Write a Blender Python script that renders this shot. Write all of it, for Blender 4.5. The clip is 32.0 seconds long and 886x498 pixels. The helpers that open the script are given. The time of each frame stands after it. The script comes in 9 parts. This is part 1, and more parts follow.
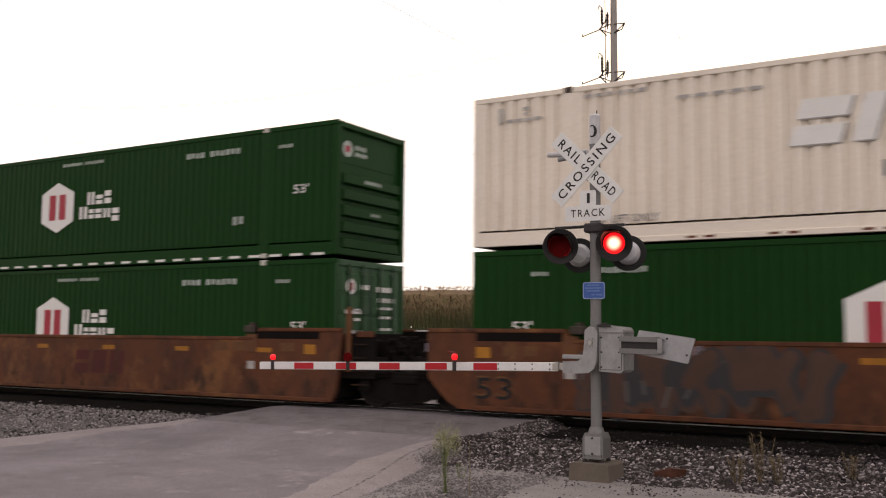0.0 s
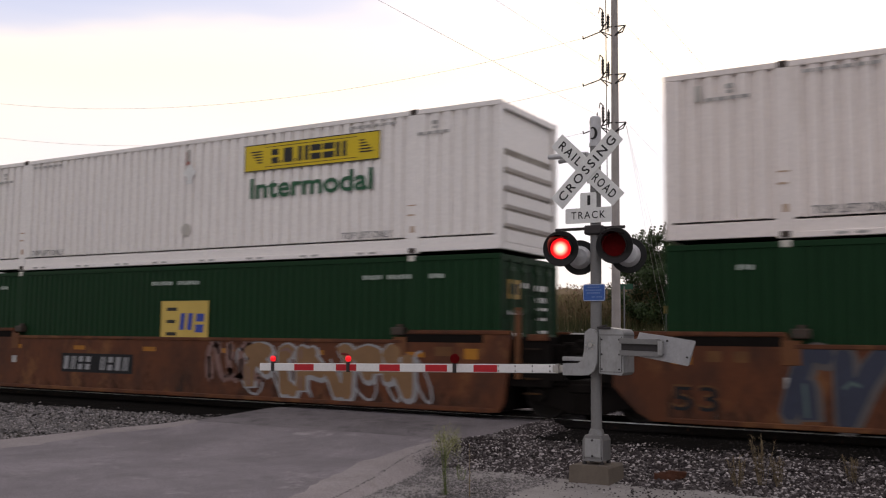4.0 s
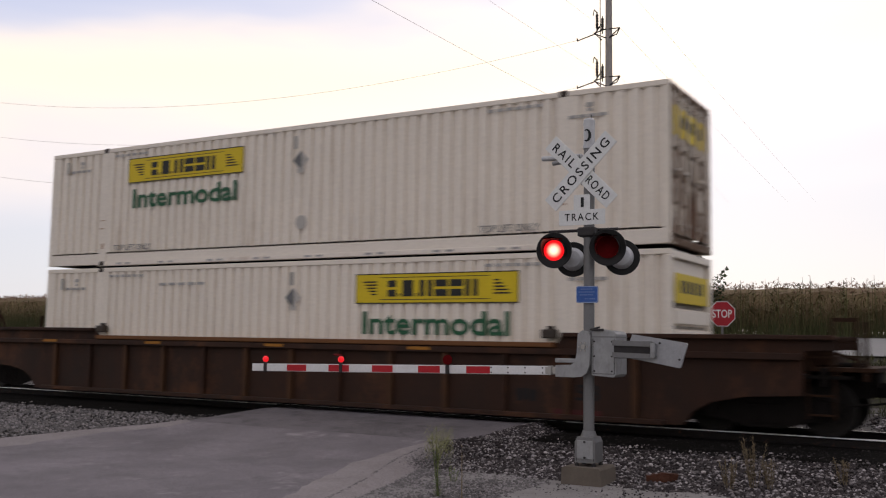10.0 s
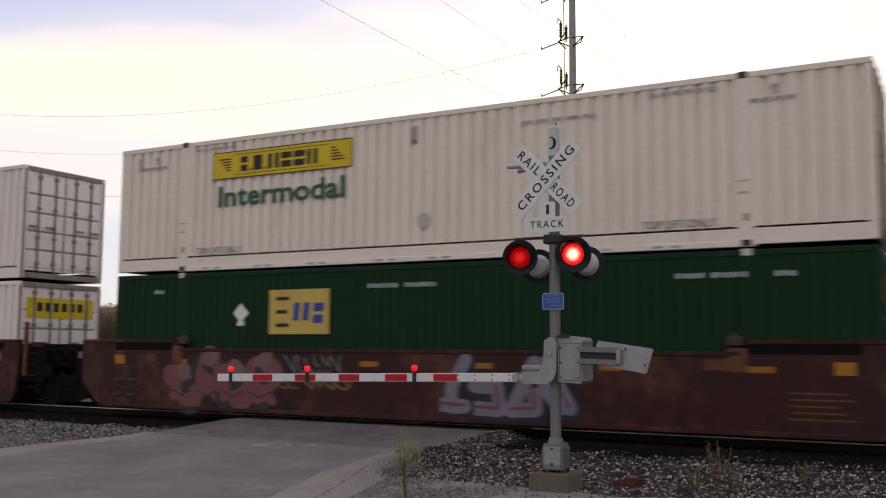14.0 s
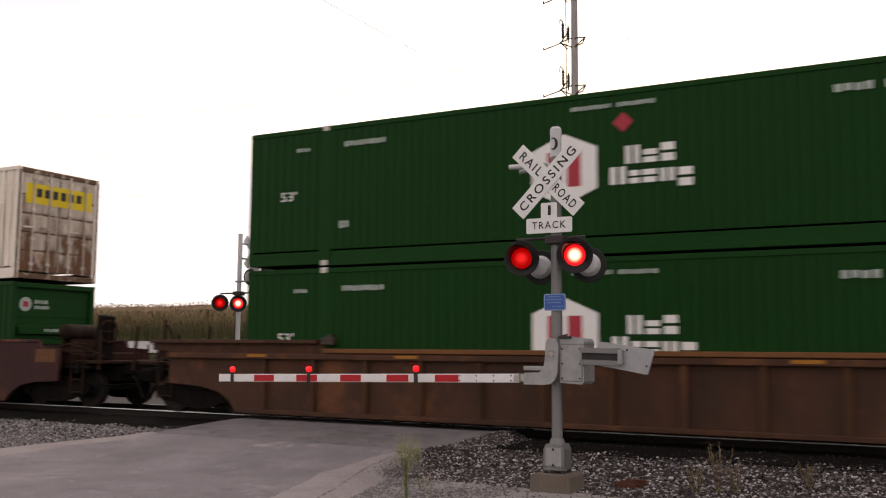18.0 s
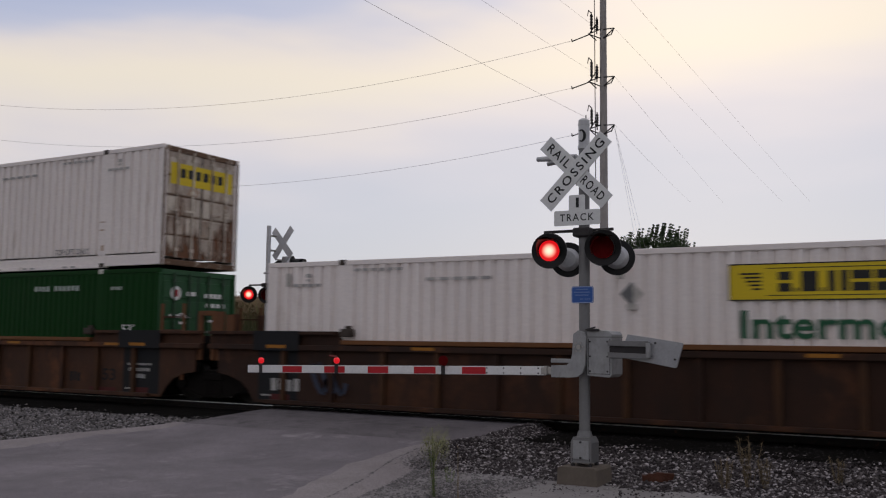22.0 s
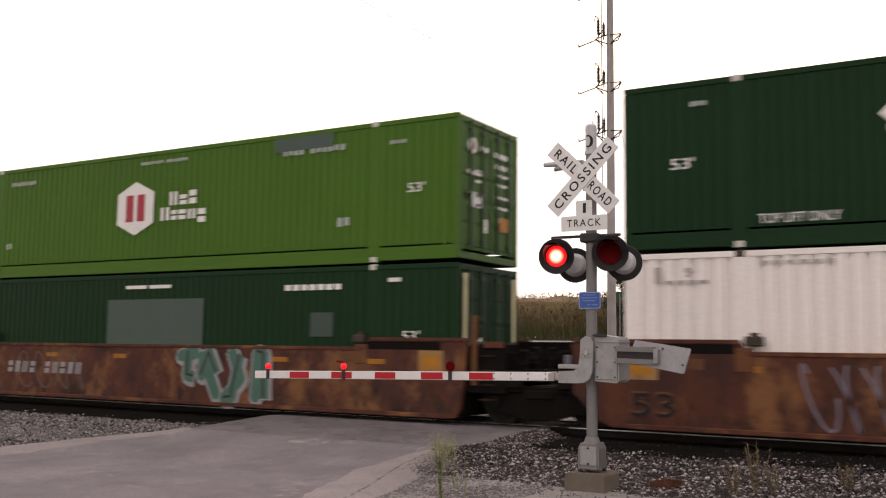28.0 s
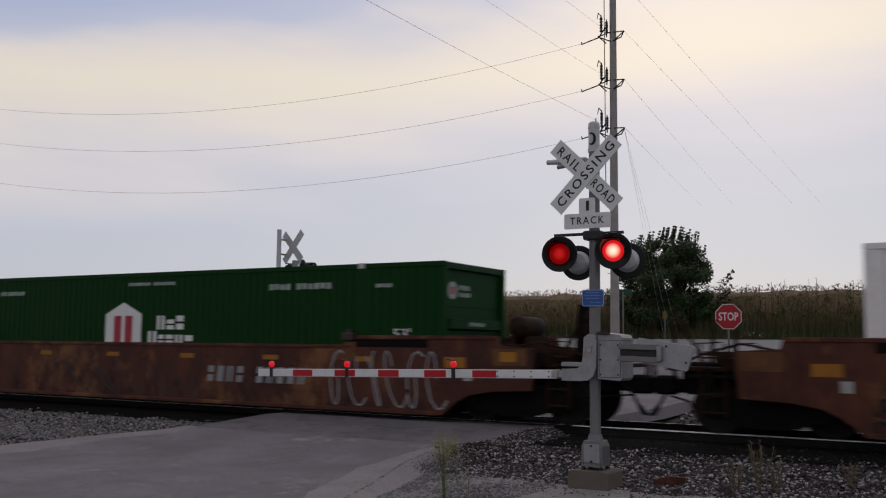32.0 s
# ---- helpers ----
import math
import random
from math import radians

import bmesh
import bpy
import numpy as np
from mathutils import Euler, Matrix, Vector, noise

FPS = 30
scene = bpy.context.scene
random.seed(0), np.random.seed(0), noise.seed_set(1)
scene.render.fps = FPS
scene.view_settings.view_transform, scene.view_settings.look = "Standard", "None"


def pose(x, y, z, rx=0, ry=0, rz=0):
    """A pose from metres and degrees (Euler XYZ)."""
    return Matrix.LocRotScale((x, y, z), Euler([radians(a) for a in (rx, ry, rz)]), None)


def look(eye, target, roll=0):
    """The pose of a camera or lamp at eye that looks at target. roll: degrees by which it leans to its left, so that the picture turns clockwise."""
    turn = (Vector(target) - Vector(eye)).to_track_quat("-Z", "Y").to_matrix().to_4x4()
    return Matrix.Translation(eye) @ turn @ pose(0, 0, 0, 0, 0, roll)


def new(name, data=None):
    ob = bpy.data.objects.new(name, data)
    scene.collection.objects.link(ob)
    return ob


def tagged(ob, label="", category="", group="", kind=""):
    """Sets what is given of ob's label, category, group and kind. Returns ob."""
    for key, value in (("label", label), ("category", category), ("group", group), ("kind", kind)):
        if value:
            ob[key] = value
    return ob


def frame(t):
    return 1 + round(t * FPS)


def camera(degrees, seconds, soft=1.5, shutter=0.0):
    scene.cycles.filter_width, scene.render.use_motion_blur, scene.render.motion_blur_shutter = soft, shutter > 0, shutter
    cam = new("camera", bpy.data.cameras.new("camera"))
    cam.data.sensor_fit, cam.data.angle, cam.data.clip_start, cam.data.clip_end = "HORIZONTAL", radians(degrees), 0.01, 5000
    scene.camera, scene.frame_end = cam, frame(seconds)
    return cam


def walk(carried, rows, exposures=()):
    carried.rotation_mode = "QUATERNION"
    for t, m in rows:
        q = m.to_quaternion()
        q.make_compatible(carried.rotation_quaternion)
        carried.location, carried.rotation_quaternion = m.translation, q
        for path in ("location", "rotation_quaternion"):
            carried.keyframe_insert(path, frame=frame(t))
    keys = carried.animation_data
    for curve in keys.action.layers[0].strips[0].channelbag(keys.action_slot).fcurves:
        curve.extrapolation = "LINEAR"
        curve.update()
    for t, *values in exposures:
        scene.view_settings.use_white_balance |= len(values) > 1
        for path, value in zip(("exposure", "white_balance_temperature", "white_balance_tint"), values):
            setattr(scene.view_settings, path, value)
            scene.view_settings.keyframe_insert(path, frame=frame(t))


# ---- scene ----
# ---- camera and its way ----
LENS = 49.6
CZ = 1.439
YAW_PITCH_ROLL = [
    (0.0, 30.75, 5.25, -0.52), (0.5, 30.76, 5.30, -0.45), (1.0, 30.71, 5.40, -0.47), (1.5, 30.65, 5.32, -0.60),
    (2.0, 30.55, 5.37, -0.60), (2.5, 30.44, 5.46, -0.52), (3.0, 30.90, 5.38, -0.61), (3.5, 30.77, 5.39, -0.60),
    (5.5, 30.82, 5.26, -0.73), (6.0, 30.53, 5.39, -0.57), (6.5, 30.70, 5.35, -0.62), (7.0, 30.85, 5.42, -0.67),
    (7.5, 30.81, 5.50, -0.75), (8.0, 30.85, 5.53, -0.96), (8.5, 30.86, 5.55, -1.07), (9.0, 30.76, 5.52, -1.09),
    (9.5, 30.58, 5.44, -1.11), (10.0, 30.34, 5.43, -0.90), (10.5, 29.96, 5.46, -0.76), (11.0, 29.55, 5.54, -0.73),
    (11.5, 29.20, 5.59, -0.70), (12.0, 28.98, 5.71, -0.56), (12.5, 28.74, 5.79, -0.42), (13.0, 28.58, 5.88, -0.32),
    (13.5, 28.42, 5.91, -0.30), (15.5, 28.33, 5.97, -0.33), (16.0, 28.42, 6.05, -0.33), (16.5, 28.38, 6.07, -0.35),
    (17.0, 28.35, 6.05, -0.38), (17.5, 28.33, 6.04, -0.36), (18.0, 28.46, 5.96, -0.41), (18.5, 28.71, 5.90, -0.46),
    (19.0, 29.13, 5.79, -0.57), (19.5, 29.49, 5.73, -0.63), (20.0, 29.70, 5.71, -0.73), (20.5, 29.70, 5.67, -0.72),
    (21.0, 29.74, 5.59, -0.64), (21.5, 29.94, 5.52, -0.63), (22.0, 30.08, 5.48, -0.67), (22.5, 30.43, 5.36, -0.70),
    (23.0, 30.65, 5.37, -0.68), (23.5, 30.66, 5.33, -0.73), (24.0, 30.60, 5.32, -0.66), (24.5, 30.55, 5.34, -0.64),
    (25.0, 30.50, 5.37, -0.63), (25.5, 30.54, 5.48, -0.57), (27.5, 30.52, 5.82, -0.65), (28.0, 30.50, 5.81, -0.68),
    (28.5, 30.44, 5.79, -0.62), (29.0, 30.45, 5.76, -0.70), (29.5, 30.56, 5.74, -0.81), (30.0, 30.71, 5.74, -0.84),
    (30.5, 30.81, 5.69, -0.84), (31.0, 30.91, 5.65, -0.82), (31.5, 30.90, 5.66, -0.72), (32.0, 30.69, 5.68, -0.61),
]
# stops by which the clip's camera opens and closes its iris
STOPS = [(0.0, 0.52), (1.2, 0.42), (2.0, -0.25), (3.0, -0.05), (6.0, 0.12), (7.0, 0.05), (8.0, -0.28), (9.0, -0.35), (10.0, -0.05), (11.0, -0.32), (12.0, -0.1), (13.0, -0.1), (16.0, 0.22), (17.0, -0.26), (17.6, -0.32), (18.0, 0.5), (18.4, 0.95), (19.0, 0.9),
         (19.5, 0.5), (20.5, 0.3), (22.0, -0.52), (23.0, -0.6), (24.0, -0.55), (25.0, -0.48), (27.2, 0.95), (27.6, 0.98), (27.8, 0.7), (28.0, 0.67), (29.0, 0.42), (29.6, 0.42), (30.0, -0.02), (30.5, -0.38), (31.0, -0.5), (32.0, -0.62)]
cam = camera(LENS, 32.0, soft=1.15, shutter=0.36)
walk(cam, [(t, pose(0, 0, CZ, 90 + p, r, y)) for t, y, p, r in YAW_PITCH_ROLL], exposures=[(t, s, 7150 + 1250 * max(s, 0) + 300 * min(1.0, 5 * max(s, 0)) + 700 * min(s, 0), 16.4 + 6 * max(s, 0) + 3 * min(s, 0)) for t, s in STOPS])

# ---- world and sun: a bright overcast evening ----
SUN_AZ, SUN_EL = 345.0, 28.0       # compass degrees clockwise from +y, degrees above the horizon
world = bpy.data.worlds.new("sky")
scene.world = world
world.use_nodes = True
wn, wl = world.node_tree.nodes, world.node_tree.links
wn.clear()
sky = wn.new("ShaderNodeTexSky")
sky.sky_type, sky.sun_disc = "NISHITA", False
sky.sun_elevation, sky.sun_rotation = radians(SUN_EL), radians(SUN_AZ)
coord = wn.new("ShaderNodeTexCoord")
stretch = wn.new("ShaderNodeMapping")
stretch.inputs["Scale"].default_value = (1.3, 1.3, 5.5)
wl.new(coord.outputs["Generated"], stretch.inputs[0])
cloud = wn.new("ShaderNodeTexNoise")
cloud.inputs["Scale"].default_value, cloud.inputs["Detail"].default_value = 1.6, 4.0
cloud.inputs["Roughness"].default_value = 0.45
wl.new(stretch.outputs[0], cloud.inputs["Vector"])
lift = wn.new("ShaderNodeMath")
lift.operation = "MULTIPLY_ADD"
lift.inputs[1].default_value, lift.inputs[2].default_value = 0.22, -0.11
wl.new(cloud.outputs["Fac"], lift.inputs[0])
height = wn.new("ShaderNodeMath")
height.operation = "ADD"
tilt = wn.new("ShaderNodeVectorMath")            # the cloud bank rises towards the east
tilt.operation = "DOT_PRODUCT"
tilt.inputs[1].default_value = (-0.104, -0.06, 1.0)
wl.new(coord.outputs["Generated"], tilt.inputs[0])
wl.new(tilt.outputs["Value"], height.inputs[0])
wl.new(lift.outputs[0], height.inputs[1])
deck = wn.new("ShaderNodeValToRGB")
deck.color_ramp.interpolation = "B_SPLINE"
STEPS = [(0.0, (0.555, 0.62, 0.735)), (0.13, (0.585, 0.65, 0.768)), (0.175, (0.68, 0.705, 0.80)), (0.22, (0.88, 0.83, 0.82)), (0.27, (1.02, 0.955, 0.74)),
         (0.315, (0.97, 0.89, 0.80)), (0.35, (0.54, 0.62, 0.82)), (0.42, (0.43, 0.52, 0.76)), (0.6, (0.68, 0.70, 0.77)), (1.0, (0.72, 0.74, 0.80))]
while len(deck.color_ramp.elements) < len(STEPS):
    deck.color_ramp.elements.new(0.5)
for e, (p, c) in zip(deck.color_ramp.elements, STEPS):
    e.position, e.color = p, (*c, 1)
wl.new(height.outputs[0], deck.inputs[0])
bg_sky, bg_cloud, blend, wout = (wn.new(k) for k in ("ShaderNodeBackground", "ShaderNodeBackground", "ShaderNodeAddShader", "ShaderNodeOutputWorld"))
bg_sky.inputs["Strength"].default_value = 0.02
bg_cloud.inputs["Strength"].default_value = 1.1
wl.new(sky.outputs[0], bg_sky.inputs["Color"])
toward = wn.new("ShaderNodeVectorMath")          # the clouds are brightest towards the hidden sun
toward.operation = "DOT_PRODUCT"
toward.inputs[1].default_value = (math.sin(radians(SUN_AZ)), math.cos(radians(SUN_AZ)), 0.25)
wl.new(coord.outputs["Generated"], toward.inputs[0])
fall = wn.new("ShaderNodeMapRange")
fall.inputs[1].default_value, fall.inputs[2].default_value = -1.0, 0.85
fall.inputs[3].default_value, fall.inputs[4].default_value = 0.86, 0.95
wl.new(toward.outputs["Value"], fall.inputs[0])
lit_deck = wn.new("ShaderNodeVectorMath")
lit_deck.operation = "SCALE"
wl.new(deck.outputs[0], lit_deck.inputs[0])
wl.new(fall.outputs[0], lit_deck.inputs["Scale"])
wl.new(lit_deck.outputs[0], bg_cloud.inputs["Color"])
wl.new(bg_sky.outputs[0], blend.inputs[0])
wl.new(bg_cloud.outputs[0], blend.inputs[1])
wl.new(blend.outputs[0], wout.inputs["Surface"])
sun = new("sun", bpy.data.lights.new("sun", "SUN"))
sun.data.energy, sun.data.angle, sun.data.color = 0.35, radians(30), (1.0, 0.95, 0.88)
sun.matrix_world = look((60 * math.sin(radians(SUN_AZ)), 60 * math.cos(radians(SUN_AZ)), 60 * math.tan(radians(SUN_EL))), (0, 0, 0))


# ---- materials ----
def material(name, color, rough=0.7, metal=0.0, vary=0.25, scale=2.0, fine=40.0, bump=0.15, dirt=None, dirt_amount=0.4, streak=0.0, spec=0.3, island=False, rare=1.0, patch_color=None, patch_amount=0.5, grit=0.0):
    """A weathered surface: broad and fine variation, relief and, if wanted, a second colour of dirt that lies in blotches or runs."""
    m = bpy.data.materials.new(name)
    m.use_nodes = True
    n, l = m.node_tree.nodes, m.node_tree.links
    bsdf = n["Principled BSDF"]
    tc, info = n.new("ShaderNodeTexCoord"), n.new("ShaderNodeObjectInfo")
    off = n.new("ShaderNodeMath")
    off.operation = "MULTIPLY"
    off.inputs[1].default_value = 37.0
    l.new(info.outputs["Random"], off.inputs[0])

    def noise4(sc, vec, detail=4.0, rough_=0.6):
        t = n.new("ShaderNodeTexNoise")
        t.noise_dimensions = "4D"
        t.inputs["Scale"].default_value, t.inputs["Detail"].default_value, t.inputs["Roughness"].default_value = sc, detail, rough_
        l.new(vec, t.inputs["Vector"])
        l.new(off.outputs[0], t.inputs["W"])
        return t.outputs["Fac"]

    def mix(fac, a, b):
        x = n.new("ShaderNodeMix")
        x.data_type = "RGBA"
        l.new(fac, x.inputs[0])
        for sock, val in ((x.inputs[6], a), (x.inputs[7], b)):
            if hasattr(val, "type"):
                l.new(val, sock)
            else:
                sock.default_value = (*val, 1)
        return x.outputs[2]

    def ramp(fac, lo, hi):
        r = n.new("ShaderNodeMapRange")
        r.inputs[1].default_value, r.inputs[2].default_value = lo, hi
        l.new(fac, r.inputs[0])
        return r.outputs[0]

    obj = tc.outputs["Object"]
    broad, grain = noise4(scale, obj), noise4(fine, obj, 3.0)
    dark = tuple(c * (1 - vary) for c in color)
    light = tuple(min(1.0, c * (1 + vary * 0.5)) for c in color)
    col = mix(ramp(broad, 0.3, 0.7), dark, light)
    if island:
        geo = n.new("ShaderNodeNewGeometry")
        pw = n.new("ShaderNodeMath")
        pw.operation = "POWER"
        pw.inputs[1].default_value = rare
        l.new(geo.outputs["Random Per Island"], pw.inputs[0])
        col = mix(pw.outputs[0], col, island)
    col = mix(ramp(grain, 0.2 + 0.22 * grit, 1.6 - 0.85 * grit), col, tuple(c * (0.55 - 0.2 * grit) for c in color))
    if dirt:
        mp = n.new("ShaderNodeMapping")
        mp.inputs["Scale"].default_value = (1, 1, 1 - 0.93 * streak)
        l.new(obj, mp.inputs[0])
        d = noise4(scale * 2.6, mp.outputs[0], 6.0, 0.7)
        col = mix(ramp(d, 0.72 - 0.3 * dirt_amount, 1.0 - 0.25 * dirt_amount), col, dirt)
    if patch_color:
        mp = n.new("ShaderNodeMapping")
        mp.inputs["Location"].default_value, mp.inputs["Scale"].default_value = (7.3, 1.1, 4.7), (1, 1, 0.7)
        l.new(obj, mp.inputs[0])
        d = noise4(scale * 1.3, mp.outputs[0], 8.0, 0.72)
        col = mix(ramp(d, 0.66 - 0.2 * patch_amount, 0.74 - 0.15 * patch_amount), col, patch_color)
    l.new(col, bsdf.inputs["Base Color"])
    rr = n.new("ShaderNodeMapRange")
    rr.inputs[3].default_value, rr.inputs[4].default_value = max(0.05, rough - 0.12), min(1.0, rough + 0.12)
    l.new(broad, rr.inputs[0])
    l.new(rr.outputs[0], bsdf.inputs["Roughness"])
    bsdf.inputs["Metallic"].default_value = metal
    bsdf.inputs["Specular IOR Level"].default_value = spec
    if bump:
        b = n.new("ShaderNodeBump")
        b.inputs["Strength"].default_value, b.inputs["Distance"].default_value = bump, 0.02
        l.new(grain, b.inputs["Height"])
        l.new(b.outputs[0], bsdf.inputs["Normal"])
    return m


def glow(name, core, rim, strength, radius):
    """A lit signal lens: pale in the middle, deep red at the rim."""
    m = bpy.data.materials.new(name)
    m.use_nodes = True
    n, l = m.node_tree.nodes, m.node_tree.links
    bsdf = n["Principled BSDF"]
    tc, ln, mr, mx = (n.new(k) for k in ("ShaderNodeTexCoord", "ShaderNodeVectorMath", "ShaderNodeMapRange", "ShaderNodeMix"))
    ln.operation, mx.data_type = "LENGTH", "RGBA"
    l.new(tc.outputs["Object"], ln.inputs[0])
    l.new(ln.outputs["Value"], mr.inputs[0])
    mr.inputs[1].default_value, mr.inputs[2].default_value = radius * 0.12, radius * 0.80
    mr.interpolation_type = "SMOOTHSTEP"
    l.new(mr.outputs[0], mx.inputs[0])
    mx.inputs[6].default_value, mx.inputs[7].default_value = (*core, 1), (*rim, 1)
    l.new(mx.outputs[2], bsdf.inputs["Emission Color"])
    bsdf.inputs["Emission Strength"].default_value = strength
    bsdf.inputs["Base Color"].default_value = (0.2, 0.01, 0.01, 1)
    bsdf.inputs["Roughness"].default_value = 0.3
    return m


def tinted(name, color):
    """Clear red glass that dims what shines through it."""
    m = bpy.data.materials.new(name)
    m.use_nodes = True
    n, l = m.node_tree.nodes, m.node_tree.links
    n.remove(n["Principled BSDF"])
    clear, gloss, both = n.new("ShaderNodeBsdfTransparent"), n.new("ShaderNodeBsdfGlossy"), n.new("ShaderNodeMixShader")
    clear.inputs["Color"].default_value = (*color, 1)
    gloss.inputs["Color"].default_value, gloss.inputs["Roughness"].default_value = (0.8, 0.8, 0.8, 1), 0.3
    both.inputs[0].default_value = 0.005
    l.new(clear.outputs[0], both.inputs[1])
    l.new(gloss.outputs[0], both.inputs[2])
    l.new(both.outputs[0], n["Material Output"].inputs["Surface"])
    return m


def stain(name, color, low, high, reach, stretch=0.22):
    """Rust that has run: patches of paint gone brown with clear gaps between, thickest near the bottom edge of what it lies on."""
    m = bpy.data.materials.new(name)
    m.use_nodes = True
    n, l = m.node_tree.nodes, m.node_tree.links
    bsdf, out = n["Principled BSDF"], n["Material Output"]
    tc, info, off, mp, t1, t2, sep, up, add, mr, clear, mix, mul = (n.new("ShaderNode" + k) for k in ("TexCoord", "ObjectInfo", "Math", "Mapping", "TexNoise", "TexNoise", "SeparateXYZ", "MapRange", "Math", "MapRange", "BsdfTransparent", "MixShader", "Mix"))
    off.operation, add.operation, mul.data_type = "MULTIPLY", "ADD", "RGBA"
    off.inputs[1].default_value = 53.0
    l.new(info.outputs["Random"], off.inputs[0])
    mp.inputs["Scale"].default_value = (1, 1, stretch)
    l.new(tc.outputs["Object"], mp.inputs[0])
    for t, sc, vec in ((t1, 3.2, mp.outputs[0]), (t2, 16.0, tc.outputs["Object"])):
        t.noise_dimensions = "4D"
        t.inputs["Scale"].default_value, t.inputs["Detail"].default_value, t.inputs["Roughness"].default_value = sc, 5.0, 0.65
        l.new(vec, t.inputs["Vector"])
        l.new(off.outputs[0], t.inputs["W"])
    l.new(tc.outputs["Object"], sep.inputs[0])
    up.inputs[1].default_value, up.inputs[2].default_value, up.inputs[3].default_value, up.inputs[4].default_value = 0.0, reach, 0.16, -0.12
    l.new(sep.outputs["Z"], up.inputs[0])
    l.new(t1.outputs["Fac"], add.inputs[0])
    l.new(up.outputs[0], add.inputs[1])
    mr.inputs[1].default_value, mr.inputs[2].default_value, mr.inputs[4].default_value = low, high, 0.95
    l.new(add.outputs[0], mr.inputs[0])
    l.new(t2.outputs["Fac"], mul.inputs[0])
    mul.inputs[6].default_value, mul.inputs[7].default_value = (*[c * 0.45 for c in color], 1), (*[c * 1.5 for c in color], 1)
    l.new(mul.outputs[2], bsdf.inputs["Base Color"])
    bsdf.inputs["Roughness"].default_value = 0.85
    l.new(mr.outputs[0], mix.inputs[0])
    l.new(clear.outputs[0], mix.inputs[1])
    l.new(bsdf.outputs[0], mix.inputs[2])
    l.new(mix.outputs[0], out.inputs["Surface"])
    return m


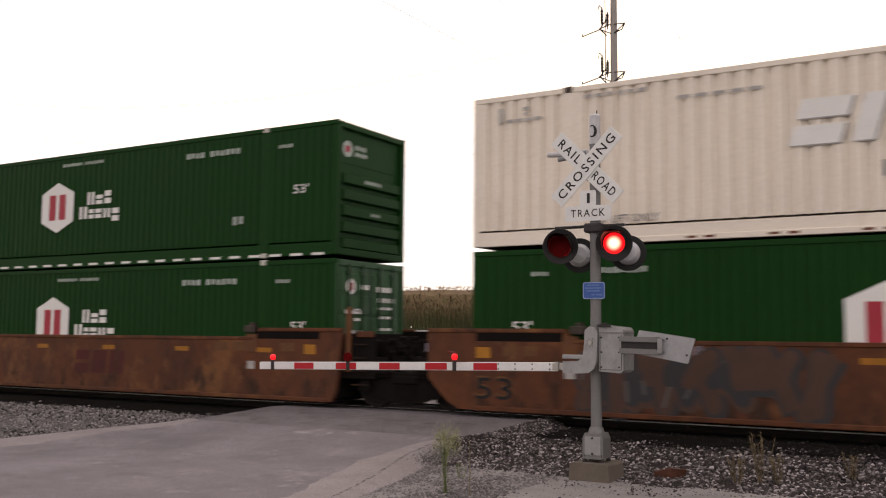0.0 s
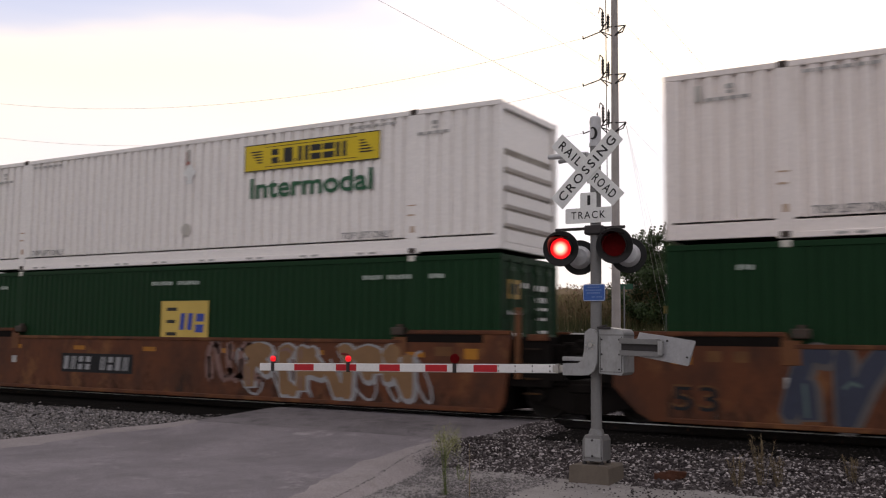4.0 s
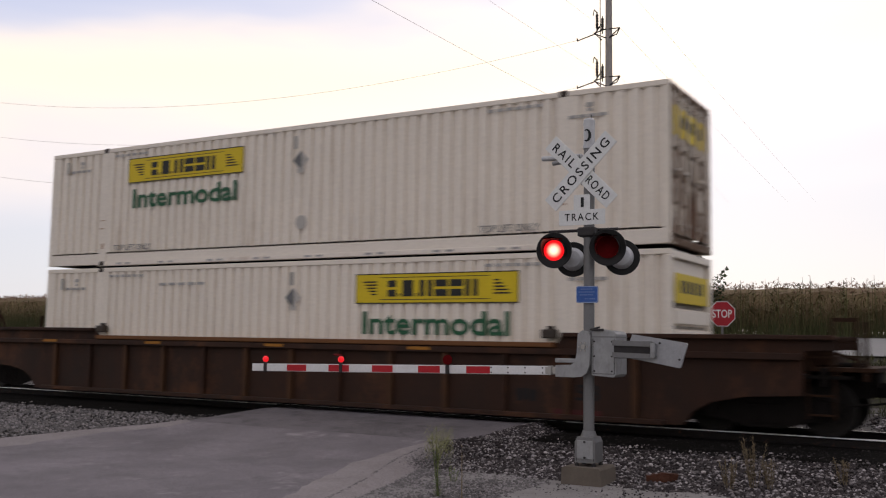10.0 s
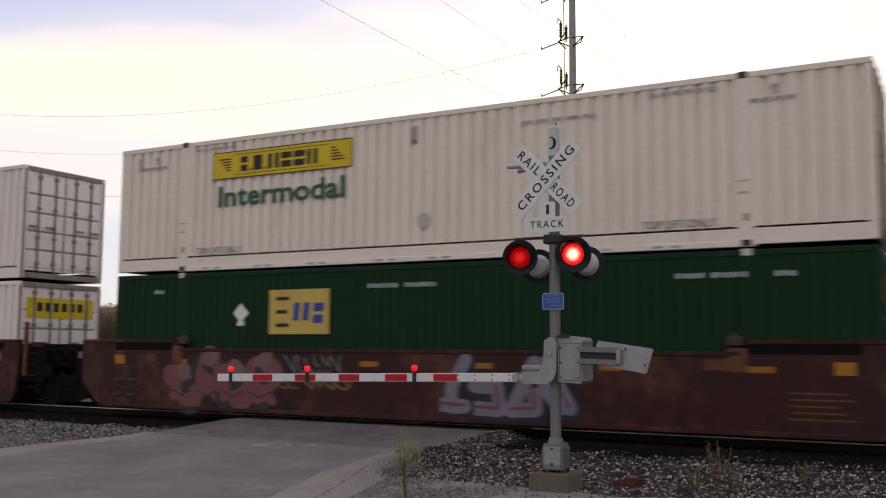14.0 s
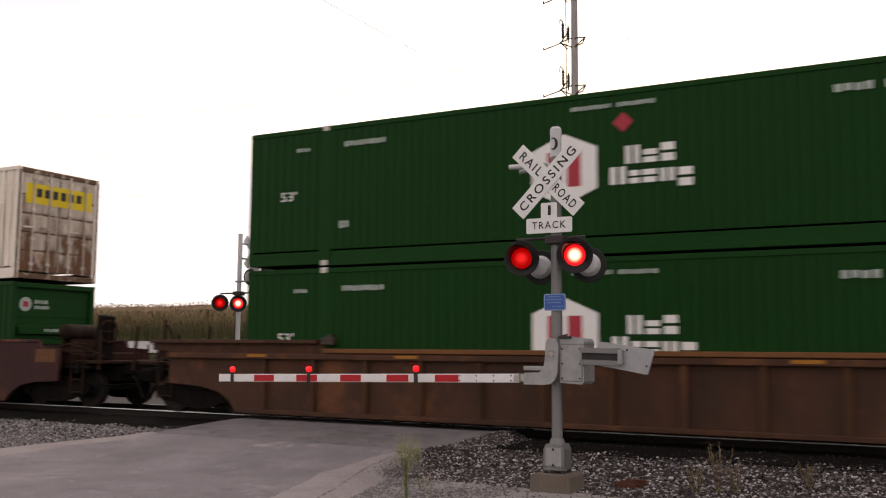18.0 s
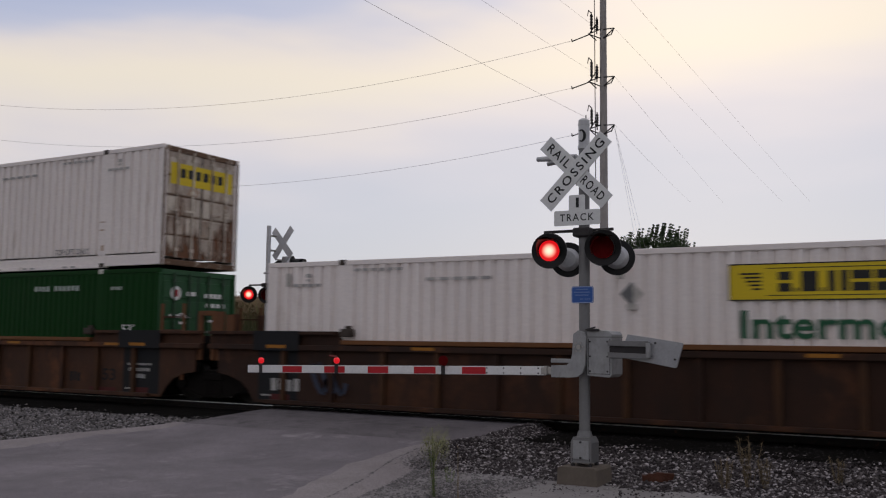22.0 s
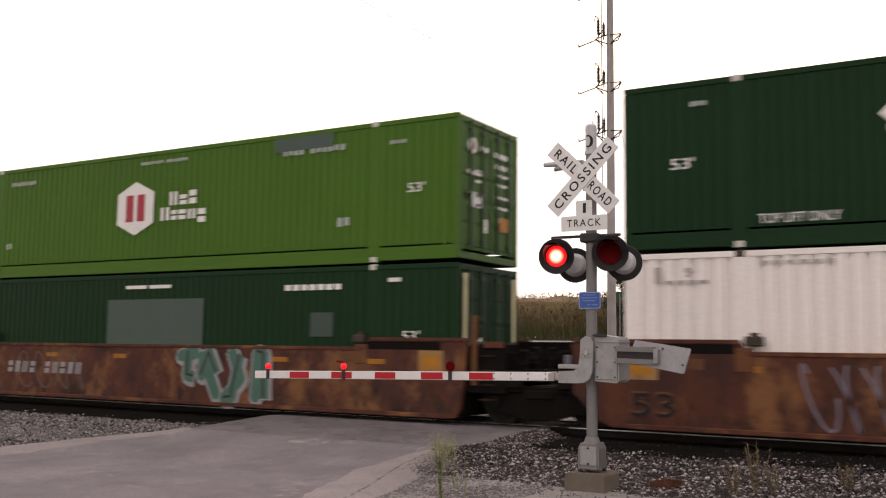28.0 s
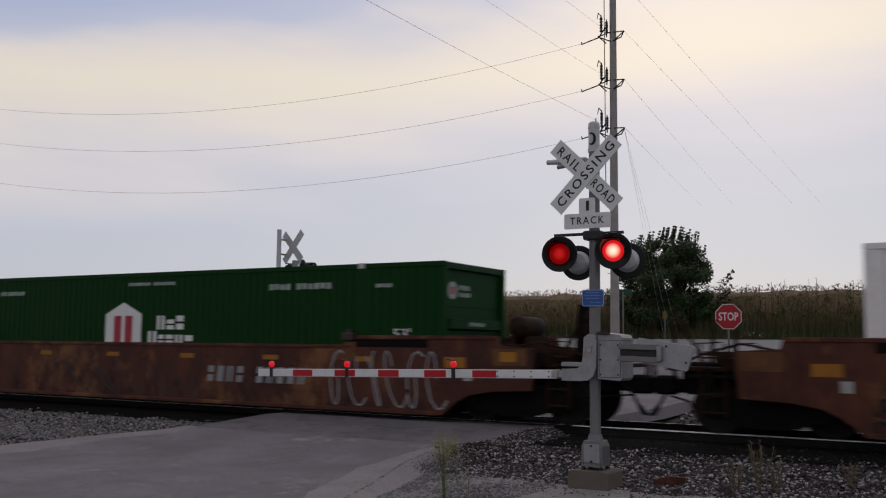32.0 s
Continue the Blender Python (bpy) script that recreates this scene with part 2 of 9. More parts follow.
RUST, SOOT, DUST = (0.13, 0.05, 0.022), (0.035, 0.032, 0.03), (0.28, 0.25, 0.21)
M = {
    "white": material("container_white", (0.88, 0.80, 0.755), 0.5, vary=0.06, scale=0.7, fine=18, bump=0.05, dirt=(0.34, 0.25, 0.17), dirt_amount=0.42, streak=0.9),
    "white_clean": material("container_bright_white", (0.88, 0.835, 0.80), 0.45, vary=0.04, scale=0.7, fine=18, bump=0.05, dirt=(0.45, 0.42, 0.38), dirt_amount=0.15, streak=0.9),
    "cream": material("container_cream", (0.86, 0.772, 0.665), 0.5, vary=0.06, scale=0.7, fine=18, bump=0.05, dirt=(0.42, 0.30, 0.20), dirt_amount=0.45, streak=0.9),
    "white_end": material("container_end_worn", (0.76, 0.68, 0.57), 0.6, vary=0.12, scale=0.8, fine=25, dirt=(0.11, 0.042, 0.02), dirt_amount=1.2, streak=0.85, patch_color=(0.30, 0.15, 0.07), patch_amount=0.5),
    "end_shade_grey": material("end_wall_shade_grey", (0.30, 0.27, 0.235), 0.8, vary=0.3, scale=1.5, fine=25, dirt=(0.14, 0.085, 0.05), dirt_amount=0.7, streak=0.3),
    "end_rust": material("end_frame_rust", (0.15, 0.085, 0.05), 0.8, vary=0.35, scale=4, fine=30, dirt=(0.045, 0.022, 0.014), dirt_amount=0.7, patch_color=(0.50, 0.42, 0.33), patch_amount=0.6),
    "blue_faint": material("faded_blue_lettering", (0.30, 0.32, 0.42), 0.6, vary=0.3, scale=5, bump=0.0),
    "ink_faint": material("faded_lettering", (0.42, 0.405, 0.385), 0.6, vary=0.3, scale=5, bump=0.0),
    "rib_tan": material("rib_tan", (0.40, 0.26, 0.18), 0.75, vary=0.25, scale=1.2, fine=25, dirt=(0.12, 0.05, 0.028), dirt_amount=0.9, streak=0.6, patch_color=(0.60, 0.48, 0.38), patch_amount=0.35),
    "rib_rust": material("rib_rust", (0.13, 0.07, 0.04), 0.75, vary=0.3, scale=3, fine=25, dirt=(0.05, 0.025, 0.015), dirt_amount=0.9),
    "green": material("container_green", (0.0045, 0.044, 0.0075), 0.5, vary=0.10, scale=0.6, fine=18, bump=0.05, dirt=(0.05, 0.10, 0.05), dirt_amount=0.3, streak=0.9, spec=0.08),
    "emp_green": material("container_dark_green", (0.0088, 0.038, 0.0150), 0.5, vary=0.12, scale=0.6, fine=18, bump=0.05, dirt=(0.06, 0.10, 0.07), dirt_amount=0.3, streak=0.9, spec=0.08),
    "olive": material("container_olive_green", (0.062, 0.155, 0.022), 0.45, vary=0.10, scale=0.6, fine=18, bump=0.05, dirt=(0.07, 0.14, 0.04), dirt_amount=0.3, streak=0.9, spec=0.08),
    "green_end": material("container_green_end", (0.018, 0.085, 0.028), 0.5, vary=0.2, scale=1.0, fine=25, dirt=(0.10, 0.13, 0.10), dirt_amount=0.5, streak=0.6),
    "rod_green": material("lock_rod_green", (0.035, 0.075, 0.04), 0.6, vary=0.25, scale=4, dirt=(0.12, 0.11, 0.08), dirt_amount=0.5),
    "olive_end": material("container_olive_end", (0.05, 0.12, 0.022), 0.5, vary=0.2, scale=1.0, fine=25, dirt=(0.03, 0.035, 0.018), dirt_amount=0.7, streak=0.5, spec=0.15),
    "casting": material("casting_dark", (0.055, 0.042, 0.033), 0.7, vary=0.3, scale=8, dirt=RUST, dirt_amount=0.6),
    "door_green": material("door_dark_green", (0.012, 0.042, 0.018), 0.55, vary=0.3, scale=1.2, fine=25, dirt=(0.035, 0.03, 0.02), dirt_amount=0.8, streak=0.6, spec=0.1),
    "casting_pale": material("casting_pale", (0.60, 0.58, 0.52), 0.7, vary=0.2, scale=8, dirt=RUST, dirt_amount=0.4),
    "steel": material("bare_steel", (0.42, 0.40, 0.37), 0.45, 0.6, vary=0.2, scale=6),
    "yellow": material("panel_yellow", (0.72, 0.52, 0.015), 0.5, vary=0.10, scale=1.5, bump=0.03, dirt=(0.42, 0.32, 0.05), dirt_amount=0.3, streak=0.7),
    "yellow_old": material("panel_faded_yellow", (0.60, 0.42, 0.10), 0.55, vary=0.12, scale=1.5, bump=0.03, dirt=(0.45, 0.36, 0.15), dirt_amount=0.4, streak=0.7),
    "gold": material("panel_gold", (0.40, 0.255, 0.07), 0.5, vary=0.1, scale=1.5, bump=0.03),
    "ink": material("black_paint", (0.018, 0.018, 0.018), 0.55, vary=0.2, bump=0.0),
    "ink_grey": material("grey_lettering", (0.17, 0.17, 0.17), 0.6, vary=0.3, scale=5, bump=0.0),
    "word_green": material("green_lettering", (0.012, 0.105, 0.045), 0.5, vary=0.15, bump=0.0),
    "paint_white": material("white_lettering", (0.80, 0.79, 0.76), 0.5, vary=0.06, bump=0.0),
    "paint_red": material("red_lettering", (0.42, 0.03, 0.05), 0.5, vary=0.1, bump=0.0),
    "paint_blue": material("blue_lettering", (0.03, 0.06, 0.32), 0.5, vary=0.1, bump=0.0),
    "grey_patch": material("grey_overpaint", (0.060, 0.098, 0.080), 0.6, vary=0.12, bump=0.0),
    "dark_patch": material("dark_overpaint", (0.045, 0.075, 0.06), 0.6, vary=0.12, bump=0.0),
    "well_orange": material("well_car_rust_orange", (0.122, 0.037, 0.013), 0.75, vary=0.28, scale=0.75, fine=14, bump=0.2, dirt=(0.03, 0.012, 0.008), dirt_amount=0.95, streak=0.5, patch_color=(0.175, 0.07, 0.024), patch_amount=0.7),
    "well_brown": material("well_car_brown", (0.125, 0.037, 0.017), 0.75, vary=0.3, scale=0.75, fine=14, bump=0.2, dirt=(0.028, 0.009, 0.009), dirt_amount=1.25, streak=0.5, patch_color=(0.19, 0.08, 0.03), patch_amount=0.7),
    "well_maroon": material("well_car_maroon", (0.048, 0.0115, 0.010), 0.75, vary=0.25, scale=0.75, fine=14, bump=0.2, dirt=(0.018, 0.008, 0.007), dirt_amount=0.95, streak=0.5, patch_color=(0.10, 0.035, 0.02), patch_amount=0.7),
    "well_ribbed": material("well_car_ribbed", (0.070, 0.027, 0.012), 0.75, vary=0.28, scale=0.75, fine=14, bump=0.2, dirt=(0.022, 0.01, 0.006), dirt_amount=0.95, streak=0.5, patch_color=(0.12, 0.042, 0.015), patch_amount=0.7),
    "well_ribbed_dark": material("well_car_ribbed_dark", (0.038, 0.0135, 0.0058), 0.75, vary=0.28, scale=0.75, fine=14, bump=0.2, dirt=(0.014, 0.007, 0.004), dirt_amount=0.95, streak=0.5, patch_color=(0.075, 0.027, 0.010), patch_amount=0.7),
    "well_olive": material("well_car_olive_brown", (0.040, 0.021, 0.0075), 0.8, vary=0.28, scale=0.8, fine=14, bump=0.2, dirt=(0.012, 0.007, 0.004), dirt_amount=0.9, streak=0.5, spec=0.12, patch_color=(0.085, 0.046, 0.014), patch_amount=0.6),
    "well_dark": material("well_car_dark_brown", (0.022, 0.011, 0.006), 0.8, vary=0.25, scale=0.9, fine=14, bump=0.2, dirt=SOOT, dirt_amount=0.8, streak=0.5, spec=0.12, patch_color=(0.062, 0.03, 0.010), patch_amount=0.8),
    "rib_ochre": material("rib_ochre", (0.068, 0.027, 0.009), 0.75, vary=0.3, scale=2, dirt=(0.03, 0.013, 0.006), dirt_amount=0.7, streak=0.3),
    "stanchion": material("stanchion_brown", (0.15, 0.058, 0.022), 0.75, vary=0.3, scale=2, fine=20, bump=0.15, dirt=(0.05, 0.022, 0.012), dirt_amount=0.6, streak=0.5),
    "plate_dull": material("dull_plate", (0.52, 0.485, 0.44), 0.6, vary=0.15, scale=8, bump=0.0, dirt=(0.2, 0.16, 0.12), dirt_amount=0.6),
    "oily_shaded": material("oily_shaded_ballast", (0.010, 0.009, 0.008), 0.95, vary=0.4, scale=3, fine=30, bump=1.0, spec=0.03),
    "chord": material("chord_orange", (0.17, 0.066, 0.02), 0.7, vary=0.25, scale=1.5, dirt=RUST, dirt_amount=0.4, streak=0.4),
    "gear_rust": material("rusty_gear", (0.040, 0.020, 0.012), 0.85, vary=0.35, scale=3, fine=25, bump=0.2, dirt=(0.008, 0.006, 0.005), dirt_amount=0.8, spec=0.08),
    # This near-black also carries the shade below and between the cars.
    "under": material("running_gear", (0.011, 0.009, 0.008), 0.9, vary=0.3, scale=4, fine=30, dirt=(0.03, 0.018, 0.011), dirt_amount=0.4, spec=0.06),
    "wheel": material("wheel_steel", (0.016, 0.013, 0.011), 0.75, 0.1, vary=0.3, scale=5, dirt=RUST, dirt_amount=0.4),
    "yellow_dull": material("dull_yellow", (0.16, 0.11, 0.03), 0.7, vary=0.2, scale=5),
    "amber": material("amber_reflector", (0.42, 0.17, 0.012), 0.5, vary=0.2, scale=4, bump=0.03),
    "patch_rust": material("worn_ochre", (0.145, 0.064, 0.024), 0.8, vary=0.35, scale=2.5, fine=20, dirt=(0.07, 0.028, 0.012), dirt_amount=0.8, streak=0.4),
    "tan_paint": material("tan_primer", (0.34, 0.20, 0.085), 0.75, vary=0.3, scale=1.2, fine=20, dirt=(0.14, 0.06, 0.025), dirt_amount=0.7, streak=0.5),
    "tag_faded": material("faded_red_tag", (0.42, 0.17, 0.14), 0.6, vary=0.2, scale=5, bump=0.0),
    "faded_red": material("faded_red_paint", (0.085, 0.014, 0.013), 0.75, vary=0.35, scale=4, dirt=(0.04, 0.014, 0.008), dirt_amount=0.8),
    "stencil": material("stencil_board", (0.012, 0.012, 0.0135), 0.8, vary=0.3),
    "marker": material("orange_marker", (0.36, 0.14, 0.012), 0.6, vary=0.2, scale=5),
    "chassis": material("chassis_red", (0.34, 0.010, 0.009), 0.5, vary=0.22, scale=2, fine=25, bump=0.06, dirt=(0.18, 0.03, 0.02), dirt_amount=0.4),
    "run_brown": material("rust_run", (0.50, 0.34, 0.24), 0.7, vary=0.2, scale=1.5, bump=0.0, dirt=(0.62, 0.5, 0.38), dirt_amount=0.9, streak=0.9),
    "run_pale": material("rust_tint", (0.74, 0.63, 0.53), 0.7, vary=0.15, scale=1.2, bump=0.0, dirt=(0.78, 0.69, 0.6), dirt_amount=1.0, streak=0.8),
    "strap_worn": material("tie_worn_yellow", (0.36, 0.26, 0.06), 0.7, vary=0.2, scale=4),
    "strap": material("tie_yellow", (0.66, 0.61, 0.36), 0.6, vary=0.15, scale=4),
    "stencil_dim": material("worn_white_stencil", (0.40, 0.46, 0.41), 0.6, vary=0.35, scale=4, bump=0.0),
    "weep_rust": material("weep_hole_rust", (0.16, 0.055, 0.03), 0.8, vary=0.4, scale=6, bump=0.0),
    "tyre": material("tyre_rubber", (0.016, 0.016, 0.017), 0.85, vary=0.3, scale=6, fine=50, bump=0.3),
    "rim": material("wheel_rim", (0.80, 0.80, 0.79), 0.45, 0.0, vary=0.2, scale=6, dirt=(0.25, 0.22, 0.19), dirt_amount=0.4),
    "galv": material("galvanised_steel", (0.20, 0.197, 0.195), 0.5, 0.35, vary=0.14, scale=4, fine=30, bump=0.08, dirt=(0.16, 0.155, 0.15), dirt_amount=0.5, streak=0.7),
    "alu": material("painted_aluminium", (0.33, 0.33, 0.33), 0.5, 0.2, vary=0.22, scale=5, fine=40, bump=0.05, dirt=(0.19, 0.185, 0.18), dirt_amount=0.75, streak=0.5),
    "plate": material("weight_plate", (0.36, 0.36, 0.37), 0.5, 0.1, vary=0.2, scale=4, fine=40, bump=0.05, dirt=(0.24, 0.235, 0.23), dirt_amount=0.5, streak=0.4),
    "sign_white": material("sign_white", (0.78, 0.78, 0.76), 0.45, vary=0.08, scale=5, bump=0.0, dirt=(0.42, 0.40, 0.37), dirt_amount=0.3),
    "housing": material("lamp_housing", (0.55, 0.55, 0.56), 0.45, 0.2, vary=0.15, scale=6, bump=0.05, dirt=(0.3, 0.29, 0.28), dirt_amount=0.4),
    "lamp_black": material("lamp_black", (0.012, 0.012, 0.012), 0.55, vary=0.2, scale=8, bump=0.05),
    "lens_dark": material("lens_unlit", (0.11, 0.003, 0.004), 0.6, vary=0.3, scale=20, bump=0.0, spec=0.04),
    "sign_red": material("sign_red", (0.42, 0.018, 0.028), 0.45, vary=0.1, scale=6, bump=0.0),
    "sign_blue": material("sign_blue", (0.035, 0.11, 0.36), 0.5, vary=0.1, scale=6, bump=0.0),
    "notice_rim": material("notice_rim", (0.42, 0.50, 0.68), 0.5, vary=0.1, bump=0.0),
    "notice_ink": material("notice_ink", (0.20, 0.30, 0.55), 0.5, vary=0.1, bump=0.0),
    "sign_green": material("sign_green", (0.012, 0.07, 0.04), 0.5, vary=0.1, scale=6, bump=0.0),
    "arm_red": material("arm_red", (0.48, 0.012, 0.02), 0.45, vary=0.08, scale=6, bump=0.0),
    "arm_white": material("arm_white", (0.74, 0.73, 0.72), 0.45, vary=0.06, scale=6, bump=0.0, dirt=(0.5, 0.47, 0.44), dirt_amount=0.25),
    "concrete": material("concrete", (0.15, 0.122, 0.098), 0.9, vary=0.2, scale=5, fine=60, bump=0.4, dirt=(0.15, 0.13, 0.11), dirt_amount=0.5, streak=0.4),
    "asphalt": material("asphalt", (0.258, 0.230, 0.242), 0.9, vary=0.3, scale=0.9, fine=75, bump=0.8, dirt=(0.12, 0.11, 0.112), dirt_amount=0.6, spec=0.2, patch_color=(0.314, 0.281, 0.288), patch_amount=0.45, grit=1.0),
    "asphalt_dark": material("asphalt_dark", (0.202, 0.180, 0.188), 0.9, vary=0.3, scale=1.1, fine=75, bump=0.8, dirt=(0.06, 0.055, 0.055), dirt_amount=0.75, spec=0.2, grit=1.0),
    "shoulder": material("pale_shoulder", (0.322, 0.285, 0.282), 0.95, vary=0.18, scale=1.4, fine=50, bump=0.6, dirt=(0.20, 0.18, 0.165), dirt_amount=0.5, spec=0.1, grit=0.8),
    "far_road": material("pale_road", (0.25, 0.245, 0.24), 0.9, vary=0.1, scale=0.4, fine=30, bump=0.1, spec=0.2),
    "earth": material("ground_earth", (0.028, 0.025, 0.016), 0.95, vary=0.3, scale=0.5, fine=25, bump=0.6, dirt=(0.05, 0.06, 0.025), dirt_amount=0.6, spec=0.1),
    "gravel": material("ballast_bed", (0.035, 0.031, 0.029), 0.95, vary=0.35, scale=2, fine=28, bump=1.0, dirt=(0.09, 0.08, 0.075), dirt_amount=0.5, spec=0.1),
    "fine_gravel": material("fine_gravel", (0.29, 0.27, 0.26), 0.95, vary=0.25, scale=1.5, fine=38, bump=0.9, dirt=(0.16, 0.145, 0.135), dirt_amount=0.55, spec=0.1),
    "far_gravel": material("far_gravel", (0.095, 0.088, 0.084), 0.95, vary=0.3, scale=1.5, fine=25, bump=0.9, dirt=(0.07, 0.064, 0.06), dirt_amount=0.5, spec=0.1),
    "stone": material("ballast_stone", (0.038, 0.030, 0.030), 0.85, vary=0.25, scale=6, fine=60, bump=0.3, island=(0.575, 0.52, 0.515), rare=5.0, spec=0.2),
    "stone_oily_shaded": material("ballast_stone_oily_shaded", (0.012, 0.010, 0.010), 0.85, vary=0.25, scale=6, fine=60, bump=0.3, island=(0.06, 0.054, 0.05), rare=4.0, spec=0.1),
    "stone_pale": material("ballast_stone_pale", (0.13, 0.12, 0.117), 0.85, vary=0.2, scale=6, fine=60, bump=0.3, island=(0.37, 0.333, 0.332), rare=2.8, spec=0.2),
    "rail": material("rail_steel", (0.012, 0.009, 0.008), 0.85, 0.0, vary=0.25, scale=3, dirt=RUST, dirt_amount=0.5),
    "rail_glint": material("rail_glint", (0.80, 0.79, 0.77), 0.42, 0.5, vary=0.35, scale=5, fine=30, bump=0.1),
    "rail_head": material("rail_head", (0.55, 0.54, 0.53), 0.28, 0.9, vary=0.1, scale=3, bump=0.0),
    "tie": material("timber_tie", (0.014, 0.011, 0.009), 0.9, vary=0.35, scale=4, fine=40, bump=0.5),
    "pole": material("pole_wood", (0.37, 0.34, 0.32), 0.85, vary=0.2, scale=3, fine=40, bump=0.3, dirt=(0.19, 0.165, 0.15), dirt_amount=0.5, streak=0.9),
    "iron": material("bracket_iron", (0.05, 0.045, 0.045), 0.7, 0.3, vary=0.2, scale=8),
    "wire": material("cable", (0.40, 0.385, 0.385), 0.7, vary=0.1, bump=0.0),
    "bark": material("bark", (0.075, 0.06, 0.045), 0.9, vary=0.3, scale=8, fine=40, bump=0.5),
    "leaf": material("tree_leaf", (0.020, 0.040, 0.012), 0.6, vary=0.3, scale=1.2, bump=0.0, island=(0.058, 0.095, 0.028), spec=0.3),
    "corn": material("corn_leaf", (0.20, 0.135, 0.075), 0.85, vary=0.4, scale=0.35, bump=0.0, island=(0.15, 0.15, 0.062), spec=0.1),
    "tassel": material("corn_tassel", (0.31, 0.195, 0.14), 0.85, vary=0.2, scale=0.5, bump=0.0, island=(0.24, 0.14, 0.095), spec=0.2),
    "canopy": material("corn_canopy", (0.20, 0.14, 0.082), 0.95, vary=0.35, scale=0.8, fine=6, bump=1.0, dirt=(0.12, 0.13, 0.05), dirt_amount=0.6, spec=0.1),
    "grass": material("grass", (0.055, 0.066, 0.022), 0.8, vary=0.3, scale=0.4, bump=0.0, island=(0.10, 0.092, 0.042), spec=0.2),
    "weed": material("weed_green", (0.075, 0.125, 0.04), 0.7, vary=0.2, scale=4, bump=0.0, island=(0.22, 0.235, 0.095), spec=0.2),
    "weed_field": material("field_weed", (0.14, 0.105, 0.055), 0.85, vary=0.3, scale=2, bump=0.0, island=(0.11, 0.12, 0.05), spec=0.1),
    "weed_pale": material("weed_pale", (0.27, 0.28, 0.12), 0.8, vary=0.2, scale=4, bump=0.0, island=(0.36, 0.35, 0.19), spec=0.1),
    "weed_dry": material("weed_dry", (0.17, 0.125, 0.075), 0.8, vary=0.2, scale=4, bump=0.0, island=(0.26, 0.20, 0.12), spec=0.2),
    "rusty": material("rusted_iron", (0.085, 0.030, 0.016), 0.85, vary=0.4, scale=9, fine=50, bump=0.6, dirt=(0.06, 0.03, 0.02), dirt_amount=0.6),
    "lit": glow("lit_red_lens", (1.0, 0.52, 0.38), (0.36, 0.004, 0.006), 2.8, 0.150),
    "lit_small": glow("lit_small_lens", (1.0, 0.10, 0.13), (0.55, 0.006, 0.012), 1.4, 0.062),
}
M["door_stain"] = stain("door_rust_run", (0.15, 0.064, 0.029), 0.54, 0.66, 2.4)
M["wall_grime"] = stain("car_wall_grime", (0.045, 0.026, 0.018), 0.60, 0.84, 1.5, 0.5)
M["filter"] = tinted("red_filter_glass", (0.26, 0.012, 0.018))
GRAF = {k: material("spray_" + k, c, 0.55, vary=0.2, scale=2.5, bump=0.0, dirt=tuple(v * 0.45 for v in c), dirt_amount=0.35) for k, c in {
    "white": (0.30, 0.30, 0.31), "bright": (0.58, 0.58, 0.58), "chalk": (0.40, 0.37, 0.33), "black": (0.03, 0.03, 0.033), "blue": (0.034, 0.041, 0.068), "teal": (0.028, 0.085, 0.09), "pale_teal": (0.085, 0.13, 0.125),
    "pink": (0.20, 0.065, 0.07), "rose": (0.20, 0.115, 0.10), "green": (0.03, 0.07, 0.03), "navy": (0.014, 0.024, 0.04), "umber": (0.075, 0.036, 0.024), "lilac": (0.20, 0.18, 0.23), "tan": (0.22, 0.12, 0.055), "mint": (0.055, 0.15, 0.115), "plum": (0.035, 0.022, 0.03), "bubble": (0.105, 0.135, 0.125), "grey": (0.10, 0.088, 0.085)}.items()}


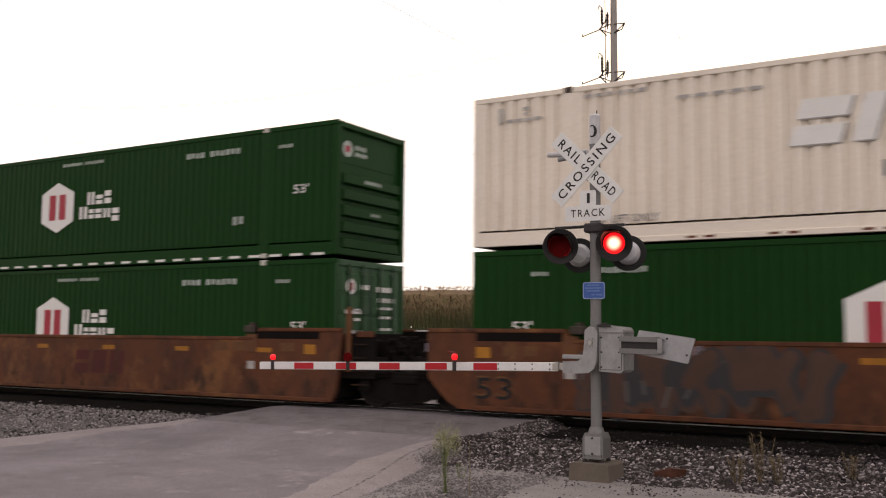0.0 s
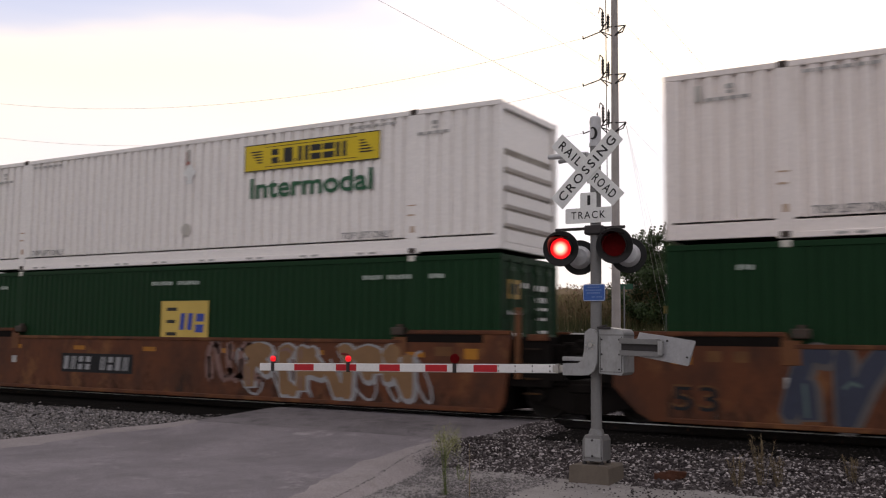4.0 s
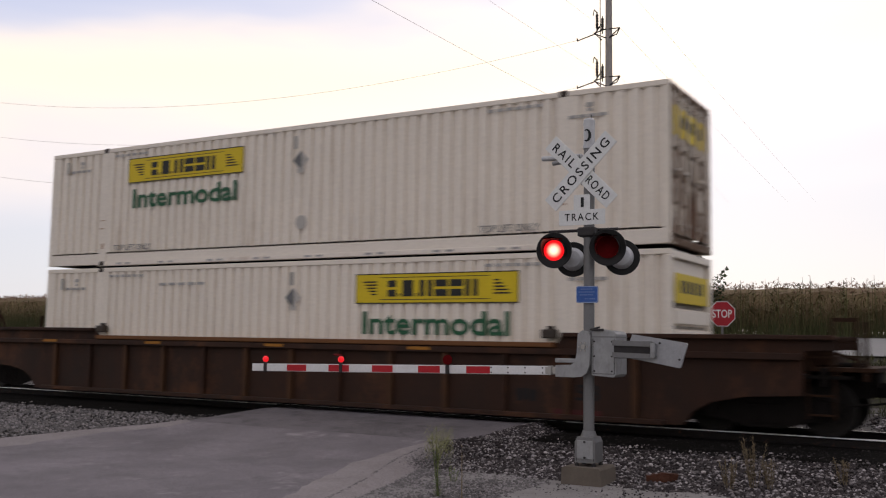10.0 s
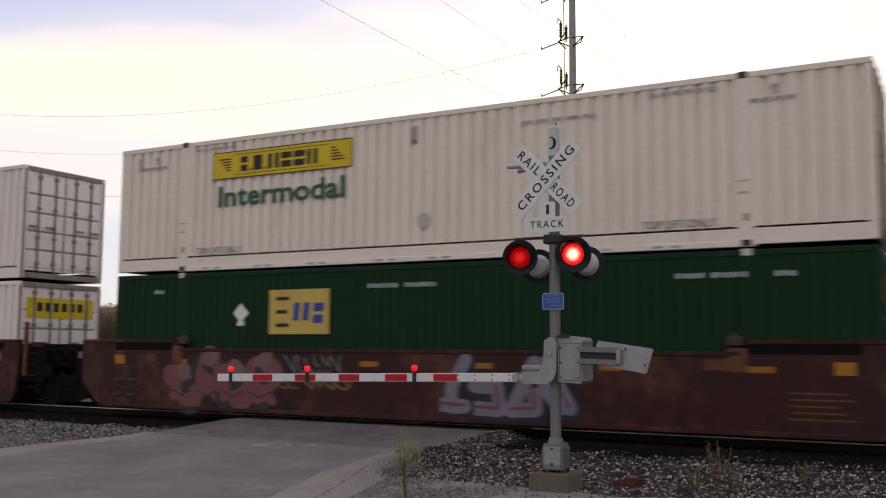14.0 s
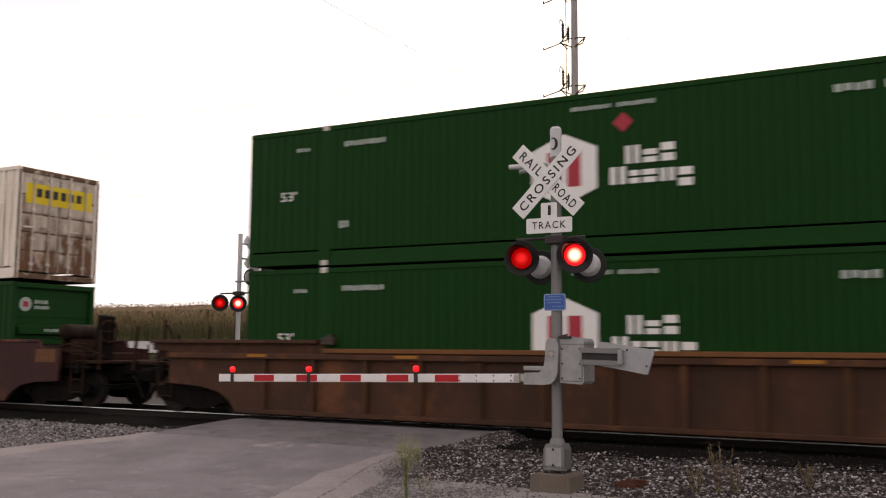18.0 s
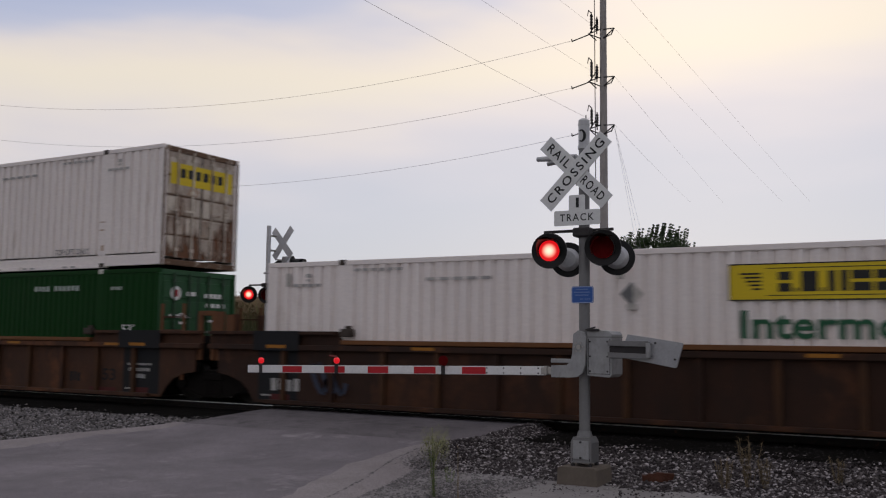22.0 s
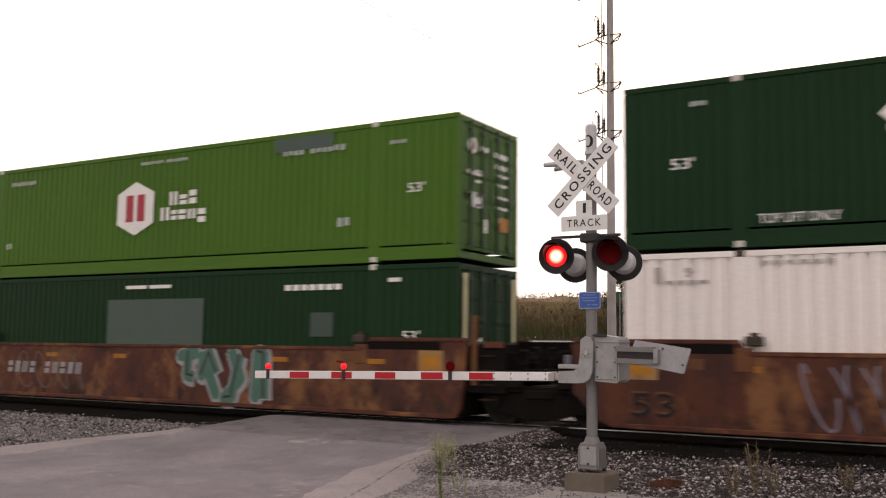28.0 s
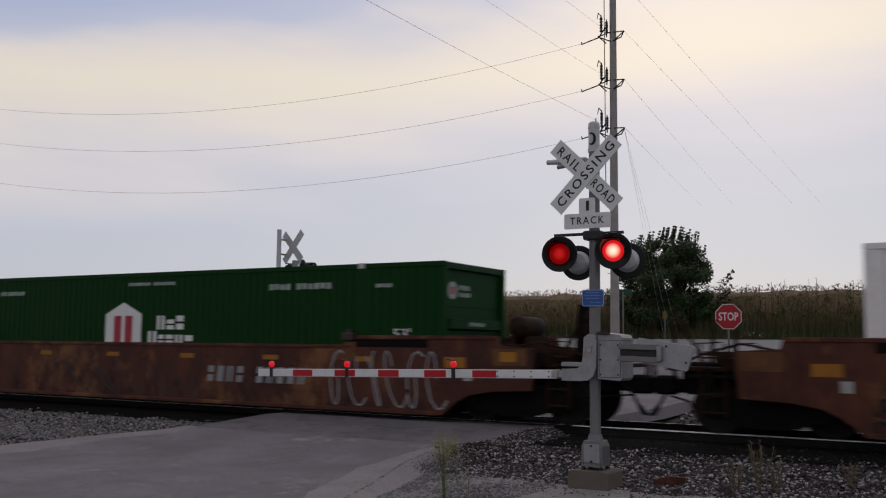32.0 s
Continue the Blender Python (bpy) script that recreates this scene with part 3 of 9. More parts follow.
# ---- mesh helpers ----
class Geo:
    """Collects vertices and faces for one mesh."""

    def __init__(self):
        self.v, self.f = [], []

    def add(self, verts, faces):
        o = len(self.v)
        self.v.extend(tuple(p) for p in verts)
        self.f.extend(tuple(i + o for i in q) for q in faces)
        return self

    def convex(self, verts, faces):
        """Adds a convex body, with its faces turned outwards."""
        vs = [Vector(p) for p in verts]
        c = sum(vs, Vector()) / len(vs)
        out = []
        for q in faces:
            n = (vs[q[1]] - vs[q[0]]).cross(vs[q[2]] - vs[q[1]])
            m = sum((vs[i] for i in q), Vector()) / len(q)
            out.append(q if n.dot(m - c) >= 0 else q[::-1])
        return self.add(verts, out)

    def box(self, x0, x1, y0, y1, z0, z1, c=0.0):
        """A box, with chamfered edges where c is given."""
        mid = ((x0 + x1) / 2, (y0 + y1) / 2, (z0 + z1) / 2)
        h = (abs(x1 - x0) / 2, abs(y1 - y0) / 2, abs(z1 - z0) / 2)
        signs = [(a, b, d) for a in (-1, 1) for b in (-1, 1) for d in (-1, 1)]
        if c <= 0:
            verts = [tuple(mid[j] + s[j] * h[j] for j in range(3)) for s in signs]
            return self.convex(verts, [(0, 1, 3, 2), (4, 5, 7, 6), (0, 1, 5, 4), (2, 3, 7, 6), (0, 2, 6, 4), (1, 3, 7, 5)])
        c = min(c, min(h) * 0.9)
        ix, verts = {}, []
        for s in signs:
            for k in range(3):
                ix[s, k] = len(verts)
                verts.append(tuple(mid[j] + s[j] * (h[j] if j == k else h[j] - c) for j in range(3)))

        def sg(k, a, l, b, m, d):
            r = [0, 0, 0]
            r[k], r[l], r[m] = a, b, d
            return tuple(r)
        faces = []
        for k in range(3):
            l, m = (k + 1) % 3, (k + 2) % 3
            for a in (-1, 1):
                faces.append(tuple(ix[sg(k, a, l, b, m, d), k] for b, d in ((-1, -1), (-1, 1), (1, 1), (1, -1))))
                for b in (-1, 1):
                    s0, s1 = sg(k, a, l, b, m, -1), sg(k, a, l, b, m, 1)
                    faces.append((ix[s0, k], ix[s1, k], ix[s1, l], ix[s0, l]))
        faces += [tuple(ix[s, k] for k in range(3)) for s in signs]
        return self.convex(verts, faces)

    def tube(self, p0, p1, r0, r1=None, n=10, caps=True):
        p0, p1 = Vector(p0), Vector(p1)
        r1 = r0 if r1 is None else r1
        q = (p1 - p0).to_track_quat("Z", "Y").to_matrix()
        ring = [q @ Vector((math.cos(2 * math.pi * i / n), math.sin(2 * math.pi * i / n), 0)) for i in range(n)]
        verts = [p0 + d * r0 for d in ring] + [p1 + d * r1 for d in ring]
        faces = [(i, (i + 1) % n, n + (i + 1) % n, n + i) for i in range(n)]
        if caps:
            faces += [tuple(range(n))[::-1], tuple(range(n, 2 * n))]
        return self.add(verts, faces)

    def bent(self, pts, r, n=6):
        """One tube along a bent line."""
        pts, rings = [Vector(p) for p in pts], []
        for i, p in enumerate(pts):
            q = (pts[min(i + 1, len(pts) - 1)] - pts[max(i - 1, 0)]).to_track_quat("Z", "Y").to_matrix()
            rings += [p + q @ Vector((r * math.cos(2 * math.pi * k / n), r * math.sin(2 * math.pi * k / n), 0)) for k in range(n)]
        return self.add(rings, [(j * n + i, j * n + (i + 1) % n, (j + 1) * n + (i + 1) % n, (j + 1) * n + i) for j in range(len(pts) - 1) for i in range(n)])

    def lathe(self, axis0, direction, profile, n=20):
        """Turns a profile of (distance along, radius) round an axis."""
        q = Vector(direction).to_track_quat("Z", "Y").to_matrix()
        a = Vector(axis0)
        verts = [a + q @ Vector((r * math.cos(2 * math.pi * i / n), r * math.sin(2 * math.pi * i / n), d)) for d, r in profile for i in range(n)]
        faces = [(k * n + i, k * n + (i + 1) % n, (k + 1) * n + (i + 1) % n, (k + 1) * n + i) for k in range(len(profile) - 1) for i in range(n)]
        return self.add(verts, faces)

    def prism(self, poly, axis, a0, a1):
        """Extrudes an outline; axis 'y': points are (x, z); 'x': (y, z); 'z': (x, y)."""
        put = {"y": lambda p, a: (p[0], a, p[1]), "x": lambda p, a: (a, p[0], p[1]), "z": lambda p, a: (p[0], p[1], a)}[axis]
        n = len(poly)
        area = sum(poly[i][0] * poly[(i + 1) % n][1] - poly[(i + 1) % n][0] * poly[i][1] for i in range(n))
        pts = list(poly) if (area > 0) else list(poly)[::-1]
        if axis == "y":
            pts = pts[::-1]
        verts = [put(p, a0) for p in pts] + [put(p, a1) for p in pts]
        faces = [tuple(range(n))[::-1], tuple(range(n, 2 * n))] + [(i, (i + 1) % n, n + (i + 1) % n, n + i) for i in range(n)]
        if a1 < a0:
            faces = [q[::-1] for q in faces]
        return self.add(verts, faces)

    def card(self, x0, x1, z0, z1, y, slant=0.0):
        """A painted rectangle that faces -y."""
        s = slant * (z1 - z0)
        return self.add([(x0, y, z0), (x1, y, z0), (x1 + s, y, z1), (x0 + s, y, z1)], [(0, 1, 2, 3)])

    def mesh(self, name, smooth=False):
        me = bpy.data.meshes.new(name)
        me.from_pydata(self.v, [], self.f)
        if smooth:
            me.polygons.foreach_set("use_smooth", [True] * len(me.polygons))
            me.set_sharp_from_angle(angle=radians(40))
        me.update()
        return me


def part(name, geo, mat, parent, label="", smooth=False, at=None):
    """Links one mesh as a part under a thing or under a part."""
    me = geo.mesh(name, smooth) if isinstance(geo, Geo) else geo
    if not me.materials:
        me.materials.append(mat)
    ob = new(name, me)
    ob.parent = parent
    if at is not None:
        ob.matrix_basis = at
    return tagged(ob, label) if label else ob


def thing(name, label, category, m=None, group="", kind=""):
    """An Empty at the base of a thing."""
    ob = new(name)
    ob.empty_display_size = 0.2
    if m is not None:
        ob.matrix_basis = m
    return tagged(ob, label, category, group, kind)


def stuff_part(name, geo, mat, parent, label=""):
    """Marks too small to pick apart, joined into one part."""
    return tagged(part(name, geo, mat, parent, label), kind="stuff")


def single(name, geo, mat, label, category, kind="", smooth=False, group=""):
    """A thing of one mesh."""
    me = geo.mesh(name, smooth) if isinstance(geo, Geo) else geo
    me.materials.append(mat)
    return tagged(new(name, me), label, category, group, kind)


TEXTS = {}


def text_mesh(body, width, height, bold=0.0, key="", space=1.0):
    """Letters of the built-in font, fitted into a rectangle, facing -y, lower left corner at the origin."""
    k = (body, round(width, 3), round(height, 3), bold, key, space)
    if k not in TEXTS:
        cu = bpy.data.curves.new("lettering", "FONT")
        cu.body, cu.resolution_u, cu.offset, cu.space_character = body, 3, bold, space
        ob = new("lettering", cu)
        bpy.context.view_layer.update()
        me = bpy.data.meshes.new_from_object(ob.evaluated_get(bpy.context.evaluated_depsgraph_get()))
        bpy.data.objects.remove(ob)
        co = np.zeros(len(me.vertices) * 3)
        me.vertices.foreach_get("co", co)
        co = co.reshape(-1, 3)
        lo, hi = co.min(0), co.max(0)
        flat = np.zeros_like(co)
        flat[:, 0] = (co[:, 0] - lo[0]) / (hi[0] - lo[0]) * width
        flat[:, 2] = (co[:, 1] - lo[1]) / (hi[1] - lo[1]) * height
        me.vertices.foreach_set("co", flat.ravel())
        me.update()
        me.materials.clear()
        TEXTS[k] = me
    return TEXTS[k]


def write(body, parent, mat, x, y, z, width, height, bold=0.0, rot=None, name="lettering", space=1.0):
    me = text_mesh(body, width, height, bold, mat.name, space)
    if not me.materials:
        me.materials.append(mat)
    return part(name, me, mat, parent, at=rot if rot is not None else pose(x, y, z))


# ---- the ground, the track and the roads ----
YC = 17.23                 # middle of the track
RAIL_Y = (16.48, 17.98)
SPEED = 9.808              # metres a second, towards -x


def lerp(x, table):
    for (a, p), (b, q) in zip(table, table[1:]):
        if x <= b:
            return p + (q - p) * max(0.0, (x - a) / (b - a))
    return table[-1][1]


LAND = [(-60, -0.58), (6, -0.55), (12.6, -0.52), (13.9, -0.43), (15.1, -0.24), (15.6, -0.21), (18.9, -0.21), (19.6, -0.28), (21.0, -0.42),
        (24, 0.02), (29.5, 1.12), (36.5, 1.68), (39, 1.88), (60, 2.05), (4000, 2.1)]
CROSS = [(-60, -0.52), (6, -0.49), (10, -0.43), (12.2, -0.34), (13.4, -0.2), (14.4, -0.09), (15.6, -0.03), (18.9, -0.03), (20.5, 0.0), (24, 0.2), (29.5, 1.17), (31, 1.28)]
LEFT_EDGE = [(-60, -18.5), (0, -15.8), (10.6, -15.2), (12.2, -14.8), (13.1, -13.9), (14.2, -13.4), (20, -13.4), (29.5, -15.5), (31, -17)]
RIGHT_EDGE = [(-60, 8), (0, -3.6), (9.0, -6.93), (10.6, -7.4), (12.2, -7.95), (13.3, -8.0), (14.1, -7.4), (20, -7.3), (29.5, -5.8), (31, -4)]


def land(x, y):
    return lerp(y, LAND) + 0.03 * noise.noise((x * 0.35, y * 0.35, 1.0)) * (1 if abs(y - YC) > 3 else 0.3)


def sheet(xs, ys, height):
    g = Geo()
    g.v = [(x, y, height(x, y)) for y in ys for x in xs]
    n = len(xs)
    g.f = [(j * n + i, j * n + i + 1, (j + 1) * n + i + 1, (j + 1) * n + i) for j in range(len(ys) - 1) for i in range(n - 1)]
    return g


wide = [-4000, -1500, -600, -250, -120] + [-80 + 1.5 * i for i in range(80)] + [60, 120, 250, 600, 1500, 4000]
deep = [-4000, -1500, -500, -150, -60, -20, -8] + [-2 + 1.0 * i for i in range(14)] + [12.5 + 0.25 * i for i in range(40)] + [23 + 1.0 * i for i in range(40)] + [80, 150, 400, 1500, 4000]
ground = single("ground", sheet(wide, deep, land), M["earth"], "bare earth and short dry grass beside a railway", "ground", "structure")

near_bed = single("gravel_ground", sheet([-9 + 0.3 * i for i in range(60)], [7.5 + 0.26 * i for i in range(21)], lambda x, y: lerp(y, LAND) + 0.035 + 0.03 * noise.noise((x * 1.1, y * 1.1, 3.0))),
                  M["fine_gravel"], "pale fine gravel round the foot of a crossing signal", "gravel", "structure")
bed_prof = [(12.3, -0.53), (12.7, -0.485), (13.7, -0.43), (14.3, -0.33), (15.0, -0.2), (15.5, -0.17), (19.0, -0.17), (19.6, -0.22), (20.7, -0.38), (21.4, -0.48)]
bed_xs = [-700, -300, -120, -60] + [-40 + 0.5 * i for i in range(110)] + [40, 120, 300, 700]
ballast = single("ballast", sheet(bed_xs, [12.3 + 0.25 * i for i in range(38)], lambda x, y: lerp(y, bed_prof) + 0.025 * noise.noise((x * 2, y * 2, 5.0))),
                 M["gravel"], "grey stone ballast bed that carries the railway track", "ballast", "structure")


# Near-black strip: the shade under the train is put into its colour.
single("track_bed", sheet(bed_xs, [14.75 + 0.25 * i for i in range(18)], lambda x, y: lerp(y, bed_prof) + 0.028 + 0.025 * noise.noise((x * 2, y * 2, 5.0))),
       M["oily_shaded"], "oily ballast by the rails, blackened to hold the train's shade", "ballast", "structure")


def stones(name, n, x0, x1, y0, y1, height, size, seed, keep=lambda x, y: True, label="", mat="stone"):
    """Loose broken stones, each a squashed and jittered octahedron-like lump."""
    rng = np.random.default_rng(seed)
    base = np.array([(1, 0, 0), (-1, 0, 0), (0, 1, 0), (0, -1, 0), (0, 0, 1), (0, 0, -1), (.6, .6, .5), (-.6, .6, .5), (-.6, -.6, .5), (.6, -.6, .5)], float)
    tri = [(4, 6, 7), (4, 7, 8), (4, 8, 9), (4, 9, 6), (0, 2, 6), (2, 1, 7), (1, 3, 8), (3, 0, 9), (6, 2, 7), (7, 1, 8), (8, 3, 9), (9, 0, 6), (0, 5, 2), (2, 5, 1), (1, 5, 3), (3, 5, 0)]
    g = Geo()
    while n > 0:
        x, y = rng.uniform(x0, x1), rng.uniform(y0, y1)
        n -= 1
        if not keep(x, y):
            continue
        s = size * rng.uniform(0.55, 1.45)
        v = base * (s * rng.uniform(0.7, 1.3, 3)) * rng.uniform(0.8, 1.2, (10, 1))
        a = rng.uniform(0, 6.28)
        c, d = math.cos(a), math.sin(a)
        v = np.stack([v[:, 0] * c - v[:, 1] * d, v[:, 0] * d + v[:, 1] * c, v[:, 2] * 0.8], 1) + (x, y, height(x, y) + s * 0.3)
        o = len(g.v)
        g.v.extend(map(tuple, v))
        g.f.extend((o + i, o + j, o + k) for i, j, k in tri)
    return single(name, g, M[mat], label, "stones", "stuff")


def off_road(x, y):
    return not (lerp(y, LEFT_EDGE) - 0.1 < x < lerp(y, RIGHT_EDGE) + 0.1)


def bed_height(x, y):
    return lerp(y, bed_prof) if y > 12.5 else lerp(y, LAND) + 0.03


def far_height(x, y):
    return max(land(x, y), lerp(y, bed_prof)) + 0.03


single("far_gravel", sheet([-40 + 0.8 * i for i in range(65)], [20.2 + 0.3 * i for i in range(14)], lambda x, y: far_height(x, y) - 0.01), M["far_gravel"], "grey gravel slope beyond the track", "gravel", "structure")
stones("ballast_stones", 34000, -9, 4.5, 12.5, 15.1, bed_height, 0.024, 1, lambda x, y: off_road(x, y) and y < 14.95 - 0.08 * max(0.0, -5 - x) + 0.3 * noise.noise((x * 1.3, y * 1.3, 7.0)), "loose grey and whitish ballast stones beside the rail")
# Stones blackened like the strip, with the same shade in their colour.
stones("ballast_stones", 9000, -9, 5, 14.6, 16.2, bed_height, 0.024, 41, lambda x, y: off_road(x, y), "oily ballast stones blackened to hold the train's shade", "stone_oily_shaded")
stones("ballast_stones", 18000, -30, -13.2, 12.4, 15.15, bed_height, 0.027, 2, lambda x, y: off_road(x, y) and y < 14.85 + 0.3 * noise.noise((x * 1.3, y * 1.3, 7.0)), "loose grey ballast stones beside the rail", "stone_pale")
stones("gravel_stones", 7000, -30, -14.6, 10.2, 12.6, lambda x, y: lerp(y, LAND) + 0.02, 0.024, 31, off_road, "loose grey gravel beside a road", "stone_pale")
stones("ballast_stones", 7000, -20, 5, 18.2, 23.5, far_height, 0.035, 3, off_road, "loose grey ballast stones beyond the rails")
stones("gravel_stones", 9000, -8.2, -5.5, 8.6, 12.8, bed_height, 0.017, 4, off_road, "small gravel stones beside a road edge", "stone_pale")
stones("gravel_stones", 2500, -5.6, 1.5, 10.2, 12.8, bed_height, 0.012, 14, off_road, "small pale gravel stones round a signal foot")


def edge_height(x, y):
    """The crumbled slope beside the raised crossing."""
    return max(bed_height(x, y), lerp(y, CROSS) - 0.5 * max(0.0, x - lerp(y, RIGHT_EDGE) - 0.06))


stones("gravel_stones", 26000, -8.3, -5.8, 8.4, 13.7, edge_height, 0.014, 22, lambda x, y: lerp(y, RIGHT_EDGE) + 0.02 < x < lerp(y, RIGHT_EDGE) + 0.6, "small pale stones on a crumbling road edge", "stone_pale")
stones("ballast_stones", 16000, -8.2, -6.4, 13.3, 16.2, edge_height, 0.022, 21, lambda x, y: lerp(y, RIGHT_EDGE) - 0.02 < x < lerp(y, RIGHT_EDGE) + 0.55, "loose dark stones along the edge of a crossing")


def road_sheet(y0, y1, step, inset_l=0.0, inset_r=0.0, lift=0.0, n=14):
    g, ys = Geo(), []
    y = y0
    while y < y1 - 1e-6:
        ys.append(y)
        y += step
    ys.append(y1)
    for y in ys:
        a, b = lerp(y, LEFT_EDGE) + inset_l, lerp(y, RIGHT_EDGE) - inset_r
        wob = 0.07 * noise.noise((0.0, y * 0.9, 2.0))
        for i in range(n + 1):
            x = a + (b - a) * i / n + (wob if i in (0, n) else 0)
            g.v.append((x, y, lerp(y, CROSS) + lift + 0.012 * noise.noise((x * 0.7, y * 0.7, 7.0))))
        g.v.append((b + 0.10 + wob, y, lerp(y, CROSS) + lift - 0.25))
        g.v.append((a - 0.10 + wob, y, lerp(y, CROSS) + lift - 0.25))
    w = n + 3
    for j in range(len(ys) - 1):
        g.f += [(j * w + i, j * w + i + 1, (j + 1) * w + i + 1, (j + 1) * w + i) for i in range(n + 1)]
        g.f.append((j * w + n + 2, j * w, (j + 1) * w, (j + 1) * w + n + 2))
    return g


road = thing("crossing_road", "worn grey asphalt road that climbs over a level crossing", "road", kind="structure")
part("road_surface", road_sheet(-60, 13.6, 0.4), M["asphalt"], road, smooth=True)
part("road_apron", road_sheet(13.6, RAIL_Y[0] - 0.07, 0.2), M["asphalt_dark"], road, "darker asphalt apron beside the rails", smooth=True)
part("crossing_panel", road_sheet(RAIL_Y[0] + 0.1, RAIL_Y[1] - 0.1, 0.25), M["asphalt_dark"], road, "asphalt panel between the rails")
part("road_surface", road_sheet(RAIL_Y[1] + 0.07, 31, 0.5), M["asphalt"], road, smooth=True)

# pale crumbling shoulders along both edges
for edge, sign, w0, w1 in ((RIGHT_EDGE, 1, 0.06, 0.62), (LEFT_EDGE, -1, 0.1, 0.95)):
    g, ys = Geo(), [4 + 0.2 * i for i in range(49)]
    for y in ys:
        e = lerp(y, edge)
        w = (w0 + (w1 - w0) * min(1, max(0, (13.6 - y) / 2.2))) * (1 + 0.4 * noise.noise((y * 0.8, sign, 4)) + 0.25 * noise.noise((y * 2.7, sign, 9)))
        z = lerp(y, CROSS)
        g.v += [(e - sign * (w + 0.12), y, z - 0.03), (e - sign * w * 0.8, y, z + 0.012), (e + sign * 0.08, y, z + 0.012), (e + sign * 0.4, y, min(z - 0.12, lerp(y, LAND) + 0.03))]
    for j in range(len(ys) - 1):
        for i in (0, 1, 2):
            q = (j * 4 + i, j * 4 + i + 1, j * 4 + i + 5, j * 4 + i + 4)
            g.f.append(q if sign > 0 else q[::-1])
    single("road_shoulder", g, M["shoulder"], "pale crumbling gravel shoulder of an asphalt road", "shoulder", "structure", smooth=True)

far_road = single("parallel_road", sheet([-400, -200, -100] + [-70 + 5 * i for i in range(20)] + [60, 200, 400], [29.8, 31, 32.5, 34, 35.5, 36.8],
                  lambda x, y: lerp(y, LAND) + 0.035), M["far_road"], "pale grey road that runs beside the railway", "road", "structure")

track = thing("railway_track", "single railway track with steel rails on timber ties", "railway track", kind="structure")
for ry in RAIL_Y:
    prof = [(-0.075, -0.165), (0.075, -0.165), (0.07, -0.145), (0.012, -0.12), (0.012, -0.045), (0.036, -0.032), (0.036, -0.004), (-0.036, -0.004), (-0.036, -0.032), (-0.012, -0.045), (-0.012, -0.12), (-0.07, -0.145)]
    rail = part("rail", Geo().prism([(ry + a, b) for a, b in prof], "x", -700, 700), M["rail"], track)
    for x0, x1 in ((-700, -13.8), (-7.0, 700)):
        part("rail_head", Geo().box(x0, x1, ry - 0.02, ry + 0.02, -0.004, 0.0), M["rail_head"], rail, "polished running surface")
        # A pale strip stands in for the glint along the near rail.
        if ry == RAIL_Y[0]:
            part("worn_edge", Geo().prism([(ry - 0.042, -0.016), (ry - 0.038, -0.002), (ry - 0.0365, -0.001), (ry - 0.0365, -0.016)], "x", x0, x1), M["rail_glint"], rail, "pale strip painted as the glint of the rail head")
    part("rail_head", Geo().box(-13.8, -7.0, ry - 0.012, ry + 0.012, -0.004, 0.0), M["rail_head"], rail, "narrow running surface on grimy rail")
tie_geo = Geo().box(-0.11, 0.11, -1.3, 1.3, -0.18, 0.0, 0.012).mesh("tie")
tie_geo.materials.append(M["tie"])
for i in range(96):
    x = -36 + 0.52 * i
    if not -13.6 < x < -7.2:
        part("tie", tie_geo, M["tie"], track, at=pose(x, YC, -0.155 + 0.004 * (i % 3), 0, 0, (i * 37 % 5 - 2) * 0.4))
g = Geo()
for i in range(1150):
    x = -340 + 0.56 * i
    if not -37 < x < 15:
        g.box(x - 0.11, x + 0.11, YC - 1.3, YC + 1.3, -0.33, -0.155)
tagged(part("far_ties", g, M["tie"], track), kind="stuff")


# ---- lamps, signals and signs ----
FLASHERS = []            # (shutter or filter, lamp is one of the right-hand pair, hinge, is a filter)
PERIOD, FIRST = 1.1942, 1.96


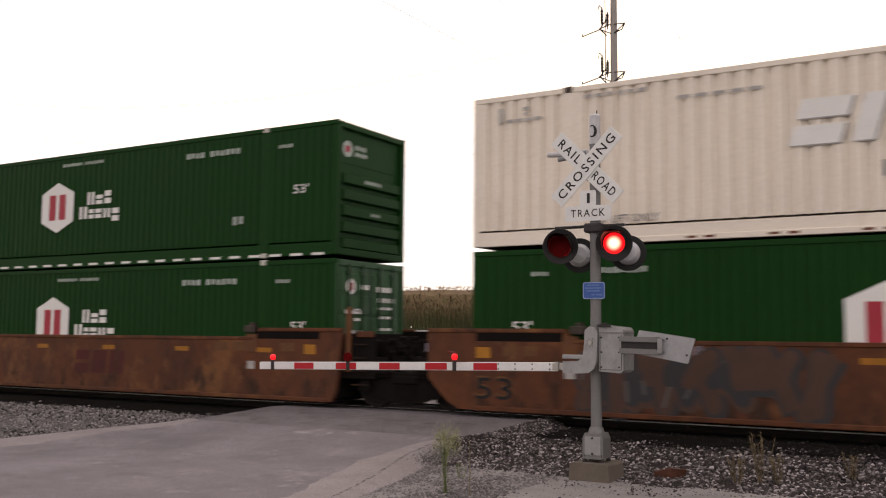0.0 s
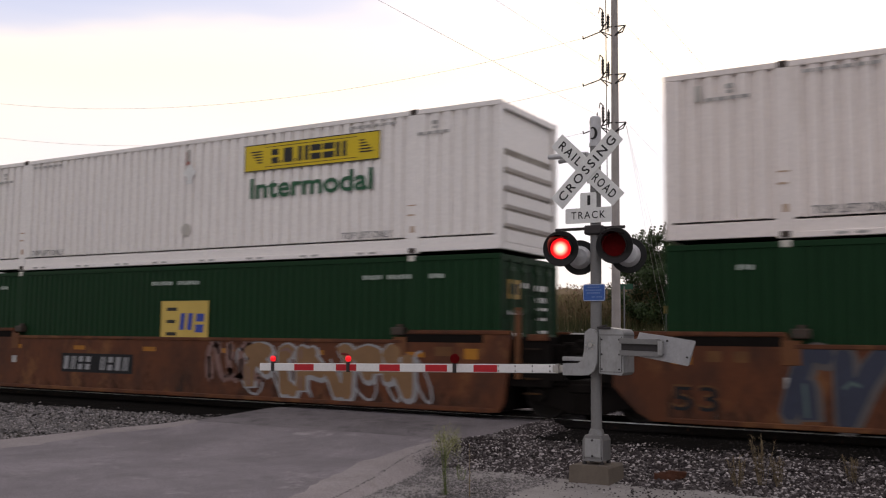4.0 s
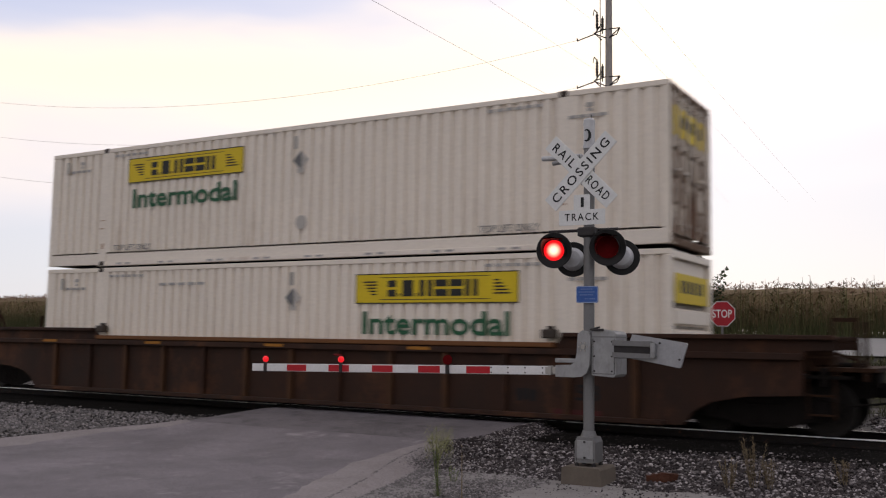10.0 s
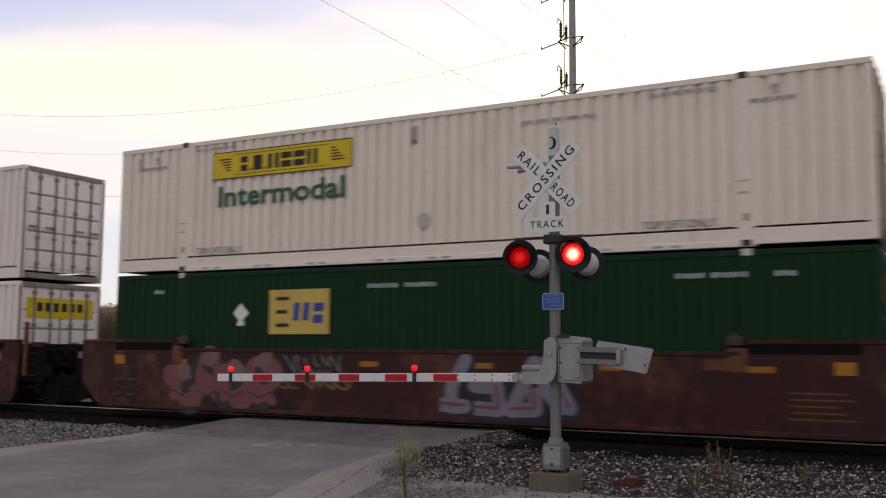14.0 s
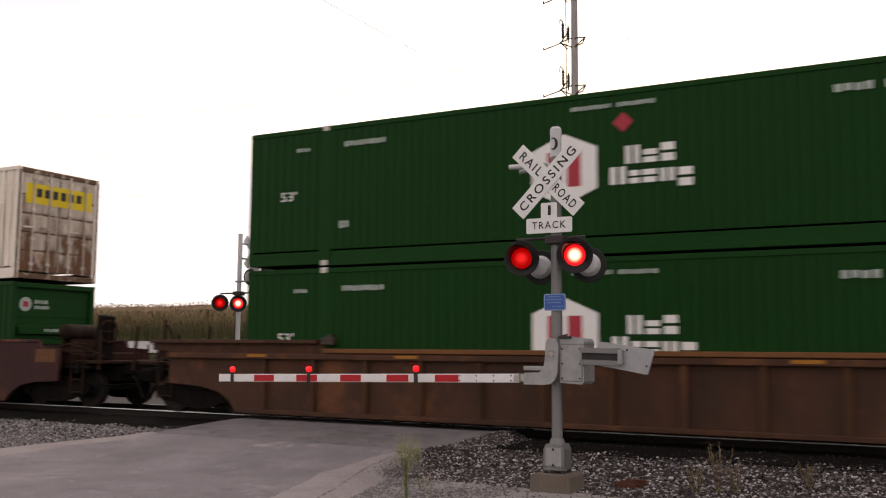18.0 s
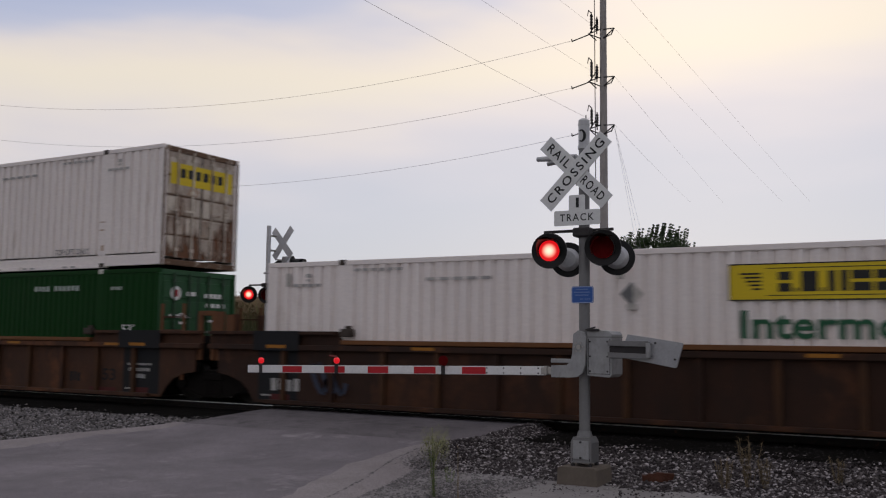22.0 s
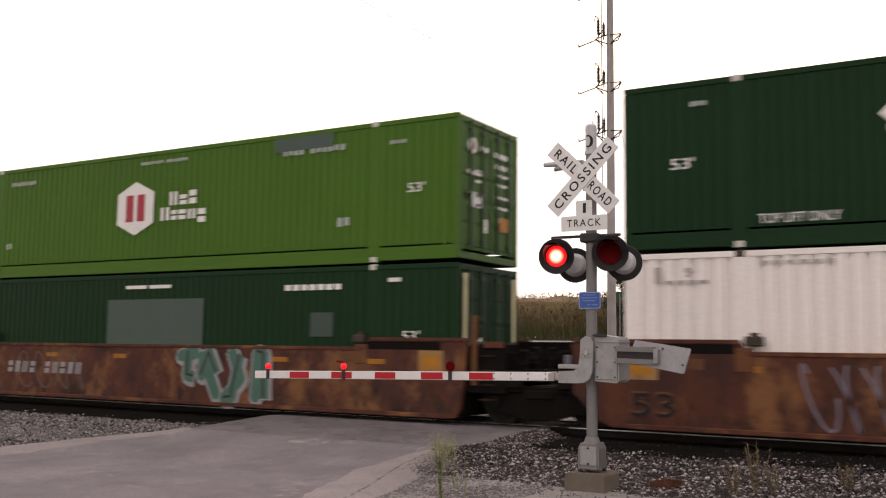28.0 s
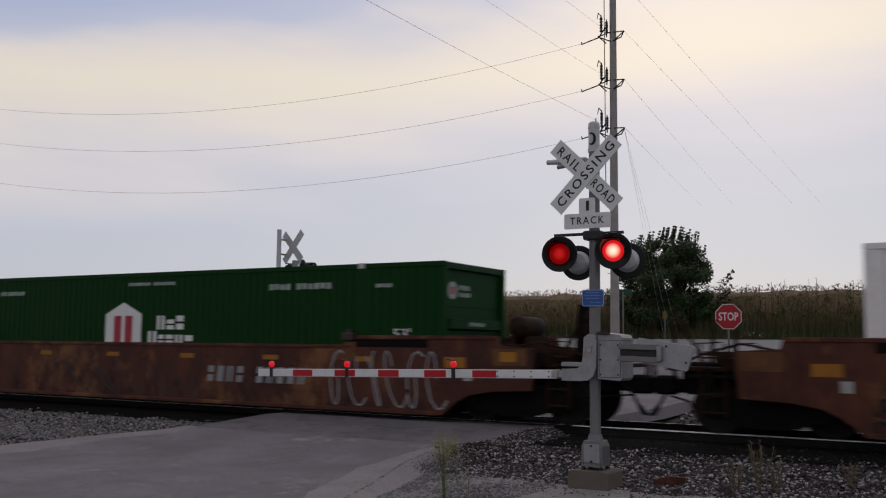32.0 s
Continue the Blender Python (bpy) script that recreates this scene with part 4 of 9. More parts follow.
def lamp_head(parent, m, right, lit=True, radius=0.255, name="signal_lamp"):
    """A round crossing lamp that faces -y: backing disc, visor, lens, and, added so that the steady lens seems to
    flash, a hinged dark shutter that covers it between flashes.
    """
    g = Geo()
    g.lathe((0, 0, 0), (0, -1, 0), [(0.0, 0.0), (0.0, radius * 0.97), (0.012, radius), (0.03, radius * 0.98), (0.02, radius * 0.8), (0.01, 0.165), (0.01, 0.0)], 36)
    head = part(name, g, M["lamp_black"], parent, smooth=True, at=m)
    n, pts = 22, []
    g = Geo()
    for k in range(n + 1):
        a = radians(-32 + 244 * k / n)
        reach = 0.10 + 0.22 * max(0.0, math.sin(a)) ** 0.7
        for r in (0.165, 0.160):
            g.v += [(r * math.cos(a), -0.012, r * math.sin(a)), (r * math.cos(a) * 1.03, -0.012 - reach, r * math.sin(a) * 1.03)]
    for k in range(n):
        a, b = 4 * k, 4 * k + 4
        g.f += [(a, a + 1, b + 1, b), (b + 2, b + 3, a + 3, a + 2), (a + 1, a + 3, b + 3, b + 1)]
    part("visor", g, M["lamp_black"], head, smooth=True)
    g = Geo().lathe((0, 0.0, 0), (0, 1, 0), [(0.0, 0.0), (0.0, 0.17), (0.07, 0.165), (0.13, 0.12), (0.15, 0.0)], 28)
    part("housing", g, M["housing"], head, "grey rear housing", smooth=True)
    if lit:
        g = Geo().lathe((0, 0, 0), (0, -1, 0), [(0.0, 0.148), (0.012, 0.13), (0.022, 0.08), (0.026, 0.0)], 32)
        part("lens", g, M["lit"], head, "glowing red lens", smooth=True, at=pose(0, -0.014, 0))
        # Shutter and filter are added parts that imitate the flashing.
        g = Geo().lathe((0, 0, -0.152), (0, -1, 0), [(0.0, 0.0), (0.0, 0.152), (0.006, 0.150), (0.012, 0.08), (0.014, 0.0)], 28)
        s = part("shutter", g, M["lens_dark"], head, "added dark red glass shutter", smooth=True, at=pose(0, -0.044, 0.152))
        FLASHERS.append((s, right, (0, -0.044, 0.152), False))
        g = Geo().lathe((0, 0, -0.150), (0, -1, 0), [(0.0, 0.0), (0.0, 0.158)], 28)
        s = part("filter", g, M["filter"], head, "added clear red filter glass", smooth=True, at=pose(0, -0.062, 0.150))
        FLASHERS.append((s, right, (0, -0.062, 0.150), True))
    else:
        g = Geo().lathe((0, 0, 0), (0, -1, 0), [(0.0, 0.148), (0.012, 0.13), (0.022, 0.08), (0.026, 0.0)], 32)
        part("lens", g, M["lens_dark"], head, "dark red lens", smooth=True, at=pose(0, -0.014, 0))
    return head


def rounded(x0, x1, z0, z1, r, n=4):
    """The outline of a plate with round corners."""
    pts = []
    for cx, cz, a0 in ((x1 - r, z1 - r, 0), (x0 + r, z1 - r, 90), (x0 + r, z0 + r, 180), (x1 - r, z0 + r, 270)):
        pts += [(cx + r * math.cos(radians(a0 + 90 * k / n)), cz + r * math.sin(radians(a0 + 90 * k / n))) for k in range(n + 1)]
    return pts


def letters(g, x0, x1, z0, z1, y, n):
    """A short row of small bars, the size of signs that cannot be read."""
    w = (x1 - x0) / n
    for k in range(n):
        g.card(x0 + w * k, x0 + w * (k + 0.72), z0 + 0.1 * (z1 - z0) * (k % 3 == 1), z1 - 0.1 * (z1 - z0) * (k % 4 == 2), y)
    return g


def blade(parent, words, tilt, y, spans):
    """One blade of a crossbuck with its words."""
    b = part("blade", Geo().box(-0.65, 0.65, -0.006, 0.006, -0.122, 0.122, 0.004), M["sign_white"], parent, at=pose(-0.085, y, 4.345, 0, tilt, 0))
    for word, x0, x1 in zip(words, spans[::2], spans[1::2]):
        write(word, b, M["ink"], x0, -0.0085, -0.063, x1 - x0, 0.13, 0.014, space=1.3)
    return b


def crossing_signal():
    s = thing("crossing_signal", "galvanised railroad crossing signal with red flashing lamps and lowered gate", "railway signal", pose(-5.02, 12.6, -0.506))
    g = Geo().prism([(-0.29, 0.0), (0.29, 0.0), (0.275, 0.235), (0.25, 0.265), (-0.25, 0.262), (-0.28, 0.24)], "y", -0.29, 0.29)
    part("concrete_base", g, M["concrete"], s, "weathered concrete foundation block")
    g = Geo().prism([(-0.15, 0.315), (0.15, 0.315), (0.15, 0.585), (0.115, 0.655), (-0.115, 0.655), (-0.15, 0.585)], "y", -0.14, 0.14)
    g.prism([(-0.13, 0.31), (0.13, 0.31), (0.13, 0.33), (-0.13, 0.33)], "y", -0.16, 0.16)
    g.tube((0, 0, 0.645), (0, 0, 0.73), 0.115, 0.09, 16)
    foot = part("junction_base", g, M["galv"], s, "cast junction box at the foot of the mast")
    part("cover_plate", Geo().box(-0.115, 0.115, -0.153, -0.14, 0.36, 0.61, 0.006), M["alu"], foot, "paler bolted cover plate")
    for x, z in ((0.0, 0.59), (0.0, 0.38)):
        part("bolt", Geo().tube((x, -0.15, z), (x, -0.172, z), 0.016, n=6), M["iron"], foot)
    for x in (-0.125, 0.125):
        for y in (-0.125, 0.125):
            part("anchor_bolt", Geo().tube((x, y, 0.24), (x, y, 0.37), 0.017, n=8).tube((x, y, 0.262), (x, y, 0.295), 0.034, n=6), M["iron"], foot, "dark anchor bolt")
    part("mast", Geo().tube((0, 0, 0.66), (0, 0, 4.9), 0.076, n=20), M["galv"], s, smooth=True)
    cap = Geo().tube((0, 0, 4.68), (0, 0, 5.09), 0.08, n=20)
    cap.tube((0, 0, 5.02), (0, 0, 5.045), 0.085, n=20).tube((0, 0, 4.68), (0, 0, 4.73), 0.088, n=20).tube((0, 0, 5.09), (0, 0, 5.115), 0.08, 0.055, n=20)
    c = part("mast_cap", cap, M["housing"], s, "pale tubular bell housing", smooth=True)
    part("aerial", Geo().tube((0.03, 0, 5.1), (0.03, 0, 5.17), 0.008, n=6), M["iron"], c)
    moon = [(0.062 * math.sin(radians(d)) - 0.005, 4.86 + 0.09 * math.cos(radians(d))) for d in range(-30, 211, 24)]
    moon += [(0.036 * math.sin(radians(d)) - 0.012, 4.862 + 0.072 * math.cos(radians(d))) for d in range(210, -31, -24)]
    part("slot", Geo().prism(moon, "y", -0.09, -0.06), M["lamp_black"], c, "dark crescent slot")
    # crossbuck
    blade(s, ("CROSSING",), -45.5, -0.118, (-0.57, 0.58))
    blade(s, ("RAIL", "ROAD"), 44.5, -0.102, (-0.56, -0.14, 0.15, 0.57))
    part("sign_bracket", Geo().box(-0.09, 0.09, -0.096, -0.072, 4.15, 4.55, 0.005), M["steel"], s)
    # track count sign
    g = Geo().prism([(-0.345, 3.60), (-0.33, 3.585), (0.33, 3.585), (0.345, 3.60), (0.345, 3.785), (0.33, 3.80), (0.12, 3.80), (0.12, 4.0), (0.105, 4.015), (-0.105, 4.015), (-0.12, 4.0), (-0.12, 3.80), (-0.33, 3.80), (-0.345, 3.785)], "y", -0.105, -0.093)
    tr = part("track_sign", g, M["sign_white"], s, "white track count plate", at=pose(-0.07, 0, 0))
    write("TRACK", tr, M["ink"], -0.255, -0.1085, 3.645, 0.51, 0.105, 0.008, space=1.25)
    write("1", tr, M["ink"], -0.012, -0.1085, 3.835, 0.045, 0.14, 0.006)
    # bell
    g = Geo().lathe((-0.74, 0.03, 4.60), (1, 0.04, -0.03), [(0, 0.0), (0, 0.034), (0.02, 0.036), (0.3, 0.045), (0.42, 0.055), (0.6, 0.05), (0.66, 0.0)], 16)
    part("bell", g, M["housing"], s, "pale grey crossing bell", smooth=True)
    g = Geo().lathe((-0.555, -0.02, 4.505), (1, 0.05, 0.16), [(0, 0.0), (0, 0.03), (0.28, 0.045), (0.42, 0.04), (0.42, 0.0)], 14)
    part("bell_arm", g, M["alu"], s, smooth=True)
    # cross arm and lamps
    g = Geo().tube((-0.62, 0.02, 3.52), (0.42, 0.02, 3.52), 0.022, n=10)
    g.box(-0.13, 0.13, -0.13, 0.13, 3.42, 3.55, 0.02)
    g.tube((-0.50, 0.02, 3.52), (-0.50, -0.05, 3.40), 0.02, n=8).tube((0.32, 0.02, 3.52), (0.32, -0.05, 3.40), 0.02, n=8)
    part("cross_arm", g, M["iron"], s, "dark lamp cross arm", smooth=True)
    lamp_head(s, pose(-0.475, -0.13, 3.235, 0, 0, 14), False)
    lamp_head(s, pose(0.325, -0.13, 3.25, 0, 0, 14), True)
    lamp_head(s, pose(-0.37, 0.30, 3.14, 0, 0, 196), False, lit=False)
    lamp_head(s, pose(0.37, 0.30, 3.15, 0, 0, 196), True, lit=False)
    # blue notice
    b = part("notice", Geo().prism(rounded(-0.15, 0.175, 2.49, 2.725, 0.03), "y", -0.105, -0.095), M["sign_blue"], s, "small blue notice plate with white writing")
    g = Geo()
    for z, a, w in ((2.675, -0.08, 0.18), (2.635, -0.11, 0.24), (2.595, -0.09, 0.2), (2.54, -0.02, 0.05), (2.54, 0.05, 0.09)):
        letters(g, a, a + w, z, z + 0.014, -0.108, max(2, round(w / 0.03)))
    stuff_part("notice_mark", g, M["notice_ink"], b)
    rim = Geo()
    o, i = rounded(-0.146, 0.171, 2.494, 2.721, 0.028), rounded(-0.138, 0.163, 2.502, 2.713, 0.022)
    n = len(o)
    rim.add([(x, -0.1075, z) for x, z in o] + [(x, -0.1075, z) for x, z in i], [(k, (k + 1) % n, n + (k + 1) % n, n + k) for k in range(n)])
    part("notice_rim", rim, M["notice_rim"], b)
    # gate mechanism
    g = Geo().prism([(0.12, 1.50), (0.43, 1.48), (0.47, 1.52), (0.47, 2.06), (0.44, 2.10), (0.16, 2.13), (0.12, 2.09)], "y", -0.2, 0.22)
    box = part("gate_mechanism", g, M["alu"], s, "grey gate mechanism housing")
    g = Geo()
    for x, z in ((0.16, 1.56), (0.16, 1.96), (0.41, 1.56), (0.41, 1.96), (0.16, 1.76), (0.41, 1.76)):
        g.tube((x, -0.2, z), (x, -0.212, z), 0.013, n=6)
    tagged(part("bolt", g, M["iron"], box), kind="stuff")
    part("door_seam", Geo().box(0.135, 0.142, -0.2035, -0.2, 1.52, 2.0).box(0.44, 0.447, -0.2035, -0.2, 1.52, 2.0).box(0.135, 0.447, -0.2035, -0.2, 1.52, 1.527), M["iron"], box)
    part("lid_seam", Geo().box(0.115, 0.475, -0.205, 0.225, 2.015, 2.03), M["galv"], box)
    part("hasp", Geo().box(0.12, 0.30, -0.23, -0.2, 2.10, 2.135, 0.008).tube((0.1, -0.21, 2.12), (0.24, -0.21, 2.155), 0.012, n=8), M["iron"], box)
    outline = [(-0.40, 1.465), (-0.13, 1.465), (-0.02, 1.475), (0.06, 1.53), (0.10, 1.64), (0.115, 2.02), (0.08, 2.09), (0.0, 2.11), (-0.07, 2.06), (-0.085, 1.80), (-0.11, 1.68), (-0.17, 1.635), (-0.40, 1.625)]
    part("arm_bracket", Geo().prism(outline, "y", -0.24, -0.19), M["alu"], s, "curved cast arm bracket")
    g = Geo()
    for k in range(6):
        a = radians(60 * k)
        g.tube((0.01 + 0.062 * math.cos(a), -0.24, 1.885 + 0.062 * math.sin(a)), (0.01 + 0.062 * math.cos(a), -0.255, 1.885 + 0.062 * math.sin(a)), 0.012, n=6)
    g.tube((0.015, -0.24, 1.885), (0.015, -0.262, 1.885), 0.032, n=12)
    part("pivot_bolt", g, M["steel"], s)
    part("clevis", Geo().box(-0.56, -0.38, -0.235, -0.175, 1.50, 1.60, 0.01).box(-0.50, -0.46, -0.26, -0.15, 1.49, 1.615), M["steel"], s)
    part("tie_rod", Geo().box(-0.42, -0.09, -0.21, -0.17, 1.66, 1.72, 0.008), M["alu"], s)
    cw = part("counterweight", Geo().prism([(0.70, 2.06), (1.0, 2.02), (1.43, 1.955), (1.445, 1.94), (1.355, 1.64), (1.335, 1.63), (1.0, 1.69), (0.58, 1.755)], "y", -0.215, -0.17), M["plate"], s, "tilted grey counterweight plate")
    for z0, z1 in ((1.945, 1.935), (1.785, 1.775)):
        part("lever", Geo().prism([(0.44, z0 - 0.035), (0.44, z0 + 0.035), (1.0, z1 + 0.03), (1.05, z1), (1.0, z1 - 0.035)], "y", -0.275, -0.235), M["galv"], cw, "grey counterweight lever")
    part("lever_end", Geo().tube((1.0, -0.27, 1.76), (1.0, -0.27, 1.95), 0.035, n=10), M["alu"], cw)
    part("lever_web", Geo().box(0.46, 0.98, -0.235, -0.22, 1.74, 1.97), M["iron"], cw, "dark web between the levers")
    for x, z in ((1.34, 1.74), (1.08, 1.95)):
        part("bolt_head", Geo().tube((x, -0.215, z), (x, -0.23, z), 0.014, n=8), M["iron"], cw)
    # gate arm
    arm = part("gate_arm", Geo().box(-5.45, 0, -0.025, 0.0, -0.062, 0.062, 0.006), M["arm_white"], s, "white gate arm with red stripes", at=pose(-0.48, -0.20, 1.548, 0, -1.1, 0))
    marks = Geo()
    for a, b in ARM_RED:
        part("stripe", Geo().box(a, b, -0.0275, 0.002, -0.053, 0.05), M["arm_red"], arm, "red reflective stripe")
    for k in range(4):
        for z in (-0.035, 0.035):
            marks.tube((-0.12 - 0.27 * k, -0.025, z), (-0.12 - 0.27 * k, -0.031, z), 0.012, n=6)
    tagged(part("rivet", marks, M["iron"], arm), kind="stuff")
    for x, role in ((-5.16, "tip"), (-3.61, "left"), (-1.66, "right")):
        holder = part("lamp_bracket", Geo().box(x - 0.03, x + 0.03, -0.045, 0.01, -0.07, 0.09, 0.008), M["iron"], arm)
        bulb = part("arm_lamp", Geo().lathe((0, 0, 0), (0, 0, 1), [(-0.05, 0.0), (-0.046, 0.03), (-0.02, 0.048), (0.02, 0.048), (0.042, 0.03), (0.05, 0.0)], 18), M["lit_small"], arm, "small red gate lamp", smooth=True, at=pose(x, -0.02, 0.14))
        if role != "tip":
            # Added cover that makes the steady lamp seem to flash.
            cover = part("shutter", Geo().lathe((0.035, 0, -0.07), (0.25, -1, 0), [(0.0, 0.0), (0.0, 0.074), (0.008, 0.068), (0.01, 0.0)], 18), M["lens_dark"], bulb, "added dark red shutter", smooth=True, at=pose(0, -0.062, 0.07))
            FLASHERS.append((cover, role == "right", (0, -0.062, 0.07), False))
    return s


ARM_RED = [(-4.70, -4.30), (-3.85, -3.45), (-3.01, -2.63), (-2.17, -1.79), (-1.34, -0.95)]
crossing_signal()


def far_signal():
    s = thing("crossing_signal", "galvanised crossing signal beyond the track with flashing lamps", "railway signal", pose(-19.16, 22.43, -0.30))
    part("mast", Geo().tube((0, 0, 0), (0, 0, 5.17), 0.068, n=18), M["housing"], s, smooth=True)
    part("junction_base", Geo().box(-0.2, 0.2, -0.2, 0.2, -0.1, 0.45, 0.02), M["galv"], s)
    for tilt, y in ((44, 0.33), (-46, 0.35)):
        part("blade", Geo().box(-0.61, 0.61, -0.008, 0.008, -0.12, 0.12, 0.004), M["housing"], s, "bare metal back of a crossbuck blade", at=pose(0.2, 0, 0, 0, 0, -12) @ pose(0.0, y, 4.66, 0, tilt, 0))
    for z in (4.4, 4.85):
        part("sign_bracket", Geo().box(-0.03, 0.03, 0.05, 0.33, z, z + 0.05), M["steel"], s)
    g = Geo().tube((-0.72, 0, 3.37), (0.72, 0, 3.37), 0.025, n=10).box(-0.14, 0.14, -0.13, 0.13, 3.3, 3.42, 0.02)
    part("cross_arm", g, M["iron"], s, "dark lamp cross arm")
    lamp_head(s, pose(-0.62, -0.12, 3.08, 0, 0, 32), False)
    lamp_head(s, pose(0.12, -0.16, 3.05, 0, 0, 32), True)
    lamp_head(s, pose(0.64, 0.15, 3.05, 0, 0, 150), True, lit=False)
    # side bracket with four more lamps
    g = Geo().tube((-0.1, -0.05, 3.72), (1.5, -0.05, 3.72), 0.03, n=10).tube((0.35, -0.05, 4.12), (1.5, -0.05, 3.98), 0.022, n=8).box(0.62, 0.78, -0.12, 0.05, 3.68, 4.2, 0.015)
    part("side_bracket", g, M["alu"], s, "grey side bracket", smooth=True)
    for x, y, z, a in ((0.34, 0.12, 3.86, 190), (0.70, 0.12, 3.83, 190), (1.05, -0.15, 3.95, 110), (1.45, -0.1, 3.85, 110)):
        lamp_head(s, pose(x, y, z, 0, 0, a), True, lit=False)
    return s


far_signal()


def stop_sign():
    s = thing("stop_sign", "red octagonal stop sign on a thin steel post", "road sign", pose(-7.46, 29.57, 1.05))
    part("post", Geo().box(-0.03, 0.03, -0.02, 0.02, -0.1, 1.35), M["galv"], s)
    R = 0.38 / math.cos(math.pi / 8)
    octo = lambda r: [(r * math.cos(math.pi / 8 + k * math.pi / 4), 1.32 + r * math.sin(math.pi / 8 + k * math.pi / 4)) for k in range(8)]
    plate = part("plate", Geo().prism(octo(R), "y", -0.03, -0.022), M["sign_white"], s, "white rim of a stop sign")
    part("face", Geo().prism(octo(R * 0.945), "y", -0.034, -0.03), M["sign_red"], plate, "red face of a stop sign")
    write("STOP", plate, M["paint_white"], -0.285, -0.037, 1.20, 0.57, 0.25, 0.012)
    for ch in (s,):
        ch.matrix_basis = pose(-7.46, 29.57, 1.05, 0, 0, 14)


stop_sign()

s = thing("street_sign", "small green street name sign on a thin post", "road sign", pose(-12.36, 33.8, 1.4, 0, 0, 20))
part("post", Geo().tube((0, 0, 0), (0, 0, 2.05), 0.025, n=8), M["galv"], s)
part("plate", Geo().box(-0.32, 0.32, -0.006, 0.006, 1.93, 2.13, 0.004), M["sign_green"], s)
s = thing("marker_post", "small orange marker on a thin stake", "marker post", pose(-12.0, 37.6, 1.7))
part("stake", Geo().box(-0.02, 0.02, -0.015, 0.015, 0, 1.0), M["galv"], s)
part("plate", Geo().box(-0.10, 0.10, -0.025, -0.015, 0.85, 1.15), M["yellow_dull"], s)


def utility_pole():
    s = thing("utility_pole", "tall weathered wooden power pole with iron brackets", "utility pole", pose(-11.05, 29.46, 1.0))
    part("shaft", Geo().tube((0, 0, -0.5), (0, 0, 14.6), 0.15, 0.098, n=16), M["pole"], s, smooth=True)
    for z in (7.45, 9.06, 10.68, 12.3):
        # right: a flat triangle; left: a braced triangle with a long arm
        for name, runs in (("bracket", ((0.05, z - 0.2, 0.44, z + 0.06), (0.05, z + 0.1, 0.44, z + 0.06), (0.05, z - 0.2, 0.3, z - 0.14), (0.3, z - 0.14, 0.44, z + 0.06))),
                           ("bracket", ((-0.05, z - 0.2, -0.46, z + 0.0), (-0.05, z + 0.12, -0.46, z + 0.0), (-0.2, z - 0.25, -0.46, z + 0.02), (-0.46, z + 0.0, -0.2, z + 0.28))),
                           ("side_arm", ((-0.44, z + 0.0, -1.06, z - 0.17), (-1.06, z - 0.17, -1.06, z - 0.08)))):
            g = Geo()
            for xa, za, xb, zb in runs:
                g.tube((xa, -0.1, za), (xb, -0.16, zb), 0.02, n=6)
            part(name, g, M["iron"], s, "dark iron bracket")
        for x, lo, hi in ((-0.36, z + 0.18, z + 0.68), (-0.17, z + 0.1, z + 0.5)):
            g = Geo().tube((x, -0.14, lo - 0.15), (x, -0.14, hi + 0.05), 0.022, n=6)
            for k in range(5):
                zz = lo + (hi - lo) * k / 5
                g.tube((x, -0.14, zz), (x, -0.14, zz + (hi - lo) * 0.14), 0.058, 0.04, n=8)
            part("insulator", g, M["iron"], s, "ribbed post insulator")
        part("hook", Geo().tube((-0.36, -0.14, z + 0.7), (-0.46, -0.14, z + 0.82), 0.018, n=6).tube((-0.46, -0.14, z + 0.82), (-0.5, -0.14, z + 0.62), 0.014, n=6), M["iron"], s)
    part("ground_cable", Geo().tube((-0.24, -0.1, 5.0), (-0.26, -0.12, 12.2), 0.014, n=6), M["iron"], s)
    return s


utility_pole()


def cable(a, b, sag, r=0.0055, n=26, beads=0):
    a, b = Vector(a), Vector(b)
    pts = [a.lerp(b, i / n) - Vector((0, 0, 4 * sag * (i / n) * (1 - i / n))) for i in range(n + 1)]
    g = Geo().bent(pts, r, 5)
    for p, q in zip(pts[1:beads + 1], pts[2:]):
        g.tube(p - (q - p) * 0.06, p + (q - p) * 0.05, r * 2.4, n=6)
    return single("power_cable", g, M["wire"], "thin sagging overhead power cable", "cable", group="overhead power cables")


for z, zl in ((8.30, 9.9), (9.91, 11.7), (11.53, 13.2)):
    cable((-12.11, 29.3, z), (-46, 24.6, zl), 1.75)
for z in (8.45, 10.1, 11.7):
    cable((-11.41, 29.32, z + 0.3), (-9.3, -40, z + 1.2), 0.9, r=0.004 if z < 9 else 0.003, n=40)
for z, x1, z1 in ((8.51, -19.46, 11.83), (10.12, -17.12, 11.71), (11.74, -12.98, 11.51), (13.36, -11.14, 11.42)):
    cable((-10.61, 29.3, z), (x1, 70, z1), 0.06, r=0.0032, beads=6)
for dx in (0.5, 0.75, 1.05):
    cable((-10.63, 29.3, 8.5), (-11.14 + dx, 33.5, 1.3), 0.05, 0.003, n=8)


# ---- the train ----
LENGTH, WIDTH, HIGH = 16.15, 2.59, 2.896
HALF = WIDTH / 2
UPPER, LOWER = 3.11, 0.165
MOVING = []              # (thing, x at the clip's start, height)
SHARED = {}


def shared(key, build, mat, smooth=False):
    """One mesh for all alike parts."""
    k = (key, mat.name)
    if k not in SHARED:
        me = build().mesh(key if isinstance(key, str) else key[0], smooth)
        me.materials.append(mat)
        SHARED[k] = me
    return SHARED[k]


